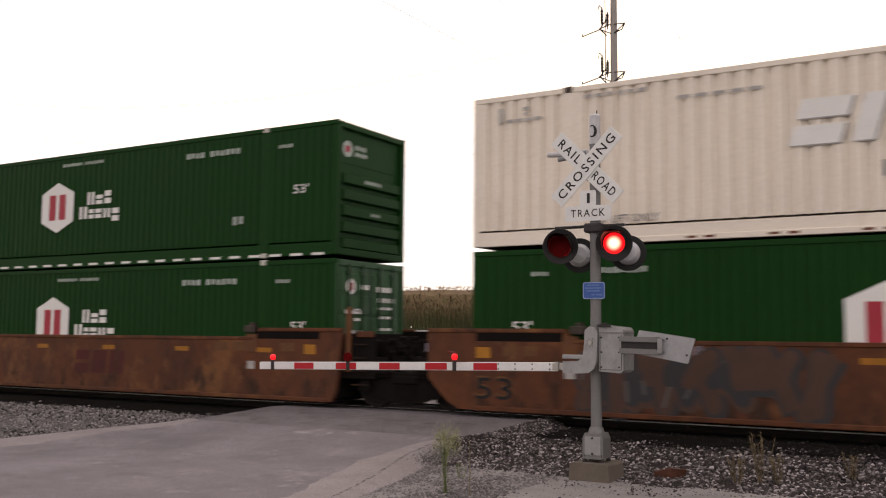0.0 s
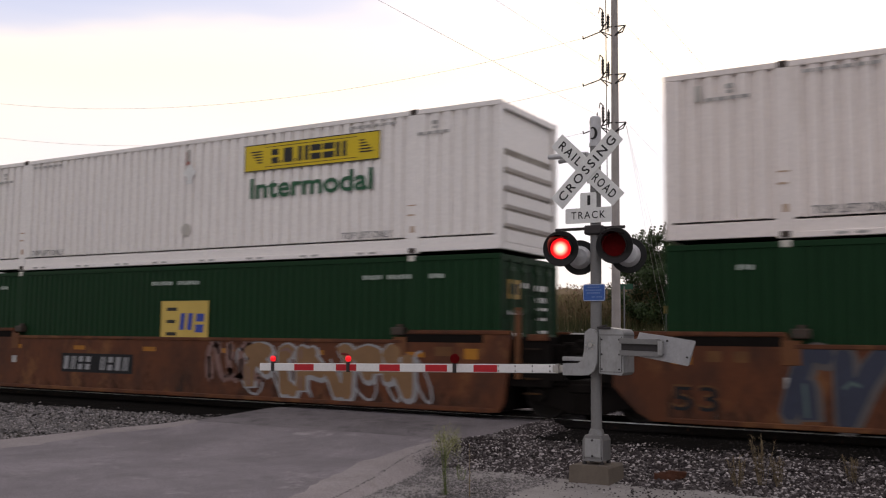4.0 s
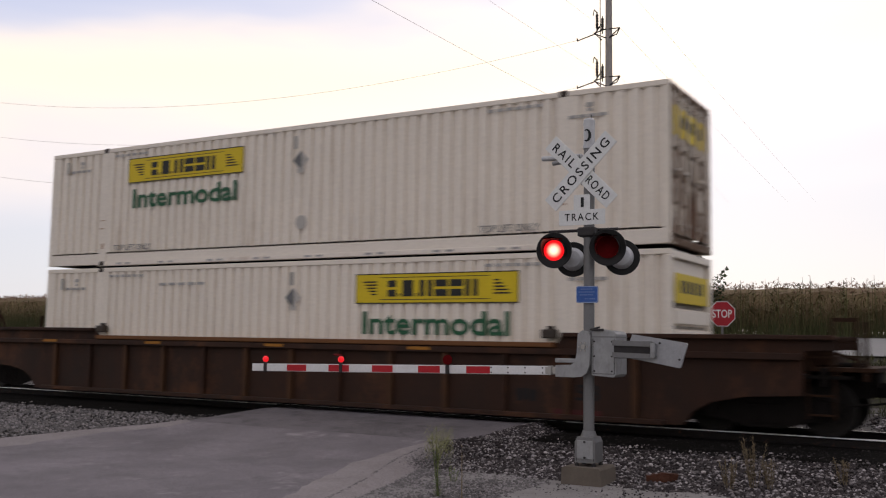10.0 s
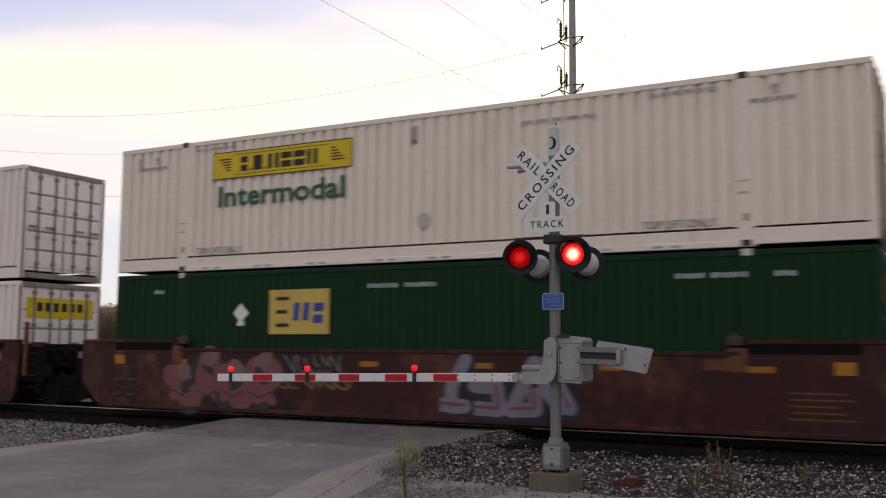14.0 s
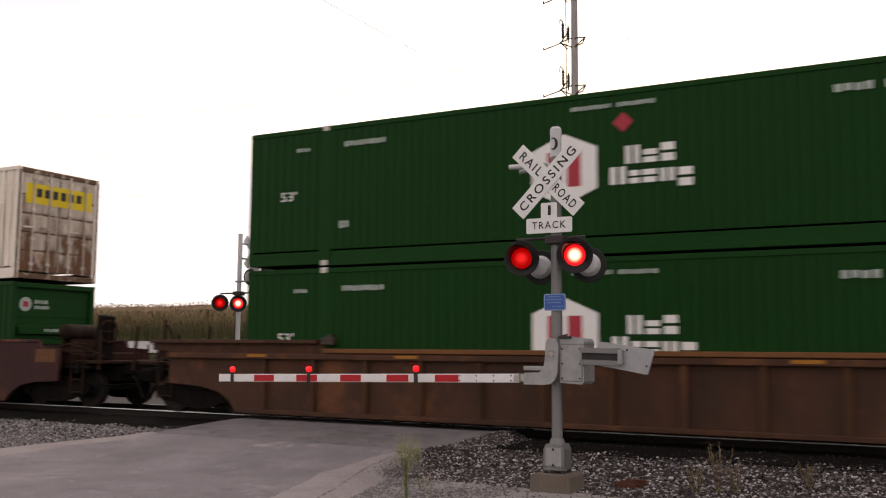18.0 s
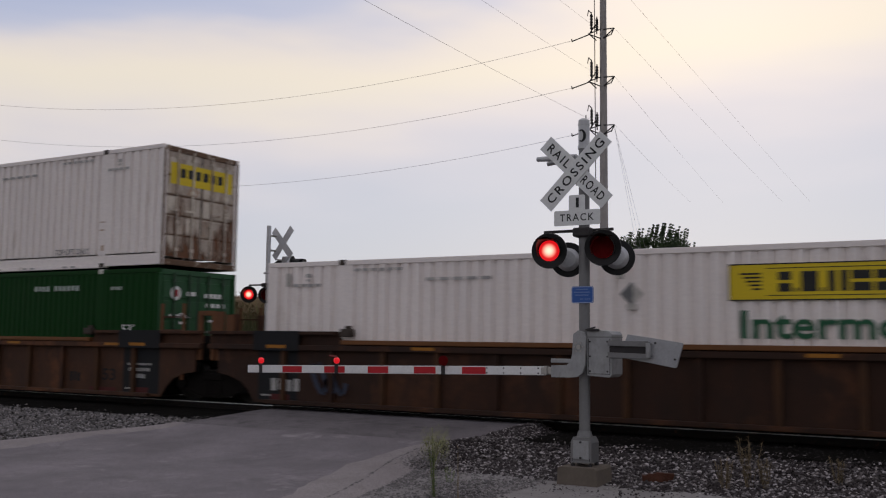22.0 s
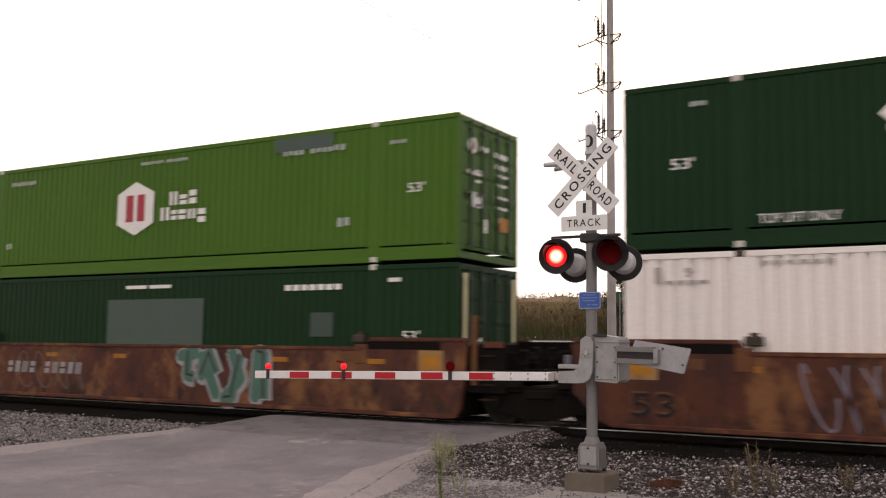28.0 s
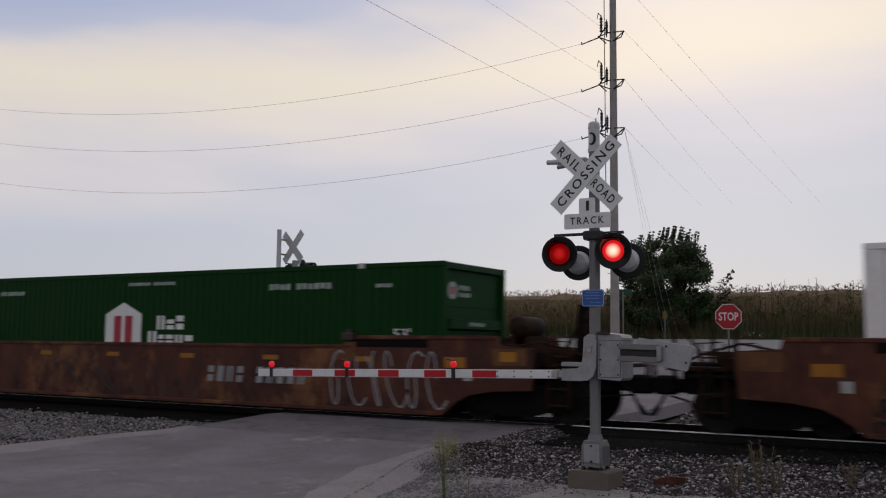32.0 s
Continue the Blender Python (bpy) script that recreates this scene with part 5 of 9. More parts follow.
def corrugated(side, pitch, depth):
    g = Geo()
    spans = [(0.14, 1.84), (2.12, LENGTH - 2.12), (LENGTH - 1.84, LENGTH - 0.14)]
    y_out, z0, z1 = side * (HALF - 0.012), 0.335, HIGH - 0.09
    for a, b in spans:
        n = max(1, round((b - a) / pitch))
        p = (b - a) / n
        xs, ys = [], []
        for k in range(n):
            for fx, d in ((0.0, 0), (0.52, 0), (0.60, 1), (0.92, 1)):
                xs.append(a + (k + fx) * p)
                ys.append(y_out - side * depth * d)
        xs.append(b)
        ys.append(y_out)
        o = len(g.v)
        for x, y in zip(xs, ys):
            g.v += [(x, y, z0), (x, y, z1)]
        for i in range(len(xs) - 1):
            q = (o + 2 * i, o + 2 * i + 2, o + 2 * i + 3, o + 2 * i + 1)
            g.f.append(q if side < 0 else q[::-1])
    return g


def side_beam(side, which):
    """One long rail of a side: the bottom rail is set back above its lip, and both end short of the raised end bays."""
    inset, depth, x0, x1, z0, z1 = {"top": (0.0, 0.09, 0.0, LENGTH, HIGH - 0.10, HIGH), "bottom": (0.022, 0.10, 1.9, LENGTH - 1.9, 0.09, 0.30), "lip": (0.0, 0.12, 1.9, LENGTH - 1.9, 0.0, 0.10),
                                    "bay_left": (0.014, 0.10, 0.06, 1.9, 0.035, 0.30), "bay_right": (0.014, 0.10, LENGTH - 1.9, LENGTH - 0.06, 0.035, 0.30)}[which]
    a, b = sorted((side * (HALF - inset), side * (HALF - depth)))
    return Geo().box(x0, x1, a, b, z0, z1, 0.008)


def lift_post(side):
    a, b = sorted((side * (HALF - 0.003), side * (HALF - 0.12)))
    return Geo().box(-0.14, 0.14, a, b, 0.0, HIGH - 0.09, 0.012)


def corner_post(side):
    a, b = sorted((side * HALF, side * (HALF - 0.14)))
    return Geo().box(-0.07, 0.07, a, b, 0.035, HIGH - 0.1, 0.014)


def casting(side):
    a, b = sorted((side * (HALF + 0.004), side * (HALF - 0.17)))
    return Geo().box(-0.09, 0.09, a, b, -0.06, 0.06, 0.014)


def end_rib(half):
    """One pressed rib of a front wall."""
    x, a = LENGTH, half * 0.72
    return Geo().convex([(x - 0.101, -HALF + 0.2, -half), (x - 0.101, HALF - 0.2, -half), (x - 0.101, HALF - 0.2, half), (x - 0.101, -HALF + 0.2, half),
                         (x + 0.0, -HALF + 0.24, -a), (x + 0.0, HALF - 0.24, -a), (x + 0.0, HALF - 0.24, a), (x + 0.0, -HALF + 0.24, a)],
                        [(0, 1, 2, 3), (4, 5, 6, 7), (0, 1, 5, 4), (1, 2, 6, 5), (2, 3, 7, 6), (3, 0, 4, 7)])


def door_leaf():
    """One leaf of the doors at the +x end, hinged at y = 0, 1.18 wide, with five pressed fields."""
    return Geo().box(-0.035, 0.0, 0.01, 1.17, 0.0, HIGH - 0.38)


def door_field():
    """One pressed field of a door."""
    return Geo().box(-0.004, 0.018, 0.06, 1.12, 0.0, (HIGH - 0.52) / 5 - 0.075, 0.012)


def door_bar():
    """The rusty channel between two fields of a door."""
    return Geo().box(-0.004, 0.006, 0.04, 1.14, 0.0, 0.034, 0.003)


def lock_rod():
    g = Geo().tube((0.045, 0, -0.06), (0.045, 0, HIGH - 0.36), 0.026, n=8)
    for z in (0.1, 0.75, 1.5, 2.3):
        g.box(0.0, 0.075, -0.055, 0.055, z, z + 0.08, 0.006)
    g.box(0.05, 0.075, -0.02, 0.28, 1.05, 1.10)
    return g


STYLE = {
    "white": ("white", "white_end", 0.262, 0.054, "casting", "white corrugated steel container with faint rust streaks"),
    "bright": ("white_clean", "white_end", 0.262, 0.054, "casting", "bright white corrugated steel intermodal container"),
    "cream": ("cream", "white_end", 0.262, 0.054, "casting", "cream corrugated steel intermodal container"),
    "swift": ("cream", "white_end", 0.29, 0.056, "casting", "cream corrugated steel container with pale name bars"),
    "green": ("green", "green_end", 0.20, 0.022, "casting_pale", "green corrugated steel intermodal container"),
    "emp": ("emp_green", "door_green", 0.20, 0.022, "casting_pale", "dark green corrugated steel intermodal container"),
    "olive": ("olive", "olive_end", 0.20, 0.022, "casting_pale", "olive green corrugated steel intermodal container"),
}
FACE = -HALF - 0.004


def block(g, x, z, w, h, kind, y, slant=0.0):
    """A plain block for one unlettered sign of a name: a slab, two stacked bars or a pair of posts."""
    def bar(a, b, lo, hi):
        g.add([(x + a + slant * lo, y, z + lo), (x + b + slant * lo, y, z + lo), (x + b + slant * hi, y, z + hi), (x + a + slant * hi, y, z + hi)], [(0, 1, 2, 3)])
    if kind == "slab":
        bar(0, w, 0, h)
    elif kind == "split":
        bar(0, w, 0, 0.42 * h)
        bar(0, w, 0.58 * h, h)
    else:
        bar(0, 0.38 * w, 0, h)
        bar(0.62 * w, w, 0, h)
    return g


KINDS = ("split", "pair", "slab", "split", "pair", "split")


def panel(c, u0, z0, old):
    """A yellow or outlined sign panel with a dark border, bars for its unlettered name and stepped wings."""
    w, h = 3.68, 0.60
    mat = {"yellow": M["yellow"], "old": M["yellow_old"], "outline": M["white"]}[old]
    p = part("sign_panel", Geo().box(u0, u0 + w, FACE - 0.003, FACE, z0, z0 + h), mat, c, {"yellow": "bright yellow sign panel", "old": "faded yellow sign panel", "outline": "white sign panel with a black border"}[old])
    y = FACE - 0.006
    g = Geo()
    for a, b, d, e in ((0, w, 0, 0.02), (0, w, h - 0.02, h), (0, 0.02, 0, h), (w - 0.02, w, 0, h)):
        g.card(u0 + a, u0 + b, z0 + d, z0 + e, y)
    g.card(u0 + 0.6, u0 + w - 0.6, z0 + 0.075, z0 + 0.088, y).card(u0 + 0.6, u0 + w - 0.6, z0 + h - 0.088, z0 + h - 0.075, y)
    for k in range(5):
        g.card(u0 + 0.18 + 0.05 * k, u0 + 0.52, z0 + 0.42 - 0.062 * k, z0 + 0.45 - 0.062 * k, y)
        g.card(u0 + w - 0.52, u0 + w - 0.40 + 0.06 * k, z0 + 0.42 - 0.062 * k, z0 + 0.45 - 0.062 * k, y)
    stuff_part("panel_border", g, M["ink"], p)
    x = u0 + 0.78
    for k, wd in enumerate((0.20, 0.05, 0.25, 0.05, 0.29, 0.29, 0.29, 0.27)):
        g = block(Geo(), x, z0 + 0.14, wd, 0.06 if wd < 0.1 else 0.32, "slab" if wd < 0.1 else KINDS[k % 6], y)
        stuff_part("name_bar", g, M["ink"], p)
        x += wd + 0.05


def jb_marks(c, u0, old, word="word_green", name="Intermodal"):
    panel(c, u0, 1.98, old)
    write(name, c, M[word], u0 + 0.18, FACE - 0.003, 1.365, 3.32, 0.46, 0.024)


def hub_marks(c, low=False):
    """A white hexagon with red bars, and rounded white bars for the unlettered name."""
    y = FACE - 0.001
    cx, cz, r = 7.20, 1.545, 0.65
    hexa = Geo().prism([(cx, cz + r), (cx - 0.62, cz + 0.37), (cx - 0.62, cz - 0.37), (cx, cz - r), (cx + 0.62, cz - 0.37), (cx + 0.62, cz + 0.37)], "y", y, y - 0.003)
    h = part("emblem", hexa, M["paint_white"], c, "white hexagonal emblem with red bars")
    g = Geo().card(cx - 0.32, cx - 0.06, cz - 0.32, cz + 0.33, y - 0.006).card(cx + 0.06, cx + 0.32, cz - 0.32, cz + 0.33, y - 0.006)
    stuff_part("emblem_mark", g, M["paint_red"], h)
    for k, (x0, w, z0, h) in enumerate(((8.34, 0.25, 1.55, 0.32), (8.66, 0.24, 1.55, 0.23), (8.97, 0.23, 1.55, 0.32),
                                        (8.06, 0.28, 1.20, 0.31), (8.41, 0.17, 1.20, 0.23), (8.64, 0.24, 1.20, 0.23), (8.95, 0.24, 1.20, 0.23), (9.26, 0.24, 1.10, 0.32))):
        stuff_part("name_bar", block(Geo(), x0, z0, w, h, KINDS[(k * 2 + 1) % 6], y - 0.002), M["paint_white"], c)
    small = Geo()
    letters(small, 7.35, 8.1, 2.58, 2.66, y, 8)
    letters(small, 8.2, 8.9, 2.58, 2.66, y, 6)
    letters(small, 2.45, 3.45, 2.42, 2.53, y, 8)
    letters(small, 11.75, 12.35, 2.40, 2.53, y, 4)
    letters(small, 12.5, 13.45, 2.40, 2.53, y, 6)
    letters(small, 1.25, 1.6, 2.40, 2.48, y, 3)
    letters(small, 14.55, 14.95, 2.40, 2.48, y, 4)
    letters(small, 2.35, 2.6, 0.75, 0.90, y, 2)
    letters(small, 13.25, 13.6, 0.78, 0.97, y, 2)
    stuff_part("stencil_mark", small, M["stencil_dim"], c)
    write("53'", c, M["paint_white"], 0.85, y, 1.38, 0.40, 0.20, 0.008)
    write("53'", c, M["paint_white"], 14.98, y, 1.38, 0.40, 0.20, 0.008)


def emp_marks(c, u0, z0, w, h, faded=False):
    y = FACE - 0.001
    p = part("sign_panel", Geo().box(u0, u0 + w, y - 0.003, y, z0, z0 + h), M["gold" if faded else "yellow_old"], c, "gold square sign panel")
    k = Geo()
    for zz in (0.16, 0.46, 0.76):
        k.card(u0 + 0.12 * w, u0 + (0.34 if zz != 0.46 else 0.31) * w, z0 + zz * h, z0 + (zz + 0.08) * h, y - 0.006)
    stuff_part("name_bar", k, M["ink"], p)
    stuff_part("name_bar", block(Geo(), u0 + 0.40 * w, z0 + 0.3 * h, 0.26 * w, 0.4 * h, "pair", y - 0.006, 0.1), M["paint_blue"], p)
    stuff_part("name_bar", block(Geo(), u0 + 0.73 * w, z0 + 0.24 * h, 0.17 * w, 0.45 * h, "split", y - 0.006, 0.08), M["paint_blue"], p)


def placard(c, u, z, grey=False):
    """A diamond placard holder, its near half dark where a placard is missing, above a small plate."""
    y, r = FACE - 0.002, 0.21
    g = Geo().add([(u - r, y, z), (u, y, z - r), (u + r, y, z), (u, y, z + r)], [(0, 1, 2, 3)]).card(u - 0.09, u + 0.09, z - 0.27, z - 0.17, y - 0.002)
    p = part("placard_holder", g, M["plate_dull" if grey else "sign_white"], c, "small diamond placard holder")
    if grey:
        part("placard_flap", Geo().add([(u - r, y - 0.003, z), (u, y - 0.003, z - r), (u + 0.03, y - 0.003, z), (u, y - 0.003, z + r)], [(0, 1, 2, 3)]), M["ink_grey"], p, "dark half of a placard")


def white_stencils(c, seed):
    """Small unreadable stencils of a white container, and the lifting notes by its posts."""
    rng = random.Random(seed)
    y = FACE - 0.001
    g = Geo()
    for u in (1.05, 14.6):
        g.card(u + 0.02, u + 0.14, 2.56, 2.64, y).card(u + 0.04, u + 0.12, 2.48, 2.53, y)
        for k in range(4):
            g.card(u - 0.32 + 0.19 * k, u - 0.17 + 0.19 * k, 2.37, 2.43, y)
    for u0 in (2.3, 12.6):
        for k in range(6):
            g.card(u0 + 0.2 * k, u0 + 0.14 + 0.2 * k, 2.66, 2.72, y)
    for k in range(5):
        g.card(4.0 + 0.3 * k + 6.2 * (seed % 2), 4.22 + 0.3 * k + 6.2 * (seed % 2), 2.44, 2.50, y)
    stuff_part("stencil_mark", g, M["ink_faint"], c)
    for u0 in (2.4, 12.45):
        write("TOP LIFT ONLY", c, M["ink_grey"], u0, y, 0.36, 1.25, 0.14, 0.006)
    g = Geo()
    for k in range(8):
        u = 2.6 + 1.45 * k + rng.uniform(-0.15, 0.15)
        for d in (0.0, 0.3):
            g.card(u + d, u + d + 0.17, 0.03, 0.07, -HALF - 0.003)
    stuff_part("weep_stain", g, M["weep_rust" if seed == 0 else "ink_faint"], c, "dull marks along the bottom lip")
    g = Geo()
    for u in (1.98, LENGTH - 1.98):
        lo = rng.uniform(0.75, 0.95)
        g.card(u - 0.11, u + 0.05, lo, lo + 0.035, FACE).card(u - 0.11, u + 0.08, lo + 0.2, lo + 0.225, FACE).card(u - 0.04, u + 0.06, 0.42, 0.55, FACE)
    stuff_part("post_mark", g, M["run_brown"], c, "rusty scars on the lifting posts")
    for u in (0.55, 7.9):
        part("vent_plate", Geo().box(u, u + 0.1, FACE - 0.012, FACE, 2.38, 2.66, 0.005), M["steel"], c)
    if seed % 2:
        part("tag", Geo().card(7.87, 8.0, 2.30, 2.62, y), M["tag_faded"], c, "faded red tag")


def container(style, x, level, end, marks):
    side_m, end_m, pitch, depth, cast_m, label = STYLE[style]
    sm, em, cm = M[side_m], M[end_m], M[cast_m]
    c = thing("shipping_container", label + (" on a stack" if level else " in a well car"), "container", pose(x, YC, UPPER if level else LOWER), "containers on the train")
    for s in (-1, 1):
        part("side_panel", shared(("side_panel", style, s), lambda: corrugated(s, pitch, depth), sm), sm, c)
        for name, which in (("top_rail", "top"), ("bottom_rail", "bottom"), ("bottom_lip", "lip"), ("bay_rail", "bay_left"), ("bay_rail", "bay_right")):
            part(name, shared((name, s, which), lambda: side_beam(s, which), sm), sm, c)
        for u in (1.98, LENGTH - 1.98):
            part("lifting_post", shared(("lifting_post", s), lambda: lift_post(s), sm), sm, c, at=pose(u, 0, 0))
            for z in (0.06, HIGH - 0.045):
                part("corner_casting", shared(("corner_casting", s), lambda: casting(s), cm), cm, c, at=pose(u, 0, z))
        for u in (0.07, LENGTH - 0.07):
            part("corner_post", shared(("corner_post", s), lambda: corner_post(s), sm), sm, c, at=pose(u, 0, 0))
    part("roof", shared("roof", lambda: Geo().box(0.05, LENGTH - 0.05, -HALF + 0.08, HALF - 0.08, HIGH - 0.06, HIGH - 0.02), sm), sm, c)
    part("floor", shared("floor", lambda: Geo().box(0.05, LENGTH - 0.05, -HALF + 0.09, HALF - 0.09, 0.05, 0.1), M["under"]), M["under"], c)
    part("front_wall", shared("front_wall", lambda: Geo().box(0.02, 0.05, -HALF + 0.12, HALF - 0.12, 0.04, HIGH - 0.02), sm), sm, c)
    if end in ("ribs", "rusty"):
        rm = M["rib_tan"] if end == "rusty" else sm
        # Behind white ribs the wall is grey, to paint shade into the gaps.
        wm = sm if style in ("green", "emp", "olive") else M["rib_rust" if end == "rusty" else "end_shade_grey"]
        wall = part("end_wall", shared("end_wall", lambda: Geo().box(LENGTH - 0.125, LENGTH - 0.10, -HALF + 0.12, HALF - 0.12, 0.04, HIGH - 0.08), wm), wm, c)
        part("end_plate", shared("end_plate", lambda: Geo().box(LENGTH - 0.101, LENGTH - 0.09, -HALF + 0.14, HALF - 0.14, 2.02, HIGH - 0.13, 0.004), sm), sm, wall)
        count, pitch, half = (5, 0.36, 0.155) if wm is M["end_shade_grey"] else (9, 0.2, 0.09) if end == "rusty" else (5, 0.345, 0.13)
        for k in range(count):
            part("end_rib", shared(("end_rib", half), lambda: end_rib(half), rm), rm, wall, at=pose(0, 0, 0.30 + pitch * k))
        for z0, z1 in ((HIGH - 0.14, HIGH - 0.01), (0.04, 0.18)):
            part("end_rail", shared(("end_rail", z0), lambda: Geo().box(LENGTH - 0.05, LENGTH, -HALF + 0.1, HALF - 0.1, z0, z1, 0.01), sm), sm, c)
    else:
        frame_m = M["end_rust"] if em is M["white_end"] else em
        rod_m = M["white_end"] if em is M["white_end"] else M["rod_green"]
        if end == "doors_clean":
            em, frame_m, rod_m = sm, M["end_shade_grey"], M["end_shade_grey"]
        part("door_header", shared("door_header", lambda: Geo().box(LENGTH - 0.09, LENGTH, -HALF + 0.1, HALF - 0.1, HIGH - 0.14, HIGH - 0.01, 0.01), frame_m), frame_m, c)
        part("door_sill", shared("door_sill", lambda: Geo().box(LENGTH - 0.09, LENGTH, -HALF + 0.1, HALF - 0.1, 0.04, 0.18, 0.01), frame_m), frame_m, c)
        part("door_gasket", shared("door_gasket", lambda: Geo().box(LENGTH - 0.05, LENGTH - 0.02, -0.012, 0.012, 0.24, HIGH - 0.14), M["ink"]), M["ink"], c)
        for s in (-1, 1):
            part("door_post", shared(("door_post", s), lambda: Geo().box(LENGTH - 0.006, LENGTH + 0.006, *sorted((s * (HALF - 0.012), s * (HALF - 0.085))), 0.04, HIGH - 0.1, 0.004), frame_m), frame_m, c)
            leaf = part("door", shared(("door", s), door_leaf, em), em, c, "rust-streaked steel door" if em is M["white_end"] else "", at=pose(LENGTH - 0.03, 0, 0.24) @ Matrix.Diagonal((1, s, 1, 1)))
            for k in range(5):
                part("door_field", shared("door_field", door_field, em), em, leaf, at=pose(0, 0, 0.075 + k * (HIGH - 0.52) / 5))
            for k in range(4):
                part("door_bar", shared("door_bar", door_bar, frame_m), frame_m, leaf, at=pose(0, 0, 0.032 + (k + 1) * (HIGH - 0.52) / 5))
            if em is M["white_end"]:
                part("rust_run", shared("rust_run", lambda: Geo().add([(0.0205, 0.04, 0.0), (0.0205, 1.14, 0.0), (0.0205, 1.14, HIGH - 0.42), (0.0205, 0.04, HIGH - 0.42)], [(0, 1, 2, 3)]), M["door_stain"]), M["door_stain"], leaf, "brown rust that has run down the door")
            for yy in (0.32, 0.82):
                part("lock_rod", shared("lock_rod", lock_rod, rod_m), rod_m, leaf, at=pose(0, yy, 0.04))
    marks(c)
    MOVING.append((c, x, UPPER if level else LOWER))
    return c


def end_panel(c, low=False, small=False):
    """A yellow band across the end wall with bars for its unlettered name."""
    x, z = LENGTH + 0.005, 1.98
    a = 0.55 if small else 1.05
    x -= 0.09 if small else 0.012
    p = part("end_panel", Geo().box(x - 0.002, x + 0.002, -a + (0.12 if small else 0), a + (0.12 if small else 0), z + (0.42 if small else 0), z + (0.68 if small else 0.52)), M["yellow"], c, "yellow band on the container end")
    g = Geo()
    for k in range(6):
        y = -a * 0.7 + k * a * 0.24
        lo, hi = (0.50, 0.60) if small else (0.18, 0.40)
        g.add([(x + 0.005, y, z + lo), (x + 0.005, y + a * 0.16, z + lo), (x + 0.005, y + a * 0.16, z + hi), (x + 0.005, y, z + hi)], [(0, 1, 2, 3)])
    stuff_part("name_mark", g, M["ink"], p)


def end_stencils(c, emblem=True):
    """White stencil bars, and a round emblem, on green container ends."""
    x = LENGTH + (0.002 if emblem else 0.0)
    g = Geo()
    def bar(y0, y1, z0, z1):
        g.add([(x, y0, z0), (x, y1, z0), (x, y1, z1), (x, y0, z1)], [(0, 1, 2, 3)])
    for k in range(4):
        bar(0.2 + 0.15 * k, 0.32 + 0.15 * k, 2.25, 2.36)
        bar(0.25 + 0.18 * k, 0.37 + 0.18 * k, 2.02, 2.12)
    bar(-0.95, -0.25, 1.75, 1.83)
    bar(-0.85, -0.35, 1.1, 1.4)
    bar(0.3, 0.9, 0.9, 1.0)
    for k, zz in enumerate((1.86, 1.66, 1.4, 1.18)):
        bar(0.28, 0.5, zz, zz + 0.06)
        bar(0.56, 0.86 - 0.1 * (k % 2), zz, zz + 0.06)
        bar(-0.62, -0.40, zz - 0.06, zz)
    bar(-0.3, -0.12, 0.62, 0.9)
    bar(-0.4, -0.1, 2.28, 2.38)
    stuff_part("stencil_mark", g, M["paint_white"], c)
    if emblem:
        e = part("emblem", Geo().tube((x - 0.004, -0.75, 2.33), (x, -0.75, 2.33), 0.17, n=18), M["paint_white"], c)
        part("emblem_mark", Geo().box(x, x + 0.003, -0.82, -0.68, 2.25, 2.41), M["paint_red"], e)


def swift_marks(c):
    y = FACE - 0.002
    for off, mat in ((0.0, "ink_faint"), (0.045, "paint_white")):
        h0 = 1.42 + off * 0.5
        x = 5.85 - off
        yy = y - off * 0.03
        for k, (a, w) in enumerate(((0.0, 0.78), (0.95, 0.86), (2.0, 0.22), (2.4, 0.62), (3.25, 0.80))):
            stuff_part("name_bar", block(Geo(), x + a, h0, w, 0.74, ("split", "pair", "slab", "split", "split")[k], yy, 0.3), M[mat], c, "slanted white name bar" if off else "")
    write("INTERMODAL", c, M["ink_grey"], 7.2, y, 0.85, 3.05, 0.26, 0.01)
    g = Geo()
    for k in range(11):
        g.card(11.4 + 0.2 * k, 11.52 + 0.2 * k, 2.37, 2.49, y)
    stuff_part("stencil_mark", g, M["blue_faint"], c)
    white_stencils(c, 0)
    for k in range(5):
        g = Geo()
        y0 = -1.05 + 0.43 * k
        g.add([(LENGTH - 0.005, y0, 2.18), (LENGTH - 0.005, y0 + 0.30, 2.18), (LENGTH - 0.005, y0 + 0.36, 2.52), (LENGTH - 0.005, y0 + 0.06, 2.52)], [(0, 1, 2, 3)])
        part("end_name_bar", g, M["paint_blue"], c, "blue slanted bar on the doors")


def patch(c, u0, u1, z0, z1, mat):
    part("paint_patch", Geo().box(u0, u1, FACE - 0.003, FACE, z0, z1), M[mat], c, "darker overpainted patch")


def jb(u0, kind, seed, word="word_green", end=None, plac=None):
    def put(c):
        jb_marks(c, u0, kind, word)
        white_stencils(c, seed)
        if plac:
            placard(c, plac, 2.12, seed % 2 == 0)
        part("seal_plate", Geo().tube((8.15 if u0 < 5 else 7.95, FACE, 0.78), (8.15 if u0 < 5 else 7.95, FACE - 0.004, 0.78), 0.15, n=20), M["plate_dull"], c, "faint round plate")
        if end == "named":
            turned, x = letters(Geo(), -0.85, 0.75, 2.28, 2.52, 0.0, 8), LENGTH - 0.086
            stuff_part("name_bar", Geo().add([(x, a, b) for a, _, b in turned.v], turned.f), M["ink_grey"], c)
        elif end:
            end_panel(c, small=end == "small")
    return put


def hub(c):
    hub_marks(c)
    end_stencils(c)


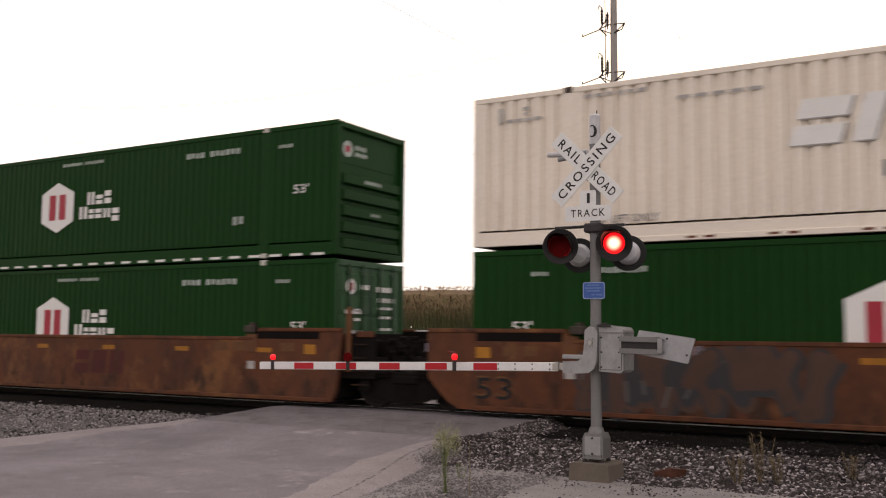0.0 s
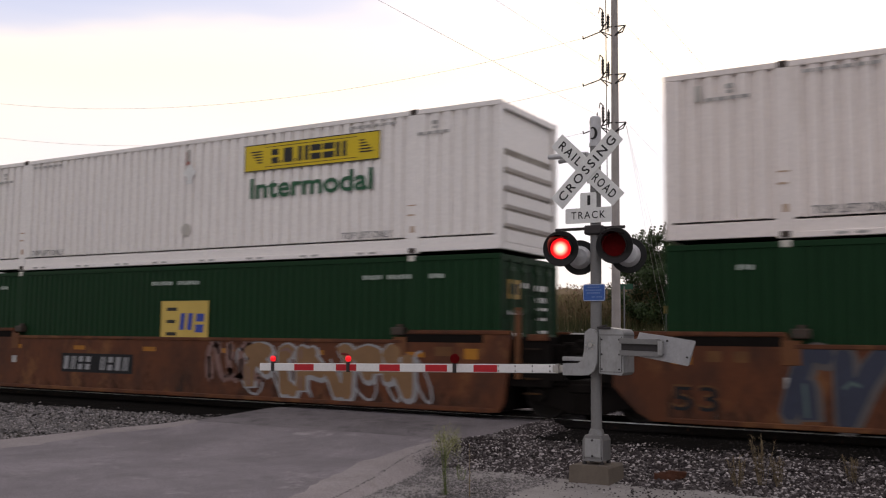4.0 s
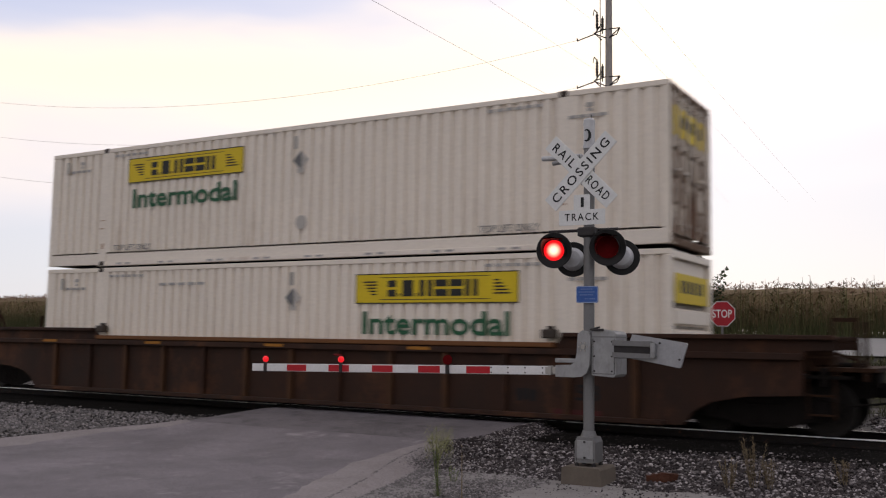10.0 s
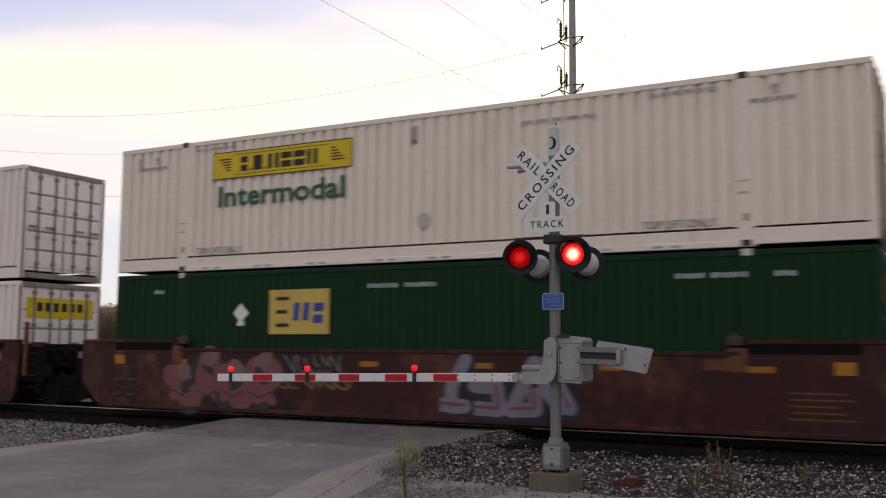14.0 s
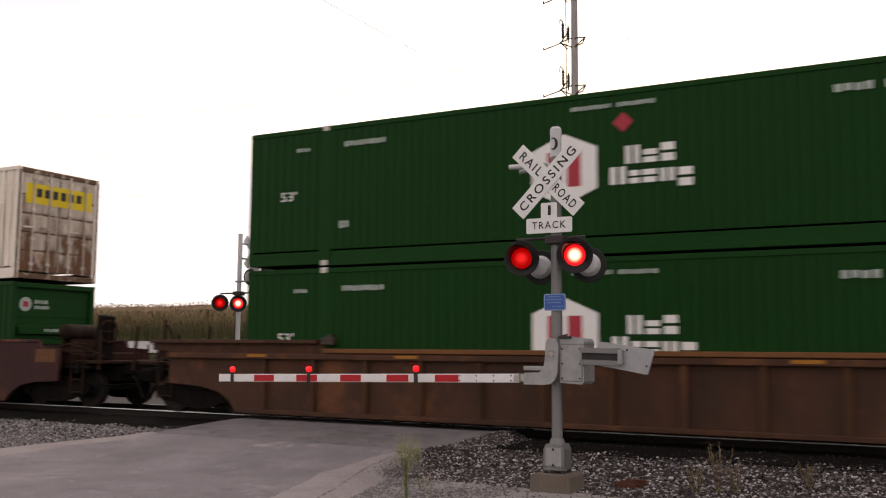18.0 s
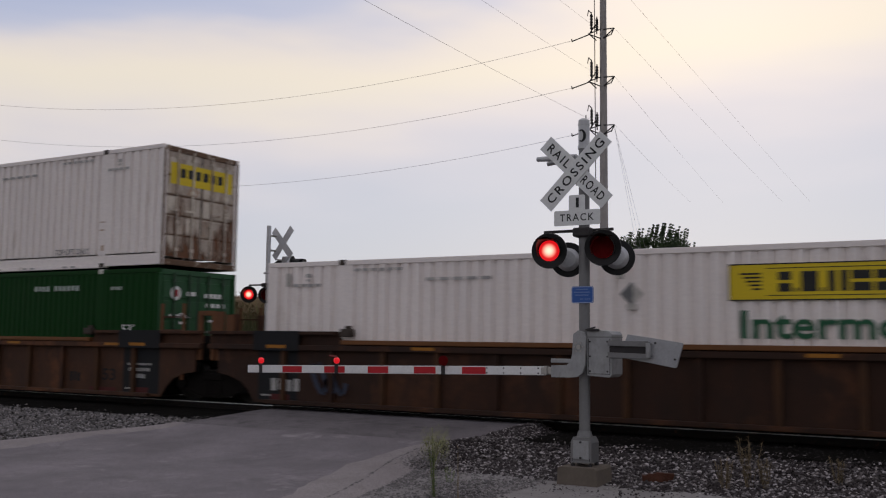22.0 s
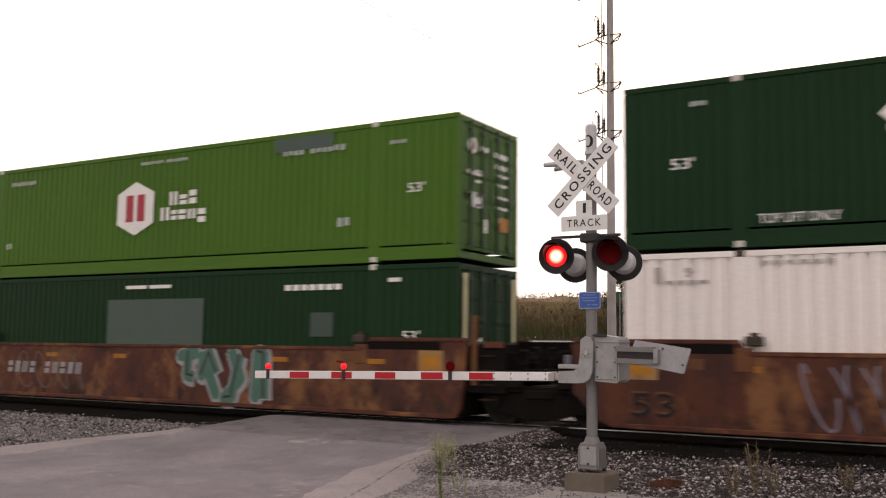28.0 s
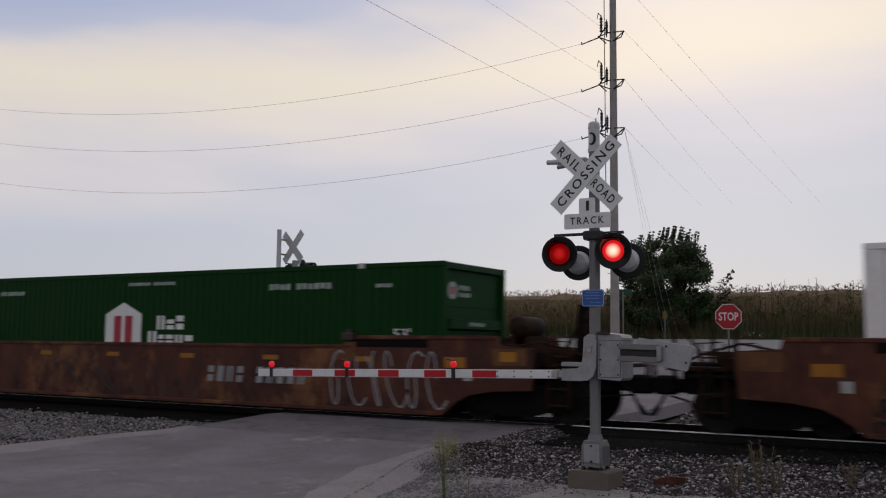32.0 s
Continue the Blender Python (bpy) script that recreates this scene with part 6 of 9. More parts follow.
def hub_ribs(c):
    """The name on the sides, and on the ribbed end an emblem with a line of text and small marks on the ribs."""
    hub_marks(c)
    x = LENGTH - 0.087
    e = part("emblem", Geo().tube((x - 0.004, -0.83, 2.34), (x, -0.83, 2.34), 0.18, n=20), M["stencil_dim"], c, "round pale emblem")
    part("emblem_mark", Geo().box(x, x + 0.003, -0.91, -0.75, 2.27, 2.41, 0.0), M["paint_red"], e)
    g = Geo()
    turned = Geo()
    letters(turned, -0.56, -0.14, 2.36, 2.46, 0.0, 4)
    letters(turned, -0.56, -0.10, 2.22, 2.31, 0.0, 5)
    g.add([(x, a, b) for a, _, b in turned.v], turned.f)
    turned = Geo()
    letters(turned, -0.30, 0.35, 1.64, 1.72, 0.0, 7)
    letters(turned, -0.05, 0.30, 0.95, 1.02, 0.0, 4)
    g.add([(LENGTH + 0.003, a, b) for a, _, b in turned.v], turned.f)
    stuff_part("stencil_mark", g, M["stencil_dim"], c)


def hub_dashed(c):
    hub_ribs(c)
    g = Geo()
    for k in range(27):
        g.card(0.3 + 0.585 * k, 0.62 + 0.585 * k, 0.03, 0.085, -HALF - 0.003)
    stuff_part("reflector", g, M["paint_white"], c, "row of white reflective dashes")


def hub_red(c):
    hub(c)
    part("hazard_mark", Geo().add([(8.12, FACE - 0.002, 2.30), (8.30, FACE - 0.002, 2.12), (8.48, FACE - 0.002, 2.30), (8.30, FACE - 0.002, 2.48)], [(0, 1, 2, 3)]), M["paint_red"], c, "small red diamond mark")


def emp(u0, z0, w, h, plac=None, faded=False):
    def put(c):
        emp_marks(c, u0, z0, w, h, faded)
        if plac:
            placard(c, plac, 2.0)
        y = FACE - 0.001
        g = Geo()
        for x0, wd in ((6.9, 0.7), (7.75, 0.7), (13.0, 0.5), (13.6, 0.6), (1.2, 0.3), (14.6, 0.35)):
            letters(g, x0, x0 + wd, 2.45, 2.54, y, round(wd / 0.1))
        stuff_part("stencil_mark", g, M["stencil_dim"], c)
        write("53'", c, M["paint_white"], 0.85, y, 1.38 if faded else 0.95, 0.40, 0.20, 0.008)
        write("53'", c, M["paint_white"], 14.9, y, 1.38 if faded else 0.95, 0.40, 0.20, 0.008)
        end_stencils(c, False)
        x = LENGTH + 0.002
        e = part("end_panel", Geo().box(x - 0.003, x, -0.98, -0.45, 2.05, 2.42), M["gold"], c, "small gold square on the doors")
        g = Geo()
        for k in range(3):
            g.add([(x + 0.003, -0.92 + 0.15 * k, 2.14), (x + 0.003, -0.82 + 0.15 * k, 2.14), (x + 0.003, -0.82 + 0.15 * k, 2.34), (x + 0.003, -0.92 + 0.15 * k, 2.34)], [(0, 1, 2, 3)])
        stuff_part("name_mark", g, M["ink"], e)
    return put


def k_upper(c):
    hub(c)
    patch(c, 11.5, 13.1, 2.50, 2.80, "grey_patch")
    part("door_notice", Geo().box(LENGTH + 0.012, LENGTH + 0.016, 0.42, 0.86, 0.72, 1.02), M["amber"], c, "orange notice on the doors")


def k_lower(c):
    patch(c, 6.4, 9.55, 1.2, 2.3, "grey_patch")
    patch(c, 12.6, 13.2, 1.45, 1.95, "dark_patch")
    y = FACE - 0.001
    g = Geo()
    for k in range(7):
        g.card(11.9 + 0.22 * k, 12.07 + 0.22 * k, 2.42, 2.54, y)
    for x0, wd in ((7.0, 0.7), (7.8, 0.7), (1.25, 0.3), (14.55, 0.3)):
        g.card(x0, x0 + wd, 2.55, 2.63, y)
    stuff_part("stencil_mark", g, M["paint_white"], c)
    write("53'", c, M["paint_white"], 0.85, y, 1.38, 0.40, 0.20, 0.008)
    write("53'", c, M["paint_white"], 14.9, y, 1.38, 0.40, 0.20, 0.008)
    x = LENGTH + 0.02
    part("placard_holder", Geo().add([(x, -0.62, 1.25), (x, -0.40, 1.03), (x, -0.18, 1.25), (x, -0.40, 1.47)], [(0, 1, 2, 3)]), M["sign_white"], c, "white diamond placard on the doors")
    part("door_strip", Geo().box(LENGTH + 0.03, LENGTH + 0.036, -1.12, -0.98, 0.2, 2.7), M["strap"], c)
    part("door_strip", Geo().box(LENGTH + 0.03, LENGTH + 0.036, 0.98, 1.12, 0.2, 2.7), M["strap"], c)


def l_upper(c):
    emp(6.1, 0.78, 1.70, 1.50, 4.35, True)(c)
    patch(c, 9.35, 10.95, 2.38, 2.72, "grey_patch")
    patch(c, 4.5, 5.9, 2.40, 2.70, "dark_patch")
    patch(c, 14.3, 14.95, 1.85, 2.30, "grey_patch")
    y = FACE - 0.001
    for u0 in (2.3, 12.4):
        write("TOP LIFT ONLY", c, M["paint_white"], u0, y, 0.38, 1.25, 0.16, 0.006)
    part("placard_holder", Geo().tube((4.35, y, 2.0), (4.35, y - 0.004, 2.0), 0.02, n=4), M["ink_grey"], c)


def g_upper(c):
    """Rust that has run down one lifting post and the bay behind it."""
    jb(2.80, "old", 10, end="wide", plac=8.1)(c)
    y = FACE + 0.001
    part("rust_run", Geo().card(LENGTH - 2.10, LENGTH - 1.86, 0.3, HIGH - 0.1, y), M["run_brown"], c, "brown rust run down a lifting post")
    part("rust_run", Geo().card(LENGTH - 1.82, LENGTH - 1.2, 0.36, 1.9, y + 0.006), M["run_pale"], c, "faint brown stain")
    part("rust_run", Geo().card(LENGTH - 1.1, LENGTH - 0.5, 0.36, 1.95, y + 0.006), M["run_pale"], c, "faint brown stain")


X0 = {"P": -28.24, "Q": -8.84, "A": 14.83, "B": 34.14, "C": 53.56, "D": 77.06, "E": 100.57, "F": 120.12, "G": 139.5,
      "H": 163.15, "I": 182.75, "J": 202.15, "V": 226.6, "K": 249.4, "L": 268.88, "O": 288.27, "N": 311.9}

LOADS = [
    ("green", "P", 1, "ribs", hub_dashed), ("green", "P", 0, "doors", hub),
    ("swift", "Q", 1, "doors", swift_marks), ("green", "Q", 0, "ribs", hub_ribs),
    ("bright", "A", 1, "ribs", jb(9.70, "yellow", 1, plac=8.0)), ("emp", "A", 0, "doors", emp(7.25, 1.13, 1.5, 0.95)),
    ("white", "B", 1, "rusty", jb(9.70, "outline", 2, end="named")), ("emp", "B", 0, "doors", emp(4.42, 1.52, 1.45, 0.94, 3.7)),
    ("white", "C", 1, "doors", jb(2.75, "old", 3, end="wide")), ("bright", "C", 0, "ribs", jb(9.70, "yellow", 5, end="small", plac=7.9)),
    ("cream", "D", 1, "doors", jb(2.80, "yellow", 4, end="wide", plac=8.1)), ("cream", "D", 0, "ribs", jb(9.62, "yellow", 6, end="wide", plac=8.0)),
    ("white", "E", 1, "doors_clean", jb(2.80, "outline", 8)), ("white", "E", 0, "doors_clean", jb(2.80, "yellow", 7, end="wide", plac=8.2)),
    ("cream", "F", 1, "doors", jb(2.80, "yellow", 9, end="wide")), ("emp", "F", 0, "doors", emp(4.46, 1.55, 1.52, 0.92, 3.7)),
    ("cream", "G", 1, "doors", g_upper), ("green", "G", 0, "ribs", hub_ribs),
    ("green", "H", 1, "doors", hub_red), ("green", "H", 0, "ribs", hub_ribs),
    ("white", "I", 1, "doors", jb(2.80, "yellow", 11, end="wide", plac=8.1)), ("green", "I", 0, "doors", hub),
    ("white", "J", 0, "ribs", jb(9.80, "yellow", 12, end="small", plac=8.15)),
    ("olive", "K", 1, "doors", k_upper), ("emp", "K", 0, "doors", k_lower),
    ("emp", "L", 1, "doors", l_upper), ("bright", "L", 0, "ribs", jb(9.70, "yellow", 13, end="small", plac=8.0)),
    ("green", "O", 0, "ribs", hub_ribs),
    ("bright", "N", 0, "doors", jb(2.80, "yellow", 14)),
]
for style, key, level, end, marks in LOADS:
    container(style, X0[key], level, end, marks)


# well cars
REACH = {("coupled", True): (2.6, 2.6), ("coupled", False): (1.2, 1.2), ("shared", True): (1.5, 1.5), ("shared", False): (0.92, 0.27)}


def wall_end(kind, ribbed, right, low, bot, high):
    """The outline beyond a container's end, as distance and height from the bottom up, cut back in an arch over the truck."""
    if low:
        return [(0.3, bot), (0.85, 0.56), (1.2, 0.70), (1.6, 0.76), (2.2, 0.78), (2.25, high - 0.1)]
    if kind == "coupled":
        if ribbed:
            return [(0.2, bot), (0.38, 0.34), (0.66, 0.50), (1.2, 0.61), (2.1, 0.66), (2.1, 1.20), (2.15, 1.36), (2.6, 1.38), (2.6, high - 0.1)]
        return [(0.02, bot), (0.18, 0.24), (0.34, 0.36), (0.62, 0.50), (1.1, 0.58), (1.9, 0.62), (1.95, 1.38), (1.25, 1.42), (1.2, high - 0.03)]
    if ribbed:
        return [(0.23, bot), (0.42, 0.36), (0.62, 0.52), (0.95, 0.64), (1.28, 0.69), (1.28, 1.18), (1.5, 1.24), (1.5, high - 0.1)]
    return [(0.03, bot), (0.14, 0.30), (0.18, 0.6), (0.27, high - 0.12)] if right else [(0.22, bot), (0.45, 0.22), (0.72, 0.47), (0.9, 0.66), (0.92, high - 0.12)]


def side_wall(side, ends, low, ribbed):
    """A well car's side: raised over both ends, cut back over the trucks."""
    top, high, bot = (1.18, 1.21, 0.10) if low else (1.41, 1.59, 0.10)
    l, r = wall_end(ends[0], ribbed, False, low, bot, high), wall_end(ends[1], ribbed, True, low, bot, high)
    out = [(-d, z) for d, z in l[::-1]] + [(LENGTH + d, z) for d, z in r]
    out += [(LENGTH + r[-1][0] - 0.03, high), (LENGTH - 1.96, high), (LENGTH - 2.08, top), (2.08, top), (1.96, high), (-l[-1][0] + 0.03, high)]
    a, b = sorted((side * (HALF + 0.02), side * (HALF + 0.11)))
    if ribbed:
        a, b = sorted((side * (HALF + 0.02), side * (HALF + 0.05)))
    return Geo().prism(out, "y", a, b)


def truck():
    """Side frames, bolster and springs of a two-axle truck, centred at x = 0."""
    g = Geo()
    for s in (-1, 1):
        a, b = sorted((s * 0.98, s * 1.12))
        g.prism([(-1.15, 0.36), (-0.98, 0.25), (-0.72, 0.25), (-0.45, 0.17), (-0.3, 0.13), (0.3, 0.13), (0.45, 0.17), (0.72, 0.25), (0.98, 0.25), (1.15, 0.36), (1.12, 0.56), (0.8, 0.62), (0.5, 0.72), (-0.5, 0.72), (-0.8, 0.62), (-1.12, 0.56)], "y", a, b)
        for x in (-0.89, 0.89):
            g.tube((x, s * 0.95, 0.44), (x, s * 1.2, 0.44), 0.12, n=12)
        for x in (-0.2, -0.07, 0.07, 0.2):
            g.tube((x, s * 1.1, 0.2), (x, s * 1.1, 0.48), 0.055, n=8)
        g.box(-0.3, 0.3, min(s * 0.95, s * 1.16), max(s * 0.95, s * 1.16), 0.5, 0.66, 0.02)
    g.box(-0.22, 0.22, -1.0, 1.0, 0.48, 0.74, 0.02)
    return g


def wheelset():
    g = Geo().tube((0, -1.05, 0), (0, 1.05, 0), 0.08, n=12)
    for s in (-1, 1):
        d = (0, -s, 0)
        g.lathe((0, s * 0.82, 0), d, [(0.0, 0.0), (0.0, 0.14), (0.035, 0.18), (0.03, 0.34), (0.0, 0.375), (0.0, 0.44), (0.125, 0.445), (0.13, 0.47), (0.16, 0.465), (0.165, 0.37), (0.12, 0.33), (0.12, 0.15), (0.15, 0.12), (0.15, 0.0)], 32)
    return g


WHEELS = []


def ribbon(g, pts, width, y, step=0.00012):
    """A thick sprayed line through points (x, z), with round joints; each piece lies a hair in front of the last."""
    for (xa, za), (xb, zb) in zip(pts, pts[1:]):
        d = math.hypot(xb - xa, zb - za) or 1.0
        nx, nz = -(zb - za) / d * width / 2, (xb - xa) / d * width / 2
        g.add([(xa + nx, y, za + nz), (xa - nx, y, za - nz), (xb - nx, y, zb - nz), (xb + nx, y, zb + nz)], [(0, 1, 2, 3)])
        y -= step
        g.add([(xb + width / 2 * math.cos(math.pi * k / 4), y, zb + width / 2 * math.sin(math.pi * k / 4)) for k in range(8)], [tuple(range(8))])
        y -= step
    return y


def graffiti(car, u0, u1, z0, z1, fill, edge, count, seed, inner=None, sharp=False):
    """A row of thick sprayed figures with an outline and a shadow, none of them a letter."""
    rng = random.Random(seed)
    base = -HALF - 0.112
    w, h = (u1 - u0) / count, z1 - z0
    thick = min(0.42 * w, 0.26)
    a, b, c = Geo(), Geo(), Geo()
    ya, yb, yc = base, base - 0.004, base - 0.008
    for k in range(count):
        x0 = u0 + w * k
        corner = lambda i, j: (x0 + w * (0.16 + 0.68 * i / 2) + rng.uniform(-0.05, 0.05) * w, z0 + 0.15 + (h - 0.3) * j / 2 + rng.uniform(-0.05, 0.05) * h)
        cells = [(i, j) for i in range(3) for j in range(3)]
        path = [corner(i, j) for i, j in rng.sample(cells, 5)]
        if not sharp:
            path = [(p[0] + (q[0] - p[0]) * t, p[1] + (q[1] - p[1]) * t + 0.06 * h * math.sin(math.pi * t)) for p, q in zip(path, path[1:]) for t in (0.0, 0.5)] + [path[-1]]
        ya = ribbon(a, [(x + 0.03, z - 0.03) for x, z in path], thick * 1.55, ya)
        yb = ribbon(b, path, thick, yb)
        yc = ribbon(c, [(x - 0.02, z + 0.03) for x, z in path[:3]], thick * 0.22, yc)
    art = stuff_part("graffiti", a, GRAF[edge], car, "sprayed paint figures with a contrasting outline")
    stuff_part("graffiti_fill", b, GRAF[fill], art)
    stuff_part("graffiti_detail", c, GRAF[inner or edge], art)


def bubbles(car, u0, u1, z0, z1, fill, edge, seed):
    """Two rows of swelling rounded shapes with thin dark outlines."""
    rng = random.Random(seed)
    rims, discs, marks, y = Geo(), Geo(), Geo(), -HALF - 0.113
    oval = lambda g, x, z, a, b, yy: g.add([(x + a * math.cos(2 * math.pi * k / 22), yy, z + b * math.sin(2 * math.pi * k / 22)) for k in range(22)], [tuple(range(22))])
    for row in (1, 0):
        x = u0
        while x < u1:
            a = rng.uniform(0.17, 0.46)
            z = z0 + (z1 - z0) * (0.30 + 0.40 * row) + rng.uniform(-0.12, 0.12)
            b = max(0.12, min(rng.uniform(0.2, 0.46), z - z0, z1 - z))
            oval(rims, x + a, z, a + 0.035, b + 0.03, y)
            oval(discs, x + a, z, a, b, y - 0.0004)
            if rng.random() < 0.5:
                ribbon(marks, [(x + a * 0.5, z + b * 0.2), (x + a, z + b * 0.4), (x + a * 1.5, z + b * 0.15)], 0.035, y - 0.0006, 0.00002)
            y -= 0.0008
            x += a * rng.uniform(1.15, 1.7)
    art = stuff_part("graffiti", rims, GRAF[edge], car, "pale bubble shapes sprayed with dark outlines")
    stuff_part("graffiti_fill", discs, GRAF[fill], art)
    stuff_part("graffiti_detail", marks, GRAF[edge], art)


def rings(car, u0, u1, z0, z1, fill, edge, tint, count, seed):
    """Fat rounded sprayed figures with dark holes on a dark halo."""
    rng = random.Random(seed)
    halo, body, holes, tops, y = Geo(), Geo(), Geo(), Geo(), -HALF - 0.113

    def blob(g, x, z, a, b, tilt, yy, lump=0.1):
        ph, pts = rng.uniform(0, 6), []
        for k in range(28):
            t = 2 * math.pi * k / 28
            r = 1 + lump * math.sin(2 * t + ph) + 0.6 * lump * math.sin(3 * t + 2 * ph)
            p, q = a * r * math.cos(t), b * r * math.sin(t)
            pts.append((x + p * math.cos(tilt) - q * math.sin(tilt), yy, z + p * math.sin(tilt) + q * math.cos(tilt)))
        g.add(pts, [tuple(range(28))])
    w, h, mid = (u1 - u0) / count, z1 - z0, (z0 + z1) / 2
    for k in range(count):
        x = u0 + w * (k + 0.5)
        tilt, rise = (-0.5, 0.35, -0.2, 0.6)[k % 4], (-0.14, 0.12, -0.08, 0.05)[k % 4] * h
        fat, tall = (0.78, 0.6, 0.72, 0.62)[k % 4], (0.34, 0.38, 0.42, 0.44)[k % 4]
        blob(halo, x + 0.03, mid + rise - 0.04, w * fat * 1.1, h * tall * 1.1, tilt, y, 0.16)
        blob(body, x, mid + rise, w * fat, h * tall, tilt, y - 0.001, 0.18)
        ribbon(body, [(x - 0.5 * w, mid - 0.36 * h), (x - 0.1 * w, mid - 0.12 * h), (x + 0.42 * w, mid - 0.34 * h)], 0.2, y - 0.0012, 0.00002)
        blob(tops, x + 0.02, mid + rise + 0.27 * h, w * 0.36, h * 0.15, tilt, y - 0.0016)
        blob(holes, x + rng.uniform(-0.1, 0.15) * w, mid + rise + 0.02 * h, w * (0.24, 0.12, 0.3, 0.2)[k % 4], h * (0.12, 0.18, 0.1, 0.16)[k % 4], tilt + 0.5, y - 0.0022, 0.3)
        ribbon(holes, [(x - 0.45 * w, mid - 0.2 * h), (x - 0.1 * w, mid - 0.3 * h), (x + 0.3 * w, mid - 0.2 * h)], 0.035, y - 0.0022, 0.00002)
        y -= 0.003
    art = stuff_part("graffiti", halo, GRAF[edge], car, "fat rounded sprayed figures with dark holes")
    stuff_part("graffiti_fill", body, GRAF[fill], art)
    stuff_part("graffiti_shade", tops, GRAF[tint], art)
    stuff_part("graffiti_detail", holes, GRAF[edge], art)


def strokes(car, u0, u1, z0, z1, colour, count, seed, width=0.05):
    """Loose sprayed lines."""
    rng = random.Random(seed)
    g, y = Geo(), -HALF - 0.1135
    for k in range(count):
        x = u0 + (u1 - u0) * (k + 0.3) / count
        w, h, ph = (u1 - u0) / count * 0.8, (z1 - z0) / 2, rng.uniform(0, 6)
        pts = [(x + w * 0.5 * (1 + math.cos(ph + t * 0.55)) + 0.03 * t, (z0 + z1) / 2 + h * math.sin(ph * 0.5 + t * 0.55)) for t in range(11)]
        for (xa, za), (xb, zb) in zip(pts, pts[1:]):
            d = math.hypot(xb - xa, zb - za) or 1
            nx, nz = -(zb - za) / d * width / 2, (xb - xa) / d * width / 2
            g.add([(xa + nx, y, za + nz), (xa - nx, y, za - nz), (xb - nx, y, zb - nz), (xb + nx, y, zb + nz)], [(0, 1, 2, 3)])
    stuff_part("graffiti_line", g, GRAF[colour], car)


def bars(car, u0, u1, z0, z1, count, mat, board=None):
    """Plain slabs and split bars for a number or a name that stays unwritten, in two groups where it is long."""
    y = -HALF - 0.1125
    if board:
        part("number_board", Geo().card(u0 - 0.08, u1 + 0.08, z0 - 0.07, z1 + 0.07, y), M[board], car)
    w = (u1 - u0) / (count + (1 if count > 5 else 0))
    for k in range(count):
        x = u0 + w * (k + (1 if count > 5 and k > 3 else 0))
        stuff_part("number_mark", block(Geo(), x, z0, w * (0.62 if count > 5 else 0.8), z1 - z0, KINDS[(k * 5 + count) % 6], y - 0.003, 0.12), mat, car)


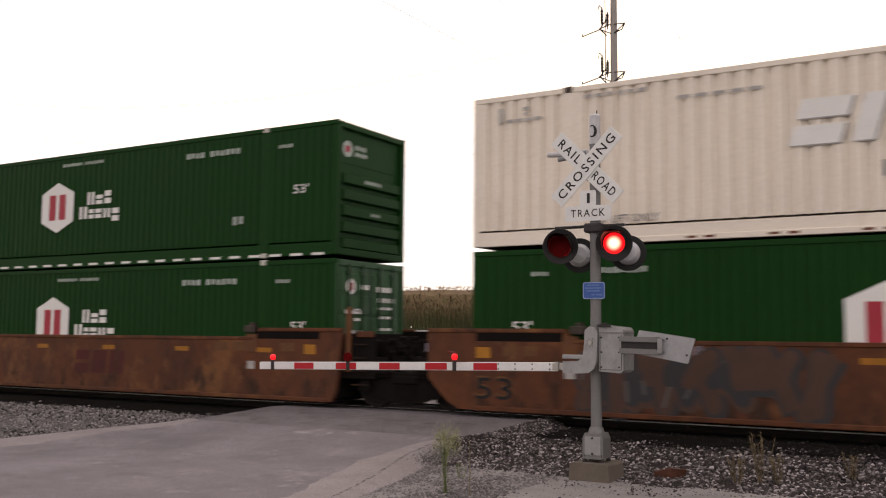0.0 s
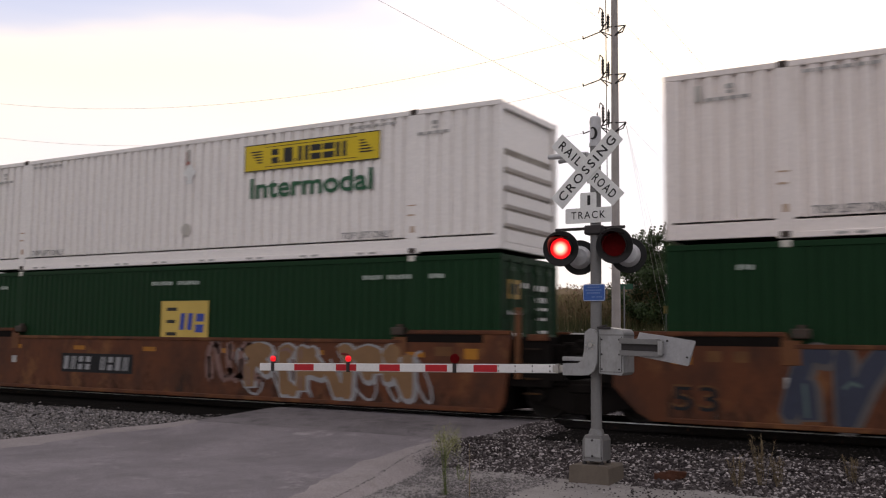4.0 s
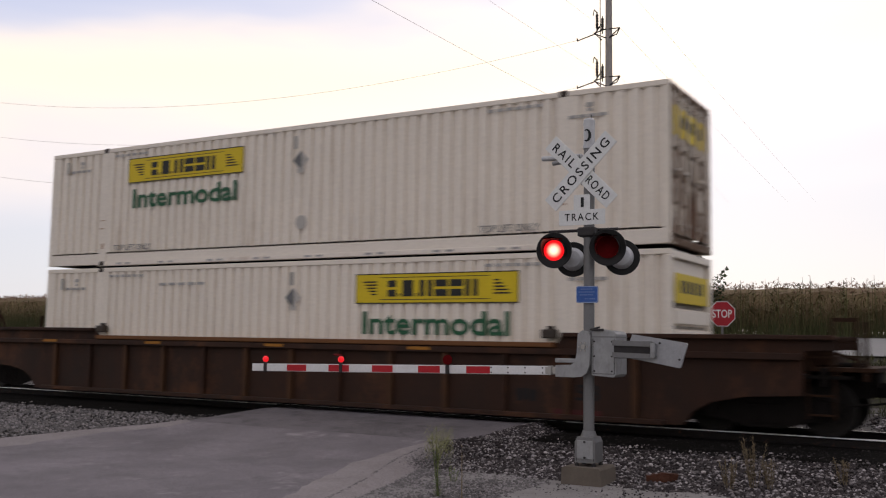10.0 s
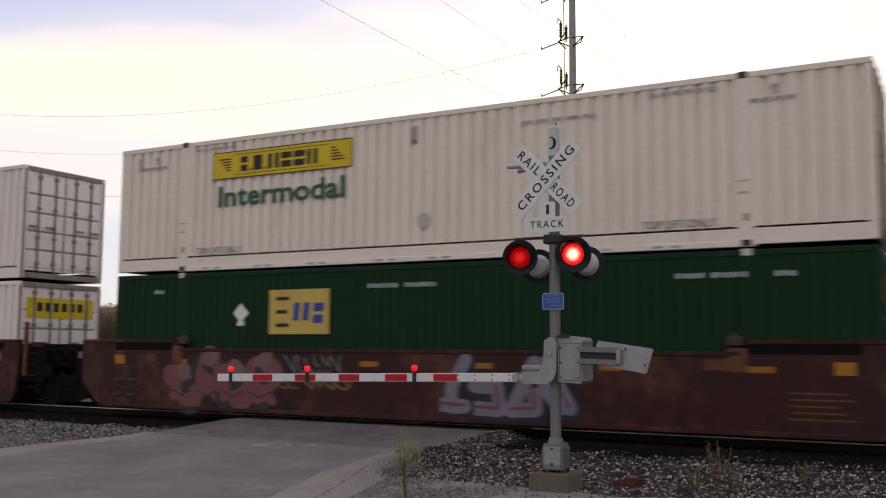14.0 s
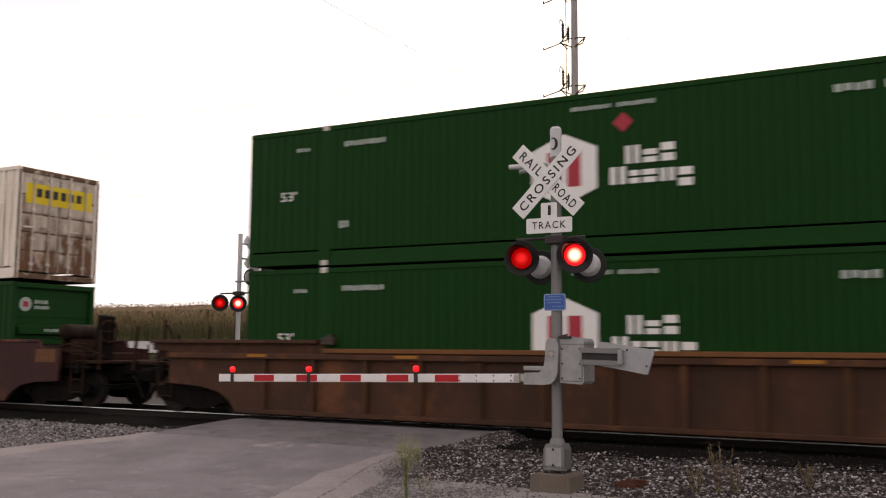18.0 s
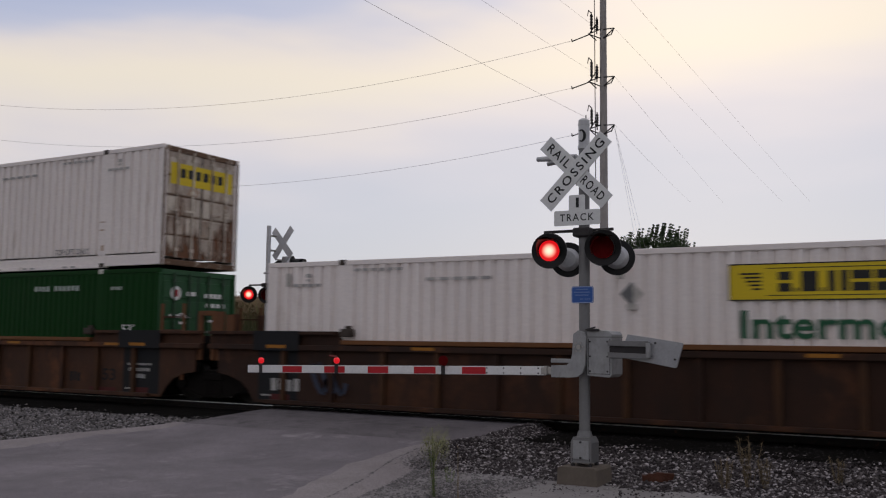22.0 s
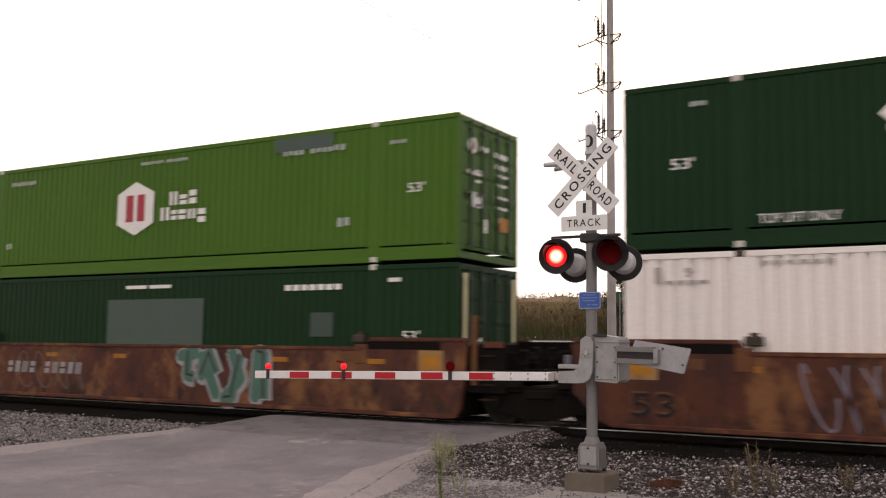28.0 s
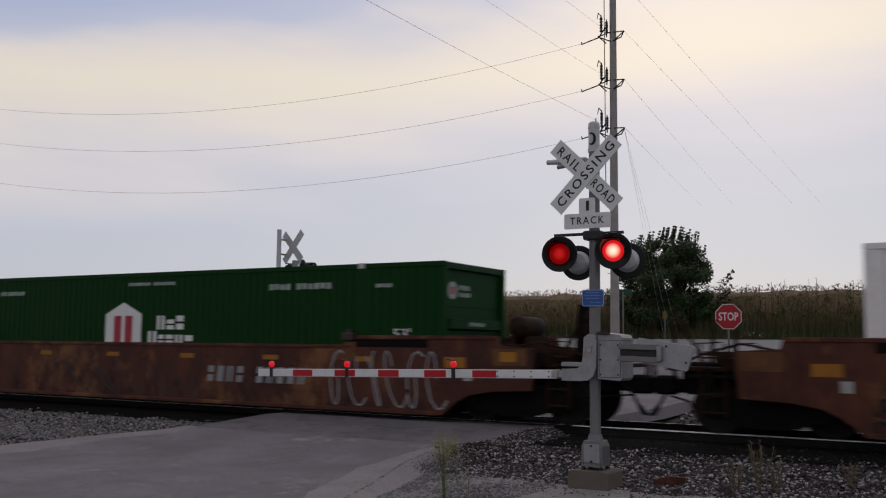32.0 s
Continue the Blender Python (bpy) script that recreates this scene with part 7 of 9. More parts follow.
def coupled_end(c, key, side_end, mat, ribbed):
    """Coupler, hoses, cut lever, ladders and brake gear on a car's coupled end; some cars carry their hand brake and reservoir high, others low."""
    sgn, base = (1, LENGTH) if side_end else (-1, 0.0)
    gear, dark = M["gear_rust"], M["under"]
    at = lambda d, y, z: (base + sgn * d, y, z)
    span = lambda a, b: sorted((base + sgn * a, base + sgn * b))
    g = Geo().box(*span(2.6, 3.45), -0.12, 0.12, 0.62, 0.86, 0.03).box(*span(3.3, 3.72), -0.17, 0.15, 0.58, 0.92, 0.05)
    part("coupler", g, dark, c, "dark cast coupler")
    g = Geo().bent([at(3.25, -0.34, 0.74), at(3.42, -0.36, 0.62), at(3.53, -0.37, 0.42), at(3.62, -0.37, 0.27), at(3.72, -0.37, 0.22)], 0.03, 8).tube(at(3.57, -0.37, 0.37), at(3.66, -0.37, 0.23), 0.05, n=8)
    part("air_hose", g, dark, c, "hanging air hose")
    g = Geo().bent([at(2.7, -HALF + 0.12, 0.42), at(2.75, -HALF + 0.12, 0.52), at(2.95, -0.8, 0.53), at(3.4, -0.15, 0.56)], 0.02, 6)
    part("cut_lever", g, dark, c, "bent cut lever")
    part("draft_plate", Geo().prism([(base + sgn * 2.35, 0.62), (base + sgn * 3.0, 0.62), (base + sgn * 3.05, 0.98), (base + sgn * 2.35, 1.02)], "y", -0.55, 0.55), dark, c)
    for y in (-HALF + 0.08, HALF - 0.08):
        lad = part("ladder", shared("ladder_stile", lambda: Geo().box(-0.215, -0.185, -0.02, 0.02, 0.3, 1.5), gear), mat, c, at=pose(base + sgn * 2.35, y, 0))
        part("stile", shared("ladder_stile", None, gear), mat, lad, at=pose(0.4, 0, 0))
        for zz in (0.35, 0.65, 0.95, 1.25):
            part("rung", shared("rung", lambda: Geo().box(-0.2, 0.2, -0.02, 0.02, 0, 0.03), gear), mat, lad, at=pose(0, 0, zz))
        part("handrail", Geo().bent([at(2.62, y, 0.95), at(2.62, y, 1.50), at(2.2, y, 1.52)], 0.014, 6), gear, c)
    # uprights with diagonal braces
    posts = ((3.55, -1.0, 1.92, 0.10), (3.28, -0.3, 2.08, 0.0), (2.95, 0.75, 1.95, 0.12), (1.98, -1.2, 1.72, 0.0)) if not side_end else ((3.0, -1.15, 1.82, 0.0), (3.55, 0.55, 1.52, 0.0))
    for d, y, h, lean in posts:
        part("grab_post", Geo().tube(at(d, y, 0.9), at(d - lean, y, h), 0.045, 0.035, n=6), gear, c, "rusty upright post")
    if not side_end:
        part("post_brace", Geo().tube(at(3.2, -0.3, 1.95), at(2.7, -0.3, 1.08), 0.03, n=6), gear, c)
    # end platform and the gear on it
    part("end_platform", Geo().box(*span(2.2, 3.15), -HALF + 0.1, HALF - 0.1, 1.04, 1.11, 0.01), gear, c, "rusty end platform")
    g = Geo().box(*span(0.2, 2.5), -1.22, -1.16, 1.30, 1.37).box(*span(0.9, 1.3), -1.1, -0.7, 0.98, 1.46, 0.03).box(*span(2.0, 2.5), -0.6, 0.6, 0.98, 1.30, 0.03)
    g.tube(at(0.2, -1.0, 1.46), at(2.4, -0.9, 1.28), 0.03, n=6).tube(at(1.0, -0.6, 1.45), at(2.9, -0.5, 1.05), 0.04, n=6).box(*span(1.5, 1.9), -1.15, -0.75, 1.0, 1.36, 0.04)
    g.tube(at(2.15, -1.1, 1.16), at(2.15, -0.5, 1.16), 0.12, n=10).bent([at(1.4, -1.05, 1.4), at(1.9, -1.1, 1.5), at(2.4, -1.0, 1.38), at(2.9, -0.9, 1.2)], 0.025, 6)
    part("brake_rigging", g, gear, c, "rusty greasy brake rigging")
    if side_end and key in "CGO":
        g = Geo().lathe(at(1.3, -0.85, 1.79), (0, 1, 0), [(0.0, 0.0), (0.02, 0.1), (0.08, 0.18), (0.16, 0.2), (0.95, 0.2), (1.03, 0.18), (1.09, 0.1), (1.11, 0.0)], 18)
        part("air_reservoir", g, M["well_dark"], c, "rusty brown air reservoir", smooth=True)
        part("reservoir_stand", Geo().box(*span(1.1, 1.2), -0.65, 0.1, 0.98, 1.62).box(*span(1.4, 1.5), -0.65, 0.1, 0.98, 1.62), gear, c)
        wheel = Geo()
        ring = [at(2.78, -0.7 + 0.27 * math.cos(q * 0.5236), 1.80 + 0.27 * math.sin(q * 0.5236)) for q in range(13)]
        wheel.bent(ring, 0.028, 6)
        for q in range(4):
            wheel.tube(at(2.78, -0.7, 1.80), ring[q * 3], 0.018, n=5)
        b = part("hand_brake", Geo().prism([(base + 2.55, 1.05), (base + 2.72, 1.05), (base + 2.74, 1.6), (base + 2.78, 2.16), (base + 2.62, 2.20), (base + 2.56, 1.7)], "y", -0.9, -0.5), dark, c, "dark hand brake stand")
        part("brake_wheel", wheel, gear, b, "round spoked brake wheel")
        part("brace", Geo().tube(at(2.1, -0.7, 1.1), at(2.62, -0.7, 1.95), 0.035, n=6), gear, b)
    elif side_end:
        b = part("hand_brake", Geo().box(*span(1.9, 2.45), -0.95, -0.5, 1.1, 1.44, 0.04), gear, c, "low rusty brake box")
        if ribbed:
            frame_geo = Geo().box(*span(2.5, 2.56), -1.2, -1.14, 1.05, 1.88).box(*span(2.84, 2.9), -1.2, -1.14, 1.05, 1.88).box(*span(2.5, 2.9), -1.2, -1.14, 1.82, 1.88)
            part("brake_frame", frame_geo, gear, c, "rusty upright frame")
    part("brake_pipe", Geo().tube(at(0.3, -0.7, 1.12), at(2.9, -0.7, 1.14), 0.045, n=8).tube(at(0.3, -0.95, 1.05), at(2.6, -0.95, 1.05), 0.03, n=8).box(*span(1.2, 1.5), -0.9, -0.5, 1.0, 1.3, 0.03), dark, c)


def well_car(key, ends, body, ribbed=False, low=False, tell="smooth-sided"):
    x = X0[key] - (0.82 if low else 0.0)
    mat = M[body]
    c = thing("well_car", "weathered %s %s steel well car of a freight train" % ({"well_orange": "rust-orange", "well_brown": "brown", "well_maroon": "maroon", "well_ribbed": "brown", "well_ribbed_dark": "dark brown", "well_olive": "dark olive-brown"}[body], tell), "rail car", pose(x, YC, 0), "well cars of the train")
    for s in (-1, 1):
        wall = part("side_wall", shared(("side_wall", s, ends, low, ribbed), lambda: side_wall(s, ends, low, ribbed), mat), mat, c)
        top = 1.18 if low else 1.41
        reach = 0.17 if ribbed else 0.13
        beams = [("top_chord", 2.1, LENGTH - 2.1, top - 0.07, top + (0.02 if ribbed else 0.005)), ("bottom_chord", 0.1, LENGTH - 0.1, 0.085, 0.17)]
        far_l, far_r = REACH[ends[0], ribbed][0], REACH[ends[1], ribbed][1]
        if ribbed:
            beams.append(("rub_rail", -min(far_l, 2.1), LENGTH + min(far_r, 2.1), top - 0.20, top - 0.09))
        if not low:
            beams += [("end_chord", -far_l, 1.95, 1.53, 1.605), ("end_chord", LENGTH - 1.95, LENGTH + far_r, 1.53, 1.605)]
        for name, u0, u1, z0, z1 in beams:
            def chord():
                a, b = sorted((s * (HALF - 0.0), s * (HALF + reach)))
                return Geo().box(u0, u1, a, b, z0, z1, 0.01)
            cm = M["chord"] if ribbed and name == "top_chord" else mat
            part(name, shared((name, s, low, ribbed, u0, u1), chord, cm), cm, c)
        if ribbed:
            def rib():
                a, b = sorted((s * (HALF + 0.04), s * (HALF + 0.14)))
                return Geo().prism([(-0.045, 0.1), (0.045, 0.1), (0.06, 0.9), (0.045, 1.3), (-0.045, 1.3), (-0.06, 0.9)], "y", a, b)
            for k in range(13):
                rib_m = M["rib_ochre"] if k % 3 != 1 else mat
                part("side_rib", shared(("side_rib", s), rib, rib_m), rib_m, c, at=pose(0.6 + 1.245 * k, 0, 0))
        if not low:
            for u in (1.98, LENGTH - 1.98):
                part("container_guide", shared(("container_guide", s), lambda: Geo().box(-0.14, 0.14, min(s * HALF, s * (HALF + 0.16)), max(s * HALF, s * (HALF + 0.16)), 1.5, 1.66, 0.02).tube((0, s * (HALF + 0.04), 1.66), (0, s * (HALF + 0.04), 1.72), 0.07, n=10), M["casting"]), mat, c, at=pose(u + 0.22 * (1 if u < 8 else -1), 0, 0))
    if not ribbed:
        part("grime", shared(("grime", low), lambda: Geo().card(0.05, LENGTH - 0.05, 0.18, (1.1 if low else 1.34), -HALF - 0.1107), M["wall_grime"]), M["wall_grime"], c, "black grime on the side wall")
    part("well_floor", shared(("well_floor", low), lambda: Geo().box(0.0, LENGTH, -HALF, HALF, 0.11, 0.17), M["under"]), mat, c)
    for side_end, kind in ((0, ends[0]), (1, ends[1])):
        reach = 1.35 if kind == "shared" else 3.1
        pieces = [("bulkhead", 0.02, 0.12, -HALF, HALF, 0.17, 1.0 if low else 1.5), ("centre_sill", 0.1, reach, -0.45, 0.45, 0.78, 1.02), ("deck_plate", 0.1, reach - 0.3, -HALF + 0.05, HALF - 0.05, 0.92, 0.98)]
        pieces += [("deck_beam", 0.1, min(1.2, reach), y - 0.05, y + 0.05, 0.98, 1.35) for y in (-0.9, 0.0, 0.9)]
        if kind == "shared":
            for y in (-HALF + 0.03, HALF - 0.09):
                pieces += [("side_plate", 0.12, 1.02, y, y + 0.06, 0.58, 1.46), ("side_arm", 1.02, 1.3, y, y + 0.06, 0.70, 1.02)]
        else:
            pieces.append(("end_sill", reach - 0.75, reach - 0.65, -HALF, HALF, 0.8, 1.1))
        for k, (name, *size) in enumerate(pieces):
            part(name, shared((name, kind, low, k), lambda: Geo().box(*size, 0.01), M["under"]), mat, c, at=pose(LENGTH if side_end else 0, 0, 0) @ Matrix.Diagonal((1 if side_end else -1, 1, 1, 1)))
        if kind == "coupled":
            coupled_end(c, key, side_end, mat, ribbed)
        else:
            g = Geo()
            sgn, base = (1, LENGTH) if side_end else (-1, 0.0)
            if side_end:
                n = Geo()
                for k in range(4):
                    n.card(base + 2.2 + 0.17 * k, base + 2.31 + 0.17 * k, 1.16, 1.32, -HALF + 0.024)
                stuff_part("stencil_mark", n, GRAF["lilac"], c)
            g.tube((base + sgn * 0.2, -0.85, 1.15), (base + sgn * 1.5, -0.8, 1.12), 0.05, n=8).box(base + sgn * 0.4, base + sgn * 0.8, -1.15, -0.7, 1.0, 1.38, 0.03)
            part("brake_pipe", g, M["under"], c)
            if ribbed and side_end:
                u = base + 1.28
                frame_geo = Geo().box(u, u + 0.11, -HALF - 0.01, -HALF + 0.09, 0.95, 2.05, 0.012).box(u + 0.41, u + 0.52, -HALF - 0.01, -HALF + 0.09, 0.95, 2.05, 0.012).box(u, u + 0.52, -HALF - 0.01, -HALF + 0.09, 1.94, 2.05, 0.012)
                part("end_frame", frame_geo, M["stanchion"], c, "brown stanchion frame at the car's end")
                for y in (-0.3, 0.6):
                    part("end_post", shared("end_post", lambda: Geo().box(-0.07, 0.07, -0.06, 0.06, 0.9, 2.0, 0.012), mat), mat, c, at=pose(u + 0.2, y, 0))
            elif ribbed:
                plate = Geo()
                windowed = ((-1.4, -0.68, 1.5, 2.03), (-0.43, -0.02, 1.5, 1.98), (-0.68, -0.43, 1.83, 2.03), (-0.68, -0.43, 1.5, 1.6))
                for x0, x1, z0, z1 in ((-1.45, -1.2, 1.5, 2.03), (-1.12, -0.9, 1.5, 1.96)) if key == "J" else windowed:
                    plate.box(x0, x1, -HALF - 0.02, -HALF + 0.04, z0, z1)
                part("end_frame", plate, M["stanchion"], c, "brown stanchion plate with a window")
                part("end_post", Geo().box(-1.38, -1.28, -HALF - 0.02, -HALF + 0.08, 0.95, 2.03, 0.01), M["stanchion"], c)
            else:
                for x0, z0, r in ((1.25, 1.24, 0.14), (1.5, 1.32, 0.11), (1.42, 1.1, 0.16)):
                    ring = [(base + sgn * (x0 + r * math.cos(q)), -0.95, z0 + r * math.sin(q)) for q in (0, 1.05, 2.1, 3.15, 4.2, 5.25, 6.28)]
                    part("air_hose", Geo().bent(ring, 0.045, 7), M["under"], c, "looped greasy air hose", smooth=True)
                part("far_beam", Geo().box(*sorted((base + sgn * 0.1, base + sgn * 1.6)), HALF - 0.16, HALF - 0.06, 1.02, 1.56, 0.01), M["under"], c, "dark beam across the articulation")
                part("end_strap", Geo().box(*sorted((base + sgn * 0.58, base + sgn * 0.98)), -HALF - 0.02, -HALF + 0.06, 1.42, 1.54, 0.01), mat, c)
                part("end_strap", Geo().box(*sorted((base + sgn * 0.4, base + sgn * 1.3)), -HALF + 0.1, -HALF + 0.16, 0.62, 0.74, 0.01), M["under"], c)
                if side_end:
                    part("marker_post", Geo().box(base + 0.34, base + 0.44, -HALF - 0.06, -HALF + 0.02, 0.72, 2.03, 0.01), M["stanchion"], c, "thin brown upright post")
                    for zz in (0.45, 0.72, 0.99, 1.26):
                        part("rung", shared("end_rung", lambda: Geo().box(0.0, 0.34, -0.02, 0.02, 0, 0.03), M["well_dark"]), mat, c, at=pose(base + 0.5, -HALF - 0.03, zz))
            if side_end:
                for y in (-HALF - 0.02, HALF + 0.02) if ribbed else ():
                    lad = part("ladder", shared("tall_stile", lambda: Geo().box(-0.22, -0.18, -0.02, 0.02, 0.5, 2.22), M["stanchion"]), mat, c, at=pose(base + 0.52, y, 0) @ Matrix.Diagonal((1.7, 1, 1, 1)))
                    part("stile", shared("tall_stile", None, M["stanchion"]), mat, lad, at=pose(0.4, 0, 0))
                    for zz in (0.7, 1.0, 1.3, 1.6, 1.9):
                        part("rung", shared("tall_rung", lambda: Geo().box(-0.2, 0.2, -0.015, 0.015, 0, 0.03), mat), mat, lad, at=pose(0, 0, zz))
    # trucks: each shared one belongs to the car on its left
    spots = []
    if ends[0] == "coupled":
        spots.append(-1.48)
    spots.append(LENGTH + (1.48 if ends[1] == "coupled" else 1.64))
    for u in spots:
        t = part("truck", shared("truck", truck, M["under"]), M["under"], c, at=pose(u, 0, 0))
        for dx in (-0.89, 0.89):
            w = part("wheelset", shared("wheelset", wheelset, M["wheel"], True), M["wheel"], t, at=pose(dx, 0, 0.44))
            WHEELS.append((w, dx, x + u + dx))
    # reflective markers and stencil boards
    if not ribbed:
        g = Geo()
        for k in range(6):
            u = 1.9 + 2.45 * k
            zz = 0.80 if low else 1.08
            g.card(u, u + 0.42, zz, zz + 0.10, -HALF - 0.1125)
        stuff_part("reflector", g, M["marker"], c, "amber reflective strips")
        if low:
            part("reflector", Geo().card(-1.2, -0.72, 0.69, 0.79, -HALF - 0.1122), M["marker"], c, "amber reflective strip")
            part("white_tag", Geo().card(-1.72, -1.36, 0.74, 0.94, -HALF - 0.1145), M["ink_faint"], c, "small white tag")
        else:
            for u, kind in ((0.05, ends[0]), (15.35, ends[1])):
                v = -1.9 if u < 8 else LENGTH + 1.1
                if kind == "coupled":
                    p = part("marker_plate", Geo().card(v, v + 0.7, 1.06, 1.37, -HALF - 0.1122), M["patch_rust"], c, "worn ochre square at the wall's end")
                    part("reflector", Geo().card(v + 0.16, v + 0.50, 1.13, 1.31, -HALF - 0.1145), M["amber" if key in "EAO" else "stanchion"], p, "amber reflective square")
                    w = -0.78 if u < 8 else LENGTH + 0.08
                    if body == "well_maroon":
                        continue
                    part("reflector", Geo().card(w, w + 0.46, 1.0, 1.2, -HALF - 0.1122), M["marker"], c, "amber reflective strip")
                    part("white_tag", Geo().card(w + 0.42, w + 0.6, 0.76, 0.94, -HALF - 0.1145), M["ink_faint"], c, "small white tag")
                elif body == "well_brown":
                    p = part("marker_plate", Geo().card(u, u + 0.56, 0.92, 1.36, -HALF - 0.1122), M["tan_paint"], c, "worn tan primer patch")
                    part("reflector", Geo().card(u + 0.07, u + 0.48, 1.0, 1.28, -HALF - 0.1145), M["amber"], p, "amber reflective square")
                else:
                    part("reflector", Geo().card(u + 0.1, u + 0.40, 1.06, 1.26, -HALF - 0.1145), M["amber"], c, "amber reflective square")
            g = Geo()
            for k in range(5 if body == "well_maroon" else 0):
                g.card(14.75 + 0.05 * (k % 2), 15.75 - 0.12 * (k % 3), 0.36 + 0.10 * k, 0.39 + 0.10 * k, -HALF - 0.1125)
            if body == "well_maroon":
                stuff_part("stencil_mark", g, M["patch_rust"], c, "small faded stencil lines")
            for u in (0.70, 1.14, 12.9, 13.45, 14.8) if body == "well_orange" else (1.14, 13.45):
                part("worn_patch", Geo().card(u, u + (0.25 if u < 12 else 0.4), 1.11, 1.29, -HALF - 0.1119), M["patch_rust"], c, "worn ochre patch")
            for u in (1.9, 13.85):
                part("bracket_plate", Geo().box(u, u + 0.3, -HALF - 0.125, -HALF - 0.1105, 1.08, 1.47, 0.006), M["stanchion"], c, "bracket plate under a container guide")
                if body == "well_orange":
                    part("white_tag", Geo().card(u + 0.04, u + 0.24, 0.72, 0.89, -HALF - 0.1145), M["ink_faint"], c, "small white tag")
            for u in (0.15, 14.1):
                part("end_band", Geo().card(u, u + 1.75, 1.37, 1.525, -HALF - 0.1118), M["under"], c, "black band below the raised end")
            write("53", c, M["patch_rust"], 0.105, -HALF - 0.1122, 0.315, 0.80, 0.42, 0.022)
            write("53", c, M["stencil"], 0.14, -HALF - 0.1165, 0.30, 0.76, 0.40, 0.004)
    else:
        for u in {"D": (), "H": (LENGTH - 0.98,), "I": (-0.12, LENGTH - 1.0), "J": (-0.12,)}[key]:
            wide = 1.18 if u > 5 else 1.06
            b = part("stencil_board", Geo().card(u, u + wide, 0.16, 1.21, -HALF - 0.0535), M["stencil"], c, "black stencil board with faded white figures")
            g = Geo()
            letters(g, u + 0.15, u + 0.95, 0.80, 0.85, -HALF - 0.0565, 9)
            if u < 5:
                letters(g, u + 0.36, u + 1.16, 0.36, 0.62, -HALF - 0.0565, 4)
            else:
                letters(g, u + 0.2, u + 0.9, 0.66, 0.74, -HALF - 0.0565, 6)
                letters(g, u + 0.45, u + 0.75, 0.5, 0.6, -HALF - 0.0565, 3)
            letters(g, u + 0.1, u + 0.75, 0.24, 0.28, -HALF - 0.0565, 7)
            stuff_part("stencil_mark", g, M["ink_faint"], b)
            part("chord_panel", Geo().box(u - 0.06, u + wide + 0.1, -HALF - 0.18, -HALF - 0.1715, 1.20, 1.61, 0.002), M["stencil"], c, "black painted stretch of the chord")
            part("reflector", Geo().card(u + 0.3, u + 0.82, 1.25, 1.32, -HALF - 0.1825), M["marker"], c, "amber reflective strip")
            part("faded_strip", Geo().card(u + 0.35, u + 0.85, 0.17, 0.29, -HALF - 0.0575), M["faded_red"], b, "faded dark red strip")
        write("53", c, M["stencil"], 14.44, -HALF - 0.0525, 0.42, 0.46, 0.28, 0.014)
        part("faded_strip", Geo().card(14.02, 14.92, 0.13, 0.26, -HALF - 0.0525), M["faded_red"], c, "faded dark red strip")
        letters(g := Geo(), 13.3, 13.7, 0.37, 0.6, -HALF - 0.0525, 3)
        stuff_part("stencil_mark", g, M["stencil"], c)
        g = Geo()
        for k in range(5):
            g.card(0.2 + 3.6 * k, 0.7 + 3.6 * k, 1.25, 1.31, -HALF - 0.175)
        stuff_part("reflector", g, M["marker"], c)
    MOVING.append((c, x, 0.0))
    return c


CARS = {}
for key, ends, body, ribbed, low in (
        ("P", ("shared", "shared"), "well_orange", 0, 0), ("Q", ("shared", "coupled"), "well_orange", 0, 0),
        ("A", ("coupled", "shared"), "well_orange", 0, 0), ("B", ("shared", "shared"), "well_orange", 0, 0), ("C", ("shared", "coupled"), "well_brown", 0, 0),
        ("D", ("coupled", "coupled"), "well_ribbed_dark", 1, 0),
        ("E", ("coupled", "shared"), "well_maroon", 0, 0), ("F", ("shared", "shared"), "well_maroon", 0, 0), ("G", ("shared", "coupled"), "well_maroon", 0, 0),
        ("H", ("coupled", "shared"), "well_ribbed", 1, 0), ("I", ("shared", "shared"), "well_ribbed", 1, 0), ("J", ("shared", "coupled"), "well_ribbed_dark", 1, 0),
        ("V", ("coupled", "coupled"), "well_olive", 0, 1),
        ("K", ("coupled", "shared"), "well_brown", 0, 0), ("L", ("shared", "shared"), "well_brown", 0, 0), ("O", ("shared", "coupled"), "well_brown", 0, 0),
        ("N", ("coupled", "coupled"), "well_brown", 0, 0)):
    CARS[key] = well_car(key, ends, body, bool(ribbed), bool(low), "ribbed" if ribbed else ("low-sided" if low else "smooth-sided"))

PW = GRAF["white"]
bars(CARS["P"], 8.25, 10.1, 0.5, 1.05, 3, M["faded_red"])
graffiti(CARS["Q"], 2.2, 6.5, 0.15, 1.34, "umber", "black", 7, 1, "grey")
strokes(CARS["Q"], 4.0, 5.2, 0.65, 1.32, "lilac", 3, 43, 0.07)
graffiti(CARS["Q"], 2.4, 5.8, 0.3, 1.2, "black", "umber", 5, 1, "grey")
bars(CARS["Q"], 9.75, 12.95, 0.6, 0.8, 8, GRAF["lilac"], "stencil")
strokes(CARS["A"], 8.6, 10.2, 0.5, 1.3, "rose", 5, 22, 0.16)
graffiti(CARS["A"], 10.0, 14.3, 0.2, 1.28, "tan", "white", 6, 2, "rose")
strokes(CARS["A"], 9.4, 14.6, 0.2, 1.2, "white", 7, 21)
bars(CARS["A"], 4.0, 6.4, 0.6, 0.92, 8, PW, "stencil")
graffiti(CARS["B"], 9.1, 14.7, 0.15, 1.4, "black", "chalk", 6, 3, "tan")
bars(CARS["B"], 6.6, 8.9, 0.6, 1.05, 3, GRAF["bright"], "stencil")
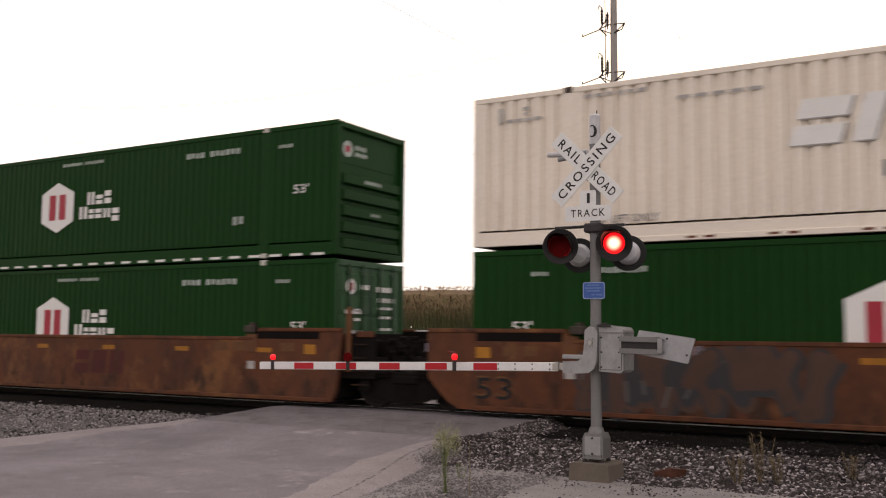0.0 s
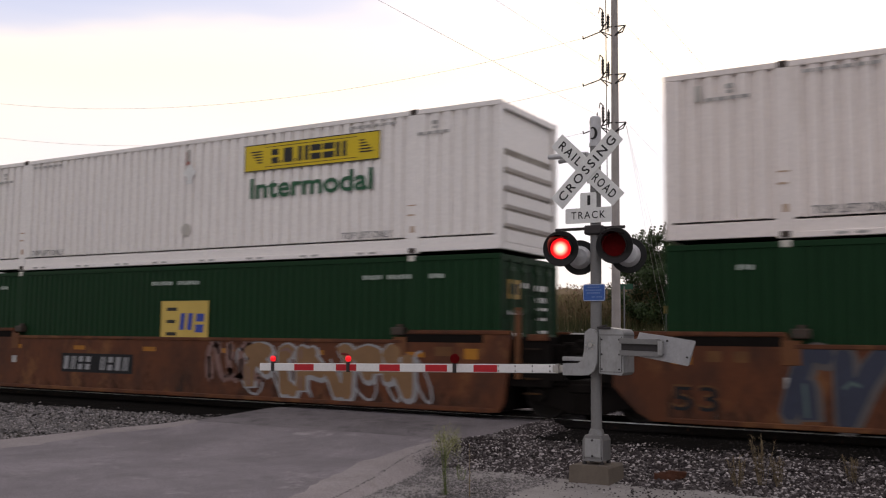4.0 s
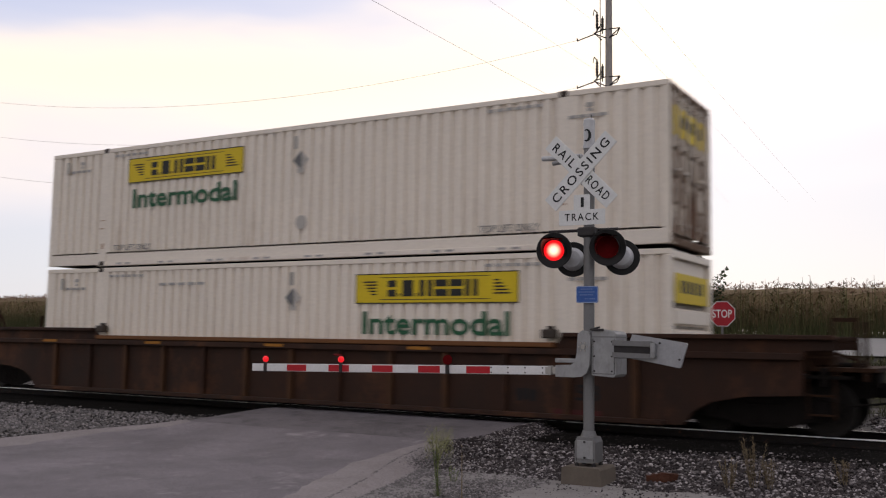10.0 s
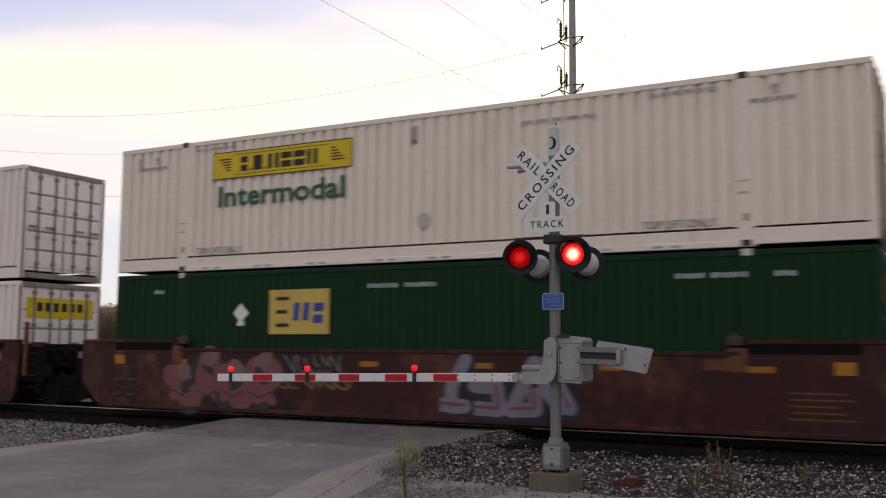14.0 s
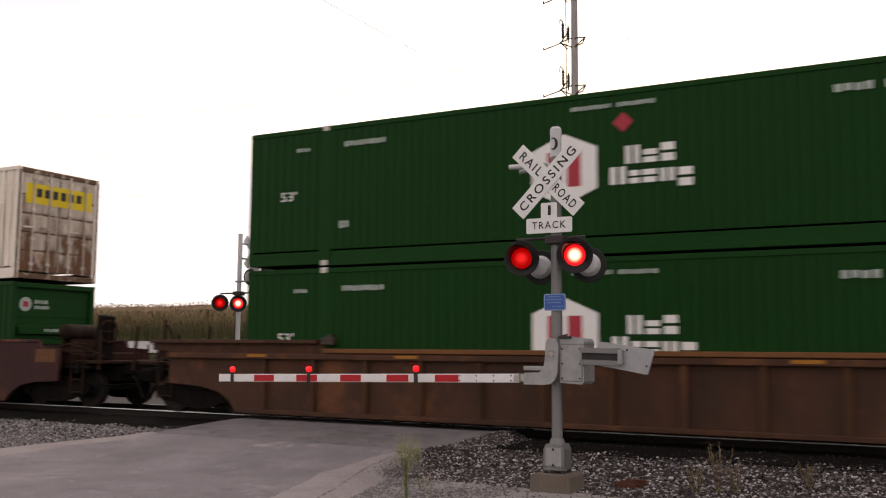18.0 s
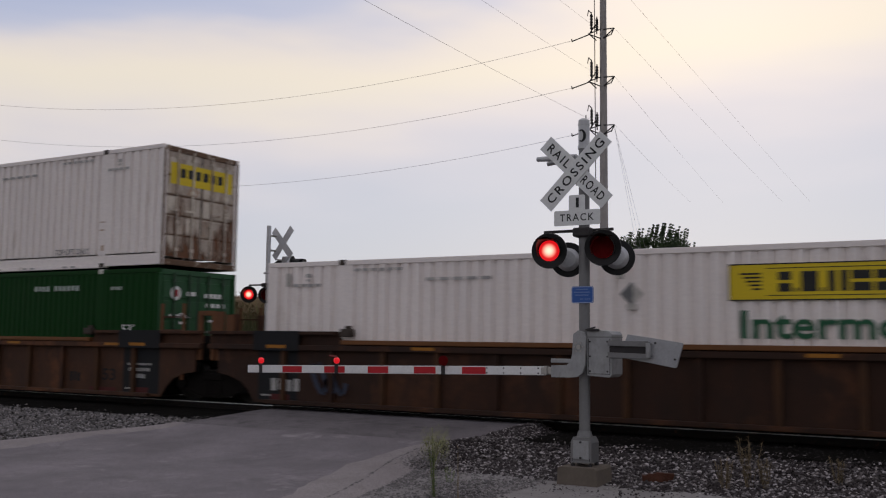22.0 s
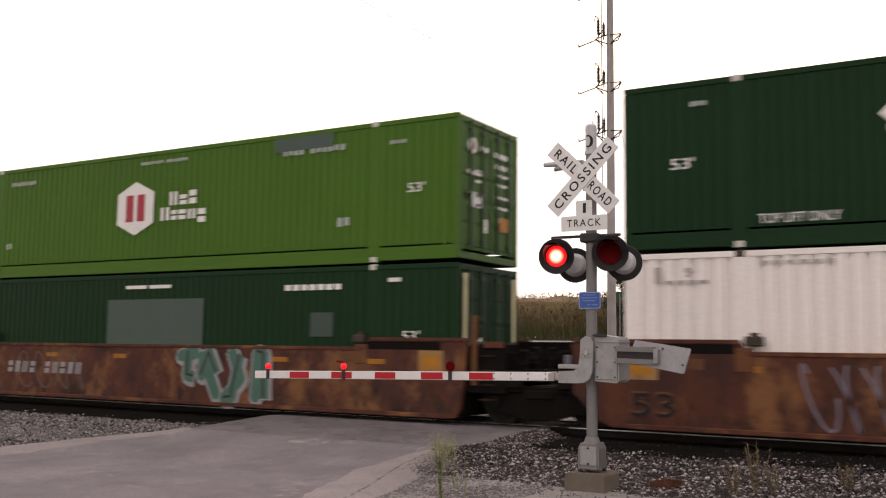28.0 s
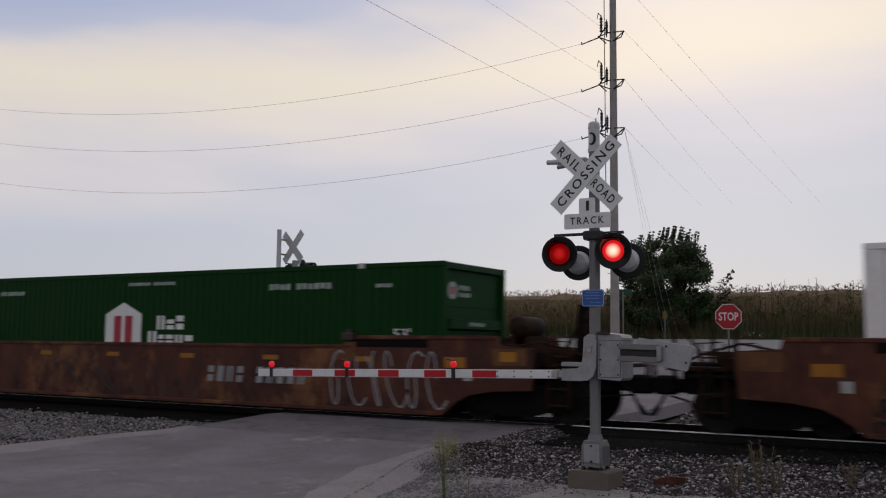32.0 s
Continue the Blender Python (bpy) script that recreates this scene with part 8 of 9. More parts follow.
graffiti(CARS["B"], 1.9, 5.0, 0.15, 1.35, "blue", "grey", 4, 4, "pale_teal")
graffiti(CARS["C"], 0.6, 8.9, 0.15, 1.3, "blue", "grey", 8, 5, "lilac", True)
bars(CARS["C"], 9.75, 12.4, 0.60, 0.88, 9, PW)
bubbles(CARS["E"], 0.3, 3.5, 0.16, 1.32, "teal", "navy", 6)
bubbles(CARS["E"], 6.3, 9.3, 0.15, 1.3, "bubble", "black", 7)
bubbles(CARS["E"], 10.1, 13.0, 0.15, 1.34, "bubble", "teal", 8)
rings(CARS["F"], 1.9, 4.75, 0.16, 1.36, "pink", "black", "rose", 4, 9)
strokes(CARS["F"], 4.3, 6.5, 0.62, 0.82, "tan", 9, 41, 0.045)
strokes(CARS["F"], 4.85, 6.2, 0.92, 1.3, "bubble", 6, 42, 0.05)
graffiti(CARS["F"], 8.5, 11.3, 0.22, 1.33, "lilac", "navy", 4, 10, "pink", True)
graffiti(CARS["G"], 8.6, 13.2, 0.15, 1.33, "navy", "green", 6, 11, "pink")
graffiti(CARS["K"], 8.9, 11.6, 0.15, 1.36, "mint", "white", 4, 12, "black", True)
bars(CARS["K"], 2.85, 5.75, 0.67, 0.95, 9, PW)
strokes(CARS["L"], 2.7, 4.9, 0.2, 1.25, "lilac", 5, 13, 0.04)
for a, b, lo, hi in ((9.7, 10.5, 0.74, 1.36), (12.35, 14.1, 0.72, 1.37)):
    part("worn_patch", Geo().card(a, b, lo, hi, -HALF - 0.1121), M["tan_paint"], CARS["L"], "large worn tan patch")
strokes(CARS["J"], 1.2, 1.9, 0.36, 0.95, "blue", 3, 51, 0.12)
strokes(CARS["K"], 2.9, 5.6, 0.3, 1.2, "grey", 4, 31, 0.03)
bars(CARS["L"], 6.85, 9.15, 0.6, 1.08, 3, GRAF["bright"], "stencil")
graffiti(CARS["L"], 10.4, 13.9, 0.2, 1.34, "plum", "plum", 6, 14, "pale_teal")
strokes(CARS["L"], 10.5, 13.6, 0.2, 1.2, "pale_teal", 6, 33, 0.035)
strokes(CARS["O"], 13.2, 16.0, 0.2, 1.3, "white", 6, 15, 0.035)
strokes(CARS["O"], 5.0, 9.5, 0.25, 1.0, "black", 5, 16, 0.04)
bars(CARS["O"], 10.1, 12.95, 0.58, 0.92, 9, PW)


# stacked trailer chassis on the low car
def rail_beam(u0, z0, u1, z1, y, h):
    """A straight I-beam between two points, z at its top."""
    half = [(0.07, 0.0), (0.07, 0.035), (0.016, 0.035), (0.016, h - 0.035), (0.07, h - 0.035), (0.07, h)]
    section = half + [(-a, b) for a, b in half[::-1]]
    n = len(section)
    verts = [(u, y + a, z - b) for u, z in ((u0, z0), (u1, z1)) for a, b in section]
    return Geo().add(verts, [(i, i + n, (i + 1) % n + n, (i + 1) % n) for i in range(n)] + [tuple(range(n)), tuple(range(2 * n - 1, n - 1, -1))])


def trailer_chassis(z, rise, wheels):
    """A red container chassis; z is the height of its rails over the low car at the wheels, and its nose lies higher by rise."""
    c = thing("trailer_chassis", "red steel container chassis stacked on a low rail car", "trailer chassis", pose(X0["V"] - 4.14, YC, 0), "stack of trailer chassis")
    red = M["chassis"]
    top = lambda x: z + rise * (13.7 - x) / 11.9 if x < 13.7 else z
    # the nose: a full-width plate that turns up at its tip, and the shallow rails behind it
    d, lift = 0.64, 0.09 if wheels else 0.0
    profile = [(0.0, lift + 0.02), (0.03, lift + 0.05), (0.10, lift + 0.04), (0.46, -0.01), (0.92, -0.02), (0.92, -0.20), (0.84, -0.27), (0.76, -0.265), (0.40, -0.14), (0.05, lift - 0.10)]
    part("nose_plate", Geo().prism([(d + a, top(d + a) + b) for a, b in profile], "y", -1.2, 1.2), red, c, "red nose plate turned up at its tip")
    part("nose_edge", Geo().box(d + 0.0, d + 0.05, -1.203, 1.203, top(d) + lift - 0.06, top(d) + lift + 0.01), M["tan_paint"], c, "worn bare edge of the nose")
    for y in (-0.52, 0.52):
        part("front_rail", rail_beam(d + 0.8, top(d + 0.8) - 0.01, 3.9, top(3.9) - 0.01, y, 0.2), red, c)
    for y in (-0.52, 0.52):
        part("main_rail", rail_beam(3.8, top(3.8), 17.4, top(17.4), y, 0.31), red, c)
    for x in (1.75, 3.6, 4.9, 6.6, 8.4, 10.2, 12.2, 14.9):
        w = 1.2 if x == 14.9 else 0.5
        part("cross_member", Geo().box(x - 0.06, x + 0.06, -w, w, top(x) - 0.2, top(x) - 0.05, 0.01), red, c)
    part("front_bolster", Geo().box(3.7, 3.95, -1.2, 1.2, top(3.8) - 0.28, top(3.8) - 0.02, 0.02), red, c)
    if wheels:
        for y in (-1.02, 1.02):
            part("landing_leg", Geo().box(3.98, 4.2, y - 0.1, y + 0.1, top(4) - 0.98, top(4) - 0.02, 0.015).box(3.96, 4.26, y - 0.11, y + 0.11, top(4) - 0.86, top(4) - 0.28, 0.015), red, c, "wide red landing leg")
            part("landing_leg", Geo().box(4.9, 5.02, y - 0.06, y + 0.06, top(5) - 0.98, top(5) - 0.2, 0.01), red, c)
            for za, zb, ua, ub in ((-0.75, -0.3, 4.3, 4.9), (-0.62, -0.62, 4.25, 4.9), (-0.7, -0.28, 5.0, 5.5), (-0.3, -0.72, 4.3, 4.62)):
                part("brace", Geo().tube((ua, y, top(4.5) + za), (ub, y, top(4.5) + zb), 0.028, n=6), red, c)
        part("leg_shaft", Geo().tube((4.1, -1.0, top(4) - 0.5), (4.1, 1.0, top(4) - 0.5), 0.035, n=8), red, c)
        part("leg_crossbar", Geo().box(4.92, 5.0, -1.0, 1.0, top(5) - 0.85, top(5) - 0.76), red, c)
    marks = Geo()
    for x in (2.3, 5.6, 8.3, 8.75, 10.3, 10.75, 12.9, 15.2, 16.4):
        marks.card(x, x + 0.2, top(x) - 0.19, top(x) - 0.12, -0.595)
    stuff_part("reflector", marks, M["plate_dull"], c)
    part("name_panel", Geo().box(6.95, 7.4, -0.598, -0.59, top(7) - 0.24, top(7) - 0.11), M["yellow"], c, "small yellow name panel")
    part("suspension", Geo().box(11.9, 14.7, -0.5, 0.5, z - 0.5, z - 0.3, 0.02), red, c)
    if wheels:
        for y in (-0.62, 0.62):
            part("spring_hanger", Geo().prism([(14.5, z - 0.3), (15.3, z - 0.3), (15.2, z - 0.85), (14.75, z - 0.9)], "y", y - 0.1, y + 0.1), red, c, "red plate hanger behind the wheels")
        part("air_tank", Geo().tube((15.6, -0.55, z - 0.55), (15.6, 0.55, z - 0.55), 0.15, n=14), M["under"], c, "dark air tank", smooth=True)
        for x in (12.65, 13.93):
            part("axle", Geo().tube((x, -1.15, z - 0.66), (x, 1.15, z - 0.66), 0.06, n=10), M["under"], c)
            for s in (-1, 1):
                for inner in (0, 1):
                    d = (0, -s, 0)
                    yy = s * (1.26 - 0.33 * inner)
                    w = part("wheel", Geo().lathe((0, 0, 0), d, [(0.0, 0.265), (-0.006, 0.33), (0.0, 0.42), (0.03, 0.475), (0.08, 0.49), (0.22, 0.49), (0.27, 0.475), (0.30, 0.42), (0.30, 0.265)], 36), M["tyre"], c, "black trailer tyre with a pale rim", smooth=True, at=pose(x, yy, z - 0.66))
                    rim = part("rim", Geo().lathe((0, 0, 0), d, [(0.0, 0.27), (-0.004, 0.255), (0.012, 0.24), (0.13, 0.215), (0.15, 0.15), (0.08, 0.125), (0.07, 0.09), (0.02, 0.085), (0.0, 0.07), (0.0, 0.0)], 28), M["rim"], w, "pale dished steel rim", smooth=True)
                    part("hub", Geo().lathe((0, -s * 0.0, 0), d, [(0.14, 0.13), (0.07, 0.125), (0.05, 0.085), (-0.02, 0.08), (-0.04, 0.06), (-0.045, 0.0)], 18), M["iron"], w, "dark greasy hub", smooth=True)
                    if not inner:
                        nuts = Geo()
                        for k in range(10):
                            a = math.pi * k / 5
                            nuts.tube((0.17 * math.cos(a), -s * 0.15, 0.17 * math.sin(a)), (0.17 * math.cos(a), -s * 0.10, 0.17 * math.sin(a)), 0.02, n=6)
                        tagged(part("nut", nuts, M["iron"], w), kind="stuff")
    part("rear_bolster", Geo().box(17.3, 17.55, -1.2, 1.2, z - 0.3, z + 0.02, 0.02), red, c)
    if wheels:
        for y in (-1.16, 1.16):
            part("twist_lock", Geo().box(17.36, 17.5, y - 0.06, y + 0.06, z + 0.02, z + 0.1, 0.015), M["iron"], c)
        part("rear_guard", Geo().box(17.5, 17.6, -1.15, 1.15, z - 0.92, z - 0.81, 0.01), red, c, "red underride bar with white bands")
        for y in (-0.55, 0.55):
            part("guard_strut", Geo().prism([(17.25, z - 0.3), (17.5, z - 0.3), (17.58, z - 0.82), (17.48, z - 0.82)], "y", y - 0.05, y + 0.05), red, c)
        bands = Geo()
        for k in range(5):
            bands.add([(17.605, -1.1 + 0.46 * k, z - 0.9), (17.605, -0.88 + 0.46 * k, z - 0.9), (17.605, -0.88 + 0.46 * k, z - 0.83), (17.605, -1.1 + 0.46 * k, z - 0.83)], [(0, 1, 2, 3)])
        stuff_part("reflector", bands, M["plate_dull"], c)
    part("tail_lamp", Geo().box(17.55, 17.57, -1.0, -0.8, z - 0.14, z - 0.06), M["paint_red"], c)
    MOVING.append((c, X0["V"] - 4.14, 0.0))
    return c


for zz, rise, wheels in ((3.57, 0.17, True), (2.56, 0.16, True), (1.60, 0.0, False)):
    trailer_chassis(zz, rise, wheels)

rack = thing("stacking_rack", "red steel posts and deck beams that hold stacked trailer chassis", "rack", pose(X0["V"], YC, 0))
for y in (-1.16, 1.16):
    part("post", Geo().box(-1.38, -1.15, y - 0.07, y + 0.07, 1.3, 3.96, 0.014), M["chassis"], rack)
    part("post_tip", Geo().box(-1.385, -1.145, y - 0.075, y + 0.075, 3.68, 3.97, 0.012), M["yellow_old"], rack, "worn yellow post tip")
    part("side_post", Geo().box(-0.99, -0.86, y - 0.055, y + 0.055, 1.5, 3.86, 0.012), M["chassis"], rack)
    for zc in (3.34, 2.52, 1.98):
        part("rung", Geo().box(-1.16, -0.98, y - 0.045, y + 0.045, zc - 0.05, zc + 0.05, 0.008), M["chassis"], rack)
    part("side_post", Geo().box(-0.47, -0.39, y - 0.04, y + 0.04, 1.6, 3.5, 0.008), M["chassis"], rack)
    part("post", Geo().box(10.64, 10.88, y - 0.07, y + 0.07, 1.27, 3.86, 0.014), M["chassis"], rack)
    part("post_tip", Geo().box(10.635, 10.885, y - 0.075, y + 0.075, 3.52, 3.87, 0.012), M["yellow_old"], rack, "yellow post tip")
    for z0, z1 in ((1.6, 2.3), (2.62, 3.2)):
        part("post_plate", Geo().box(10.42, 10.66, y - 0.03, y + 0.03, z0, z1, 0.01), M["chassis"], rack, "red plate beside a post")
    part("lower_frame", rail_beam(0.3, 1.3, 13.4, 1.3, y * 0.86, 0.22), M["chassis"], rack, "red lower frame rail")
    bow = Geo()
    arc = [(10.9, 3.70), (11.0, 3.72), (11.09, 3.66), (11.12, 3.55), (11.12, 2.5), (11.1, 2.0)]
    for (xa, za), (xb, zb) in zip(arc, arc[1:]):
        bow.tube((xa, y * 1.04, za), (xb, y * 1.04, zb), 0.035, n=8)
    part("hoop", bow, M["chassis"], rack, "bent red tube beside a post", smooth=True)
    part("post", Geo().box(11.9, 12.06, y - 0.05, y + 0.05, 1.5, 3.6, 0.012), M["chassis"], rack)
    part("deck_beam", rail_beam(-3.5, 1.64, 13.6, 1.65, y, 0.27), M["chassis"], rack, "long red deck beam")
    signs = Geo()
    for u in (-0.5, 0.5, 1.55, 5.4, 8.9, 12.3):
        signs.card(u, u + (0.62 if u < 1 else 0.36), 1.49, 1.60, y - 0.075)
    stuff_part("deck_sign", signs, M["plate_dull"], rack, "white plates on the deck beam")
    part("name_panel", Geo().box(3.4, 3.95, y - 0.08, y - 0.072, 1.46, 1.62), M["yellow"], rack, "small yellow plate on the deck beam")
for u in (-1.26, 10.76):
    part("cross_bar", Geo().box(u - 0.06, u + 0.06, -1.16, 1.16, 1.35, 1.47, 0.01), M["chassis"], rack)
for side, mat in ((-1.2, "strap"), (1.2, "strap_worn")):
    for u0, z0, u1, z1 in ((-1.5, 1.5, -1.44, 2.7), (1.48, 1.5, 1.72, 3.62), (5.04, 1.5, 5.21, 3.55), (7.6, 1.5, 7.68, 3.5), (11.68, 1.45, 11.8, 3.5)):
        part("tie_strap", Geo().convex([(u0 - 0.045, side - 0.015, z0), (u0 + 0.045, side - 0.015, z0), (u1 + 0.045, side - 0.015, z1), (u1 - 0.045, side - 0.015, z1), (u0 - 0.045, side + 0.015, z0), (u0 + 0.045, side + 0.015, z0), (u1 + 0.045, side + 0.015, z1), (u1 - 0.045, side + 0.015, z1)],
             [(0, 1, 2, 3), (4, 5, 6, 7), (0, 1, 5, 4), (1, 2, 6, 5), (2, 3, 7, 6), (3, 0, 4, 7)]), M[mat], rack, "yellow tie strap")
for u in (-0.4, 6.2, 12.2):
    part("load_bunk", Geo().box(u - 0.2, u + 0.2, -1.2, 1.2, 0.17, 1.33, 0.01), M["under"], rack)
MOVING.append((rack, X0["V"], 0.0))


# ---- plants ----
def leaf_strip(g, p, direction, length, width, droop, up, n=3):
    """A bent grass or corn leaf."""
    p, d = Vector(p), Vector((math.cos(direction), math.sin(direction), 0))
    side = Vector((-d.y, d.x, 0)) * width / 2
    o = len(g.v)
    for k in range(n + 1):
        t = k / n
        q = p + d * (length * t) + Vector((0, 0, up * t - droop * t * t))
        s = side * (1 - 0.85 * t)
        g.v += [tuple(q - s), tuple(q + s)]
    g.f += [(o + 2 * k, o + 2 * k + 1, o + 2 * k + 3, o + 2 * k + 2) for k in range(n)]


rng = random.Random(5)
stalk, tassel = Geo(), Geo()
for row in range(9):
    y = 40.2 + 0.85 * row
    x = -84.0
    while x < 9:
        x += rng.uniform(0.08, 0.18) * (1 if row < 4 else 2.2)
        yy = y + rng.uniform(-0.25, 0.25)
        z, h = lerp(yy, LAND), rng.uniform(1.78, 2.02) + 0.04 * row + 0.3 * noise.noise((x * 0.12, row * 0.3, 0)) + 0.12 * noise.noise((x * 0.9, row, 4))
        lean = rng.uniform(-0.12, 0.12)
        stalk.v += [(x - 0.01, yy, z), (x + 0.01, yy, z), (x + lean, yy, z + h)]
        stalk.f.append((len(stalk.v) - 3, len(stalk.v) - 2, len(stalk.v) - 1))
        for k in range(8 if row < 3 else 4):
            f = 0.12 + 0.83 * k / 8 if row < 3 else 0.6 + 0.35 * k / 4
            leaf_strip(stalk, (x + lean * f, yy, z + h * f), rng.uniform(0, 6.28), rng.uniform(0.25, 0.5), rng.uniform(0.045, 0.085), rng.uniform(0.3, 0.75), 0.22, 2)
        for k in range(6):
            leaf_strip(tassel, (x + lean, yy, z + h - 0.05), rng.uniform(0, 6.28), rng.uniform(0.05, 0.2), 0.04, 0.05, rng.uniform(0.05, 0.18), 1)
single("corn_stalks", stalk, M["corn"], "dry brown and green corn stalks at the edge of a field", "corn", "stuff")
single("corn_tassels", tassel, M["tassel"], "reddish brown corn tassels", "corn", "stuff")
single("corn_field", sheet([-110 + 0.4 * i for i in range(330)], [41.0, 41.2, 41.6, 42.4, 44, 46] + [47.5 + 1.6 * i for i in range(60)],
                           lambda x, y: lerp(y, LAND) + lerp(y, [(41.0, 0.1), (41.2, 1.0), (41.6, 1.68), (42.4, 1.88), (47, 2.12), (48, 2.16)]) + 0.14 * noise.noise((x * 0.9, y * 0.9, 2)) + 0.1 * noise.noise((x * 3.1, y * 3.1, 6))),
       M["canopy"], "wide field of ripening corn", "corn", "stuff")

g = Geo()
for k in range(26000):
    x, y = (rng.uniform(-45, 8), rng.uniform(23.0, 29.8)) if k % 3 else (rng.uniform(-70, 8), rng.uniform(36.6, 40.4))
    if 29.6 < y < 37 or not off_road(x, min(y, 31)) and y < 31:
        continue
    tall = 0.75 if y > 38 else (0.35 if y > 36 else 0.2)
    for j in range(3):
        leaf_strip(g, (x + rng.uniform(-0.1, 0.1), y, land(x, y)), rng.uniform(0, 6.28), rng.uniform(0.06, 0.2), 0.022, 0.08, tall * rng.uniform(0.5, 1.4), 2)
single("verge_grass", g, M["grass"], "rough dry green grass on the verge", "grass", "stuff")

# tall weeds in front of the corn
g = Geo()
for k in range(240):
    x = rng.uniform(-9.5, 3) if k < 130 else rng.uniform(-60, -9)
    y = rng.uniform(38.2, 40.0)
    h = rng.uniform(1.2, 2.3) if k < 130 else rng.uniform(0.8, 1.5)
    z = land(x, y)
    g.tube((x, y, z), (x + rng.uniform(-0.1, 0.1), y, z + h), 0.018, 0.006, n=3, caps=False)
    for j in range(14):
        f = rng.uniform(0.35, 1.0)
        leaf_strip(g, (x, y, z + h * f), rng.uniform(0, 6.28), rng.uniform(0.12, 0.35), 0.05, 0.1, rng.uniform(0.0, 0.25), 1)
single("tall_weeds", g, M["weed_field"], "tall dry weeds along a field edge", "weeds", "stuff")


def tree():
    t = thing("tree", "dense dark green broadleaf tree at a field edge", "tree", pose(-12.45, 40.0, 1.85))
    rng = random.Random(9)
    trunk, tips = Geo(), []
    trunk.tube((0, 0, -0.2), (0.05, 0, 1.0), 0.16, 0.12, n=10)
    for k in range(9):
        a, spread = 2 * math.pi * k / 9 + rng.uniform(-0.3, 0.3), rng.uniform(0.5, 1.7)
        p0, p1 = Vector((0.05, 0, rng.uniform(0.6, 1.0))), Vector((math.cos(a) * spread, math.sin(a) * spread, rng.uniform(1.9, 3.3)))
        trunk.tube(p0, p1, 0.07, 0.03, n=6, caps=False)
        for j in range(5):
            p2 = p1 + Vector((rng.uniform(-0.9, 0.9), rng.uniform(-0.9, 0.9), rng.uniform(-0.3, 1.0)))
            trunk.tube(p0.lerp(p1, rng.uniform(0.5, 1)), p2, 0.03, 0.01, n=5, caps=False)
            tips.append(p2)
    part("trunk", trunk, M["bark"], t, smooth=True)
    crown = Geo()
    def leaves(c, r, n):
        for _ in range(n):
            d = Vector((rng.gauss(0, 1), rng.gauss(0, 1), rng.gauss(0, 1))).normalized()
            p = c + d * r * rng.uniform(0.4, 1.0)
            u = Vector((rng.gauss(0, 1), rng.gauss(0, 1), rng.gauss(0, 0.6))).normalized()
            v = u.cross(d).normalized() if abs(u.dot(d)) < 0.95 else Vector((0, 0, 1))
            s = rng.uniform(0.035, 0.08)
            crown.add([p - u * s, p + v * s * 0.5, p + u * s, p - v * s * 0.5], [(0, 1, 2, 3)])
    for k in range(130):
        a, f = rng.uniform(0, 6.28), rng.random()
        z = rng.uniform(0.35, 4.0)
        reach = 2.45 * math.sin(math.pi * min(1, (z + 0.7) / 5.4)) ** 0.75
        r = reach * math.sqrt(f)
        leaves(Vector((math.cos(a) * r * (0.8 if math.cos(a) > 0 else 1.0) - 0.1, math.sin(a) * r, z * 0.95)), rng.uniform(0.3, 0.55), 420)
    for k in range(34):
        a = rng.uniform(0, 6.28)
        r = rng.uniform(0.2, 2.0)
        base = Vector((math.cos(a) * r * 0.9 - 0.1, math.sin(a) * r, 4.2 - 0.35 * r * r * 0.5))
        for j in range(5):
            leaves(base + Vector((0.03 * j, 0, 0.12 * j)), 0.11 - 0.02 * j, 14)
    for k in range(6):
        base = Vector((1.75 + 0.07 * k, rng.uniform(-0.3, 0.3), 0.8 + 0.28 * k))
        for j in range(5):
            leaves(base + Vector((0.13 * j, 0, 0.12 * j)), 0.15 - 0.02 * j, 20)
    part("crown", crown, M["leaf"], t, "crown of many small dark leaves")


tree()


def weed(name, label, x, y, h, stems, mat, leafy, seed, plume=0.0):
    """A weed; plume is the width of a feathery head that fans out above half its height."""
    rng = random.Random(seed)
    w = thing(name, label, "weed", pose(x, y, lerp(y, LAND) + 0.02))
    stem, leaf = Geo(), Geo()
    for s in range(stems):
        a, sp = rng.uniform(0, 6.28), rng.uniform(0.0, plume or 0.2)
        top = Vector((math.cos(a) * sp, math.sin(a) * sp * 0.6, h * rng.uniform(0.72, 1.0)))
        foot = Vector((0.0, 0.0, h * rng.uniform(0.02, 0.55))) if plume and s else Vector((math.cos(a) * 0.03, math.sin(a) * 0.03, -0.05))
        stem.tube(foot, top, 0.008 if not s else 0.003, 0.0015, n=5, caps=False)
        for k in range(leafy):
            f = rng.uniform(0.1 if plume else 0.3, 1.0)
            p = foot.lerp(top, f)
            size = rng.uniform(0.025, 0.075) if plume else rng.uniform(0.02, 0.075)
            leaf_strip(leaf, p, rng.uniform(0, 6.28), size, 0.007 if plume else 0.010, 0.03, rng.uniform(0.0, 0.07), 2)
    tagged(part("stem", stem, mat, w), kind="stuff")
    tagged(part("foliage", leaf, mat, w), kind="stuff")


WEEDS = [(-2.95, 13.2, 0.72, 11, 5), (-3.2, 12.98, 0.42, 9, 6), (-2.74, 13.25, 0.45, 8, 9), (-1.92, 13.85, 0.38, 8, 7)]


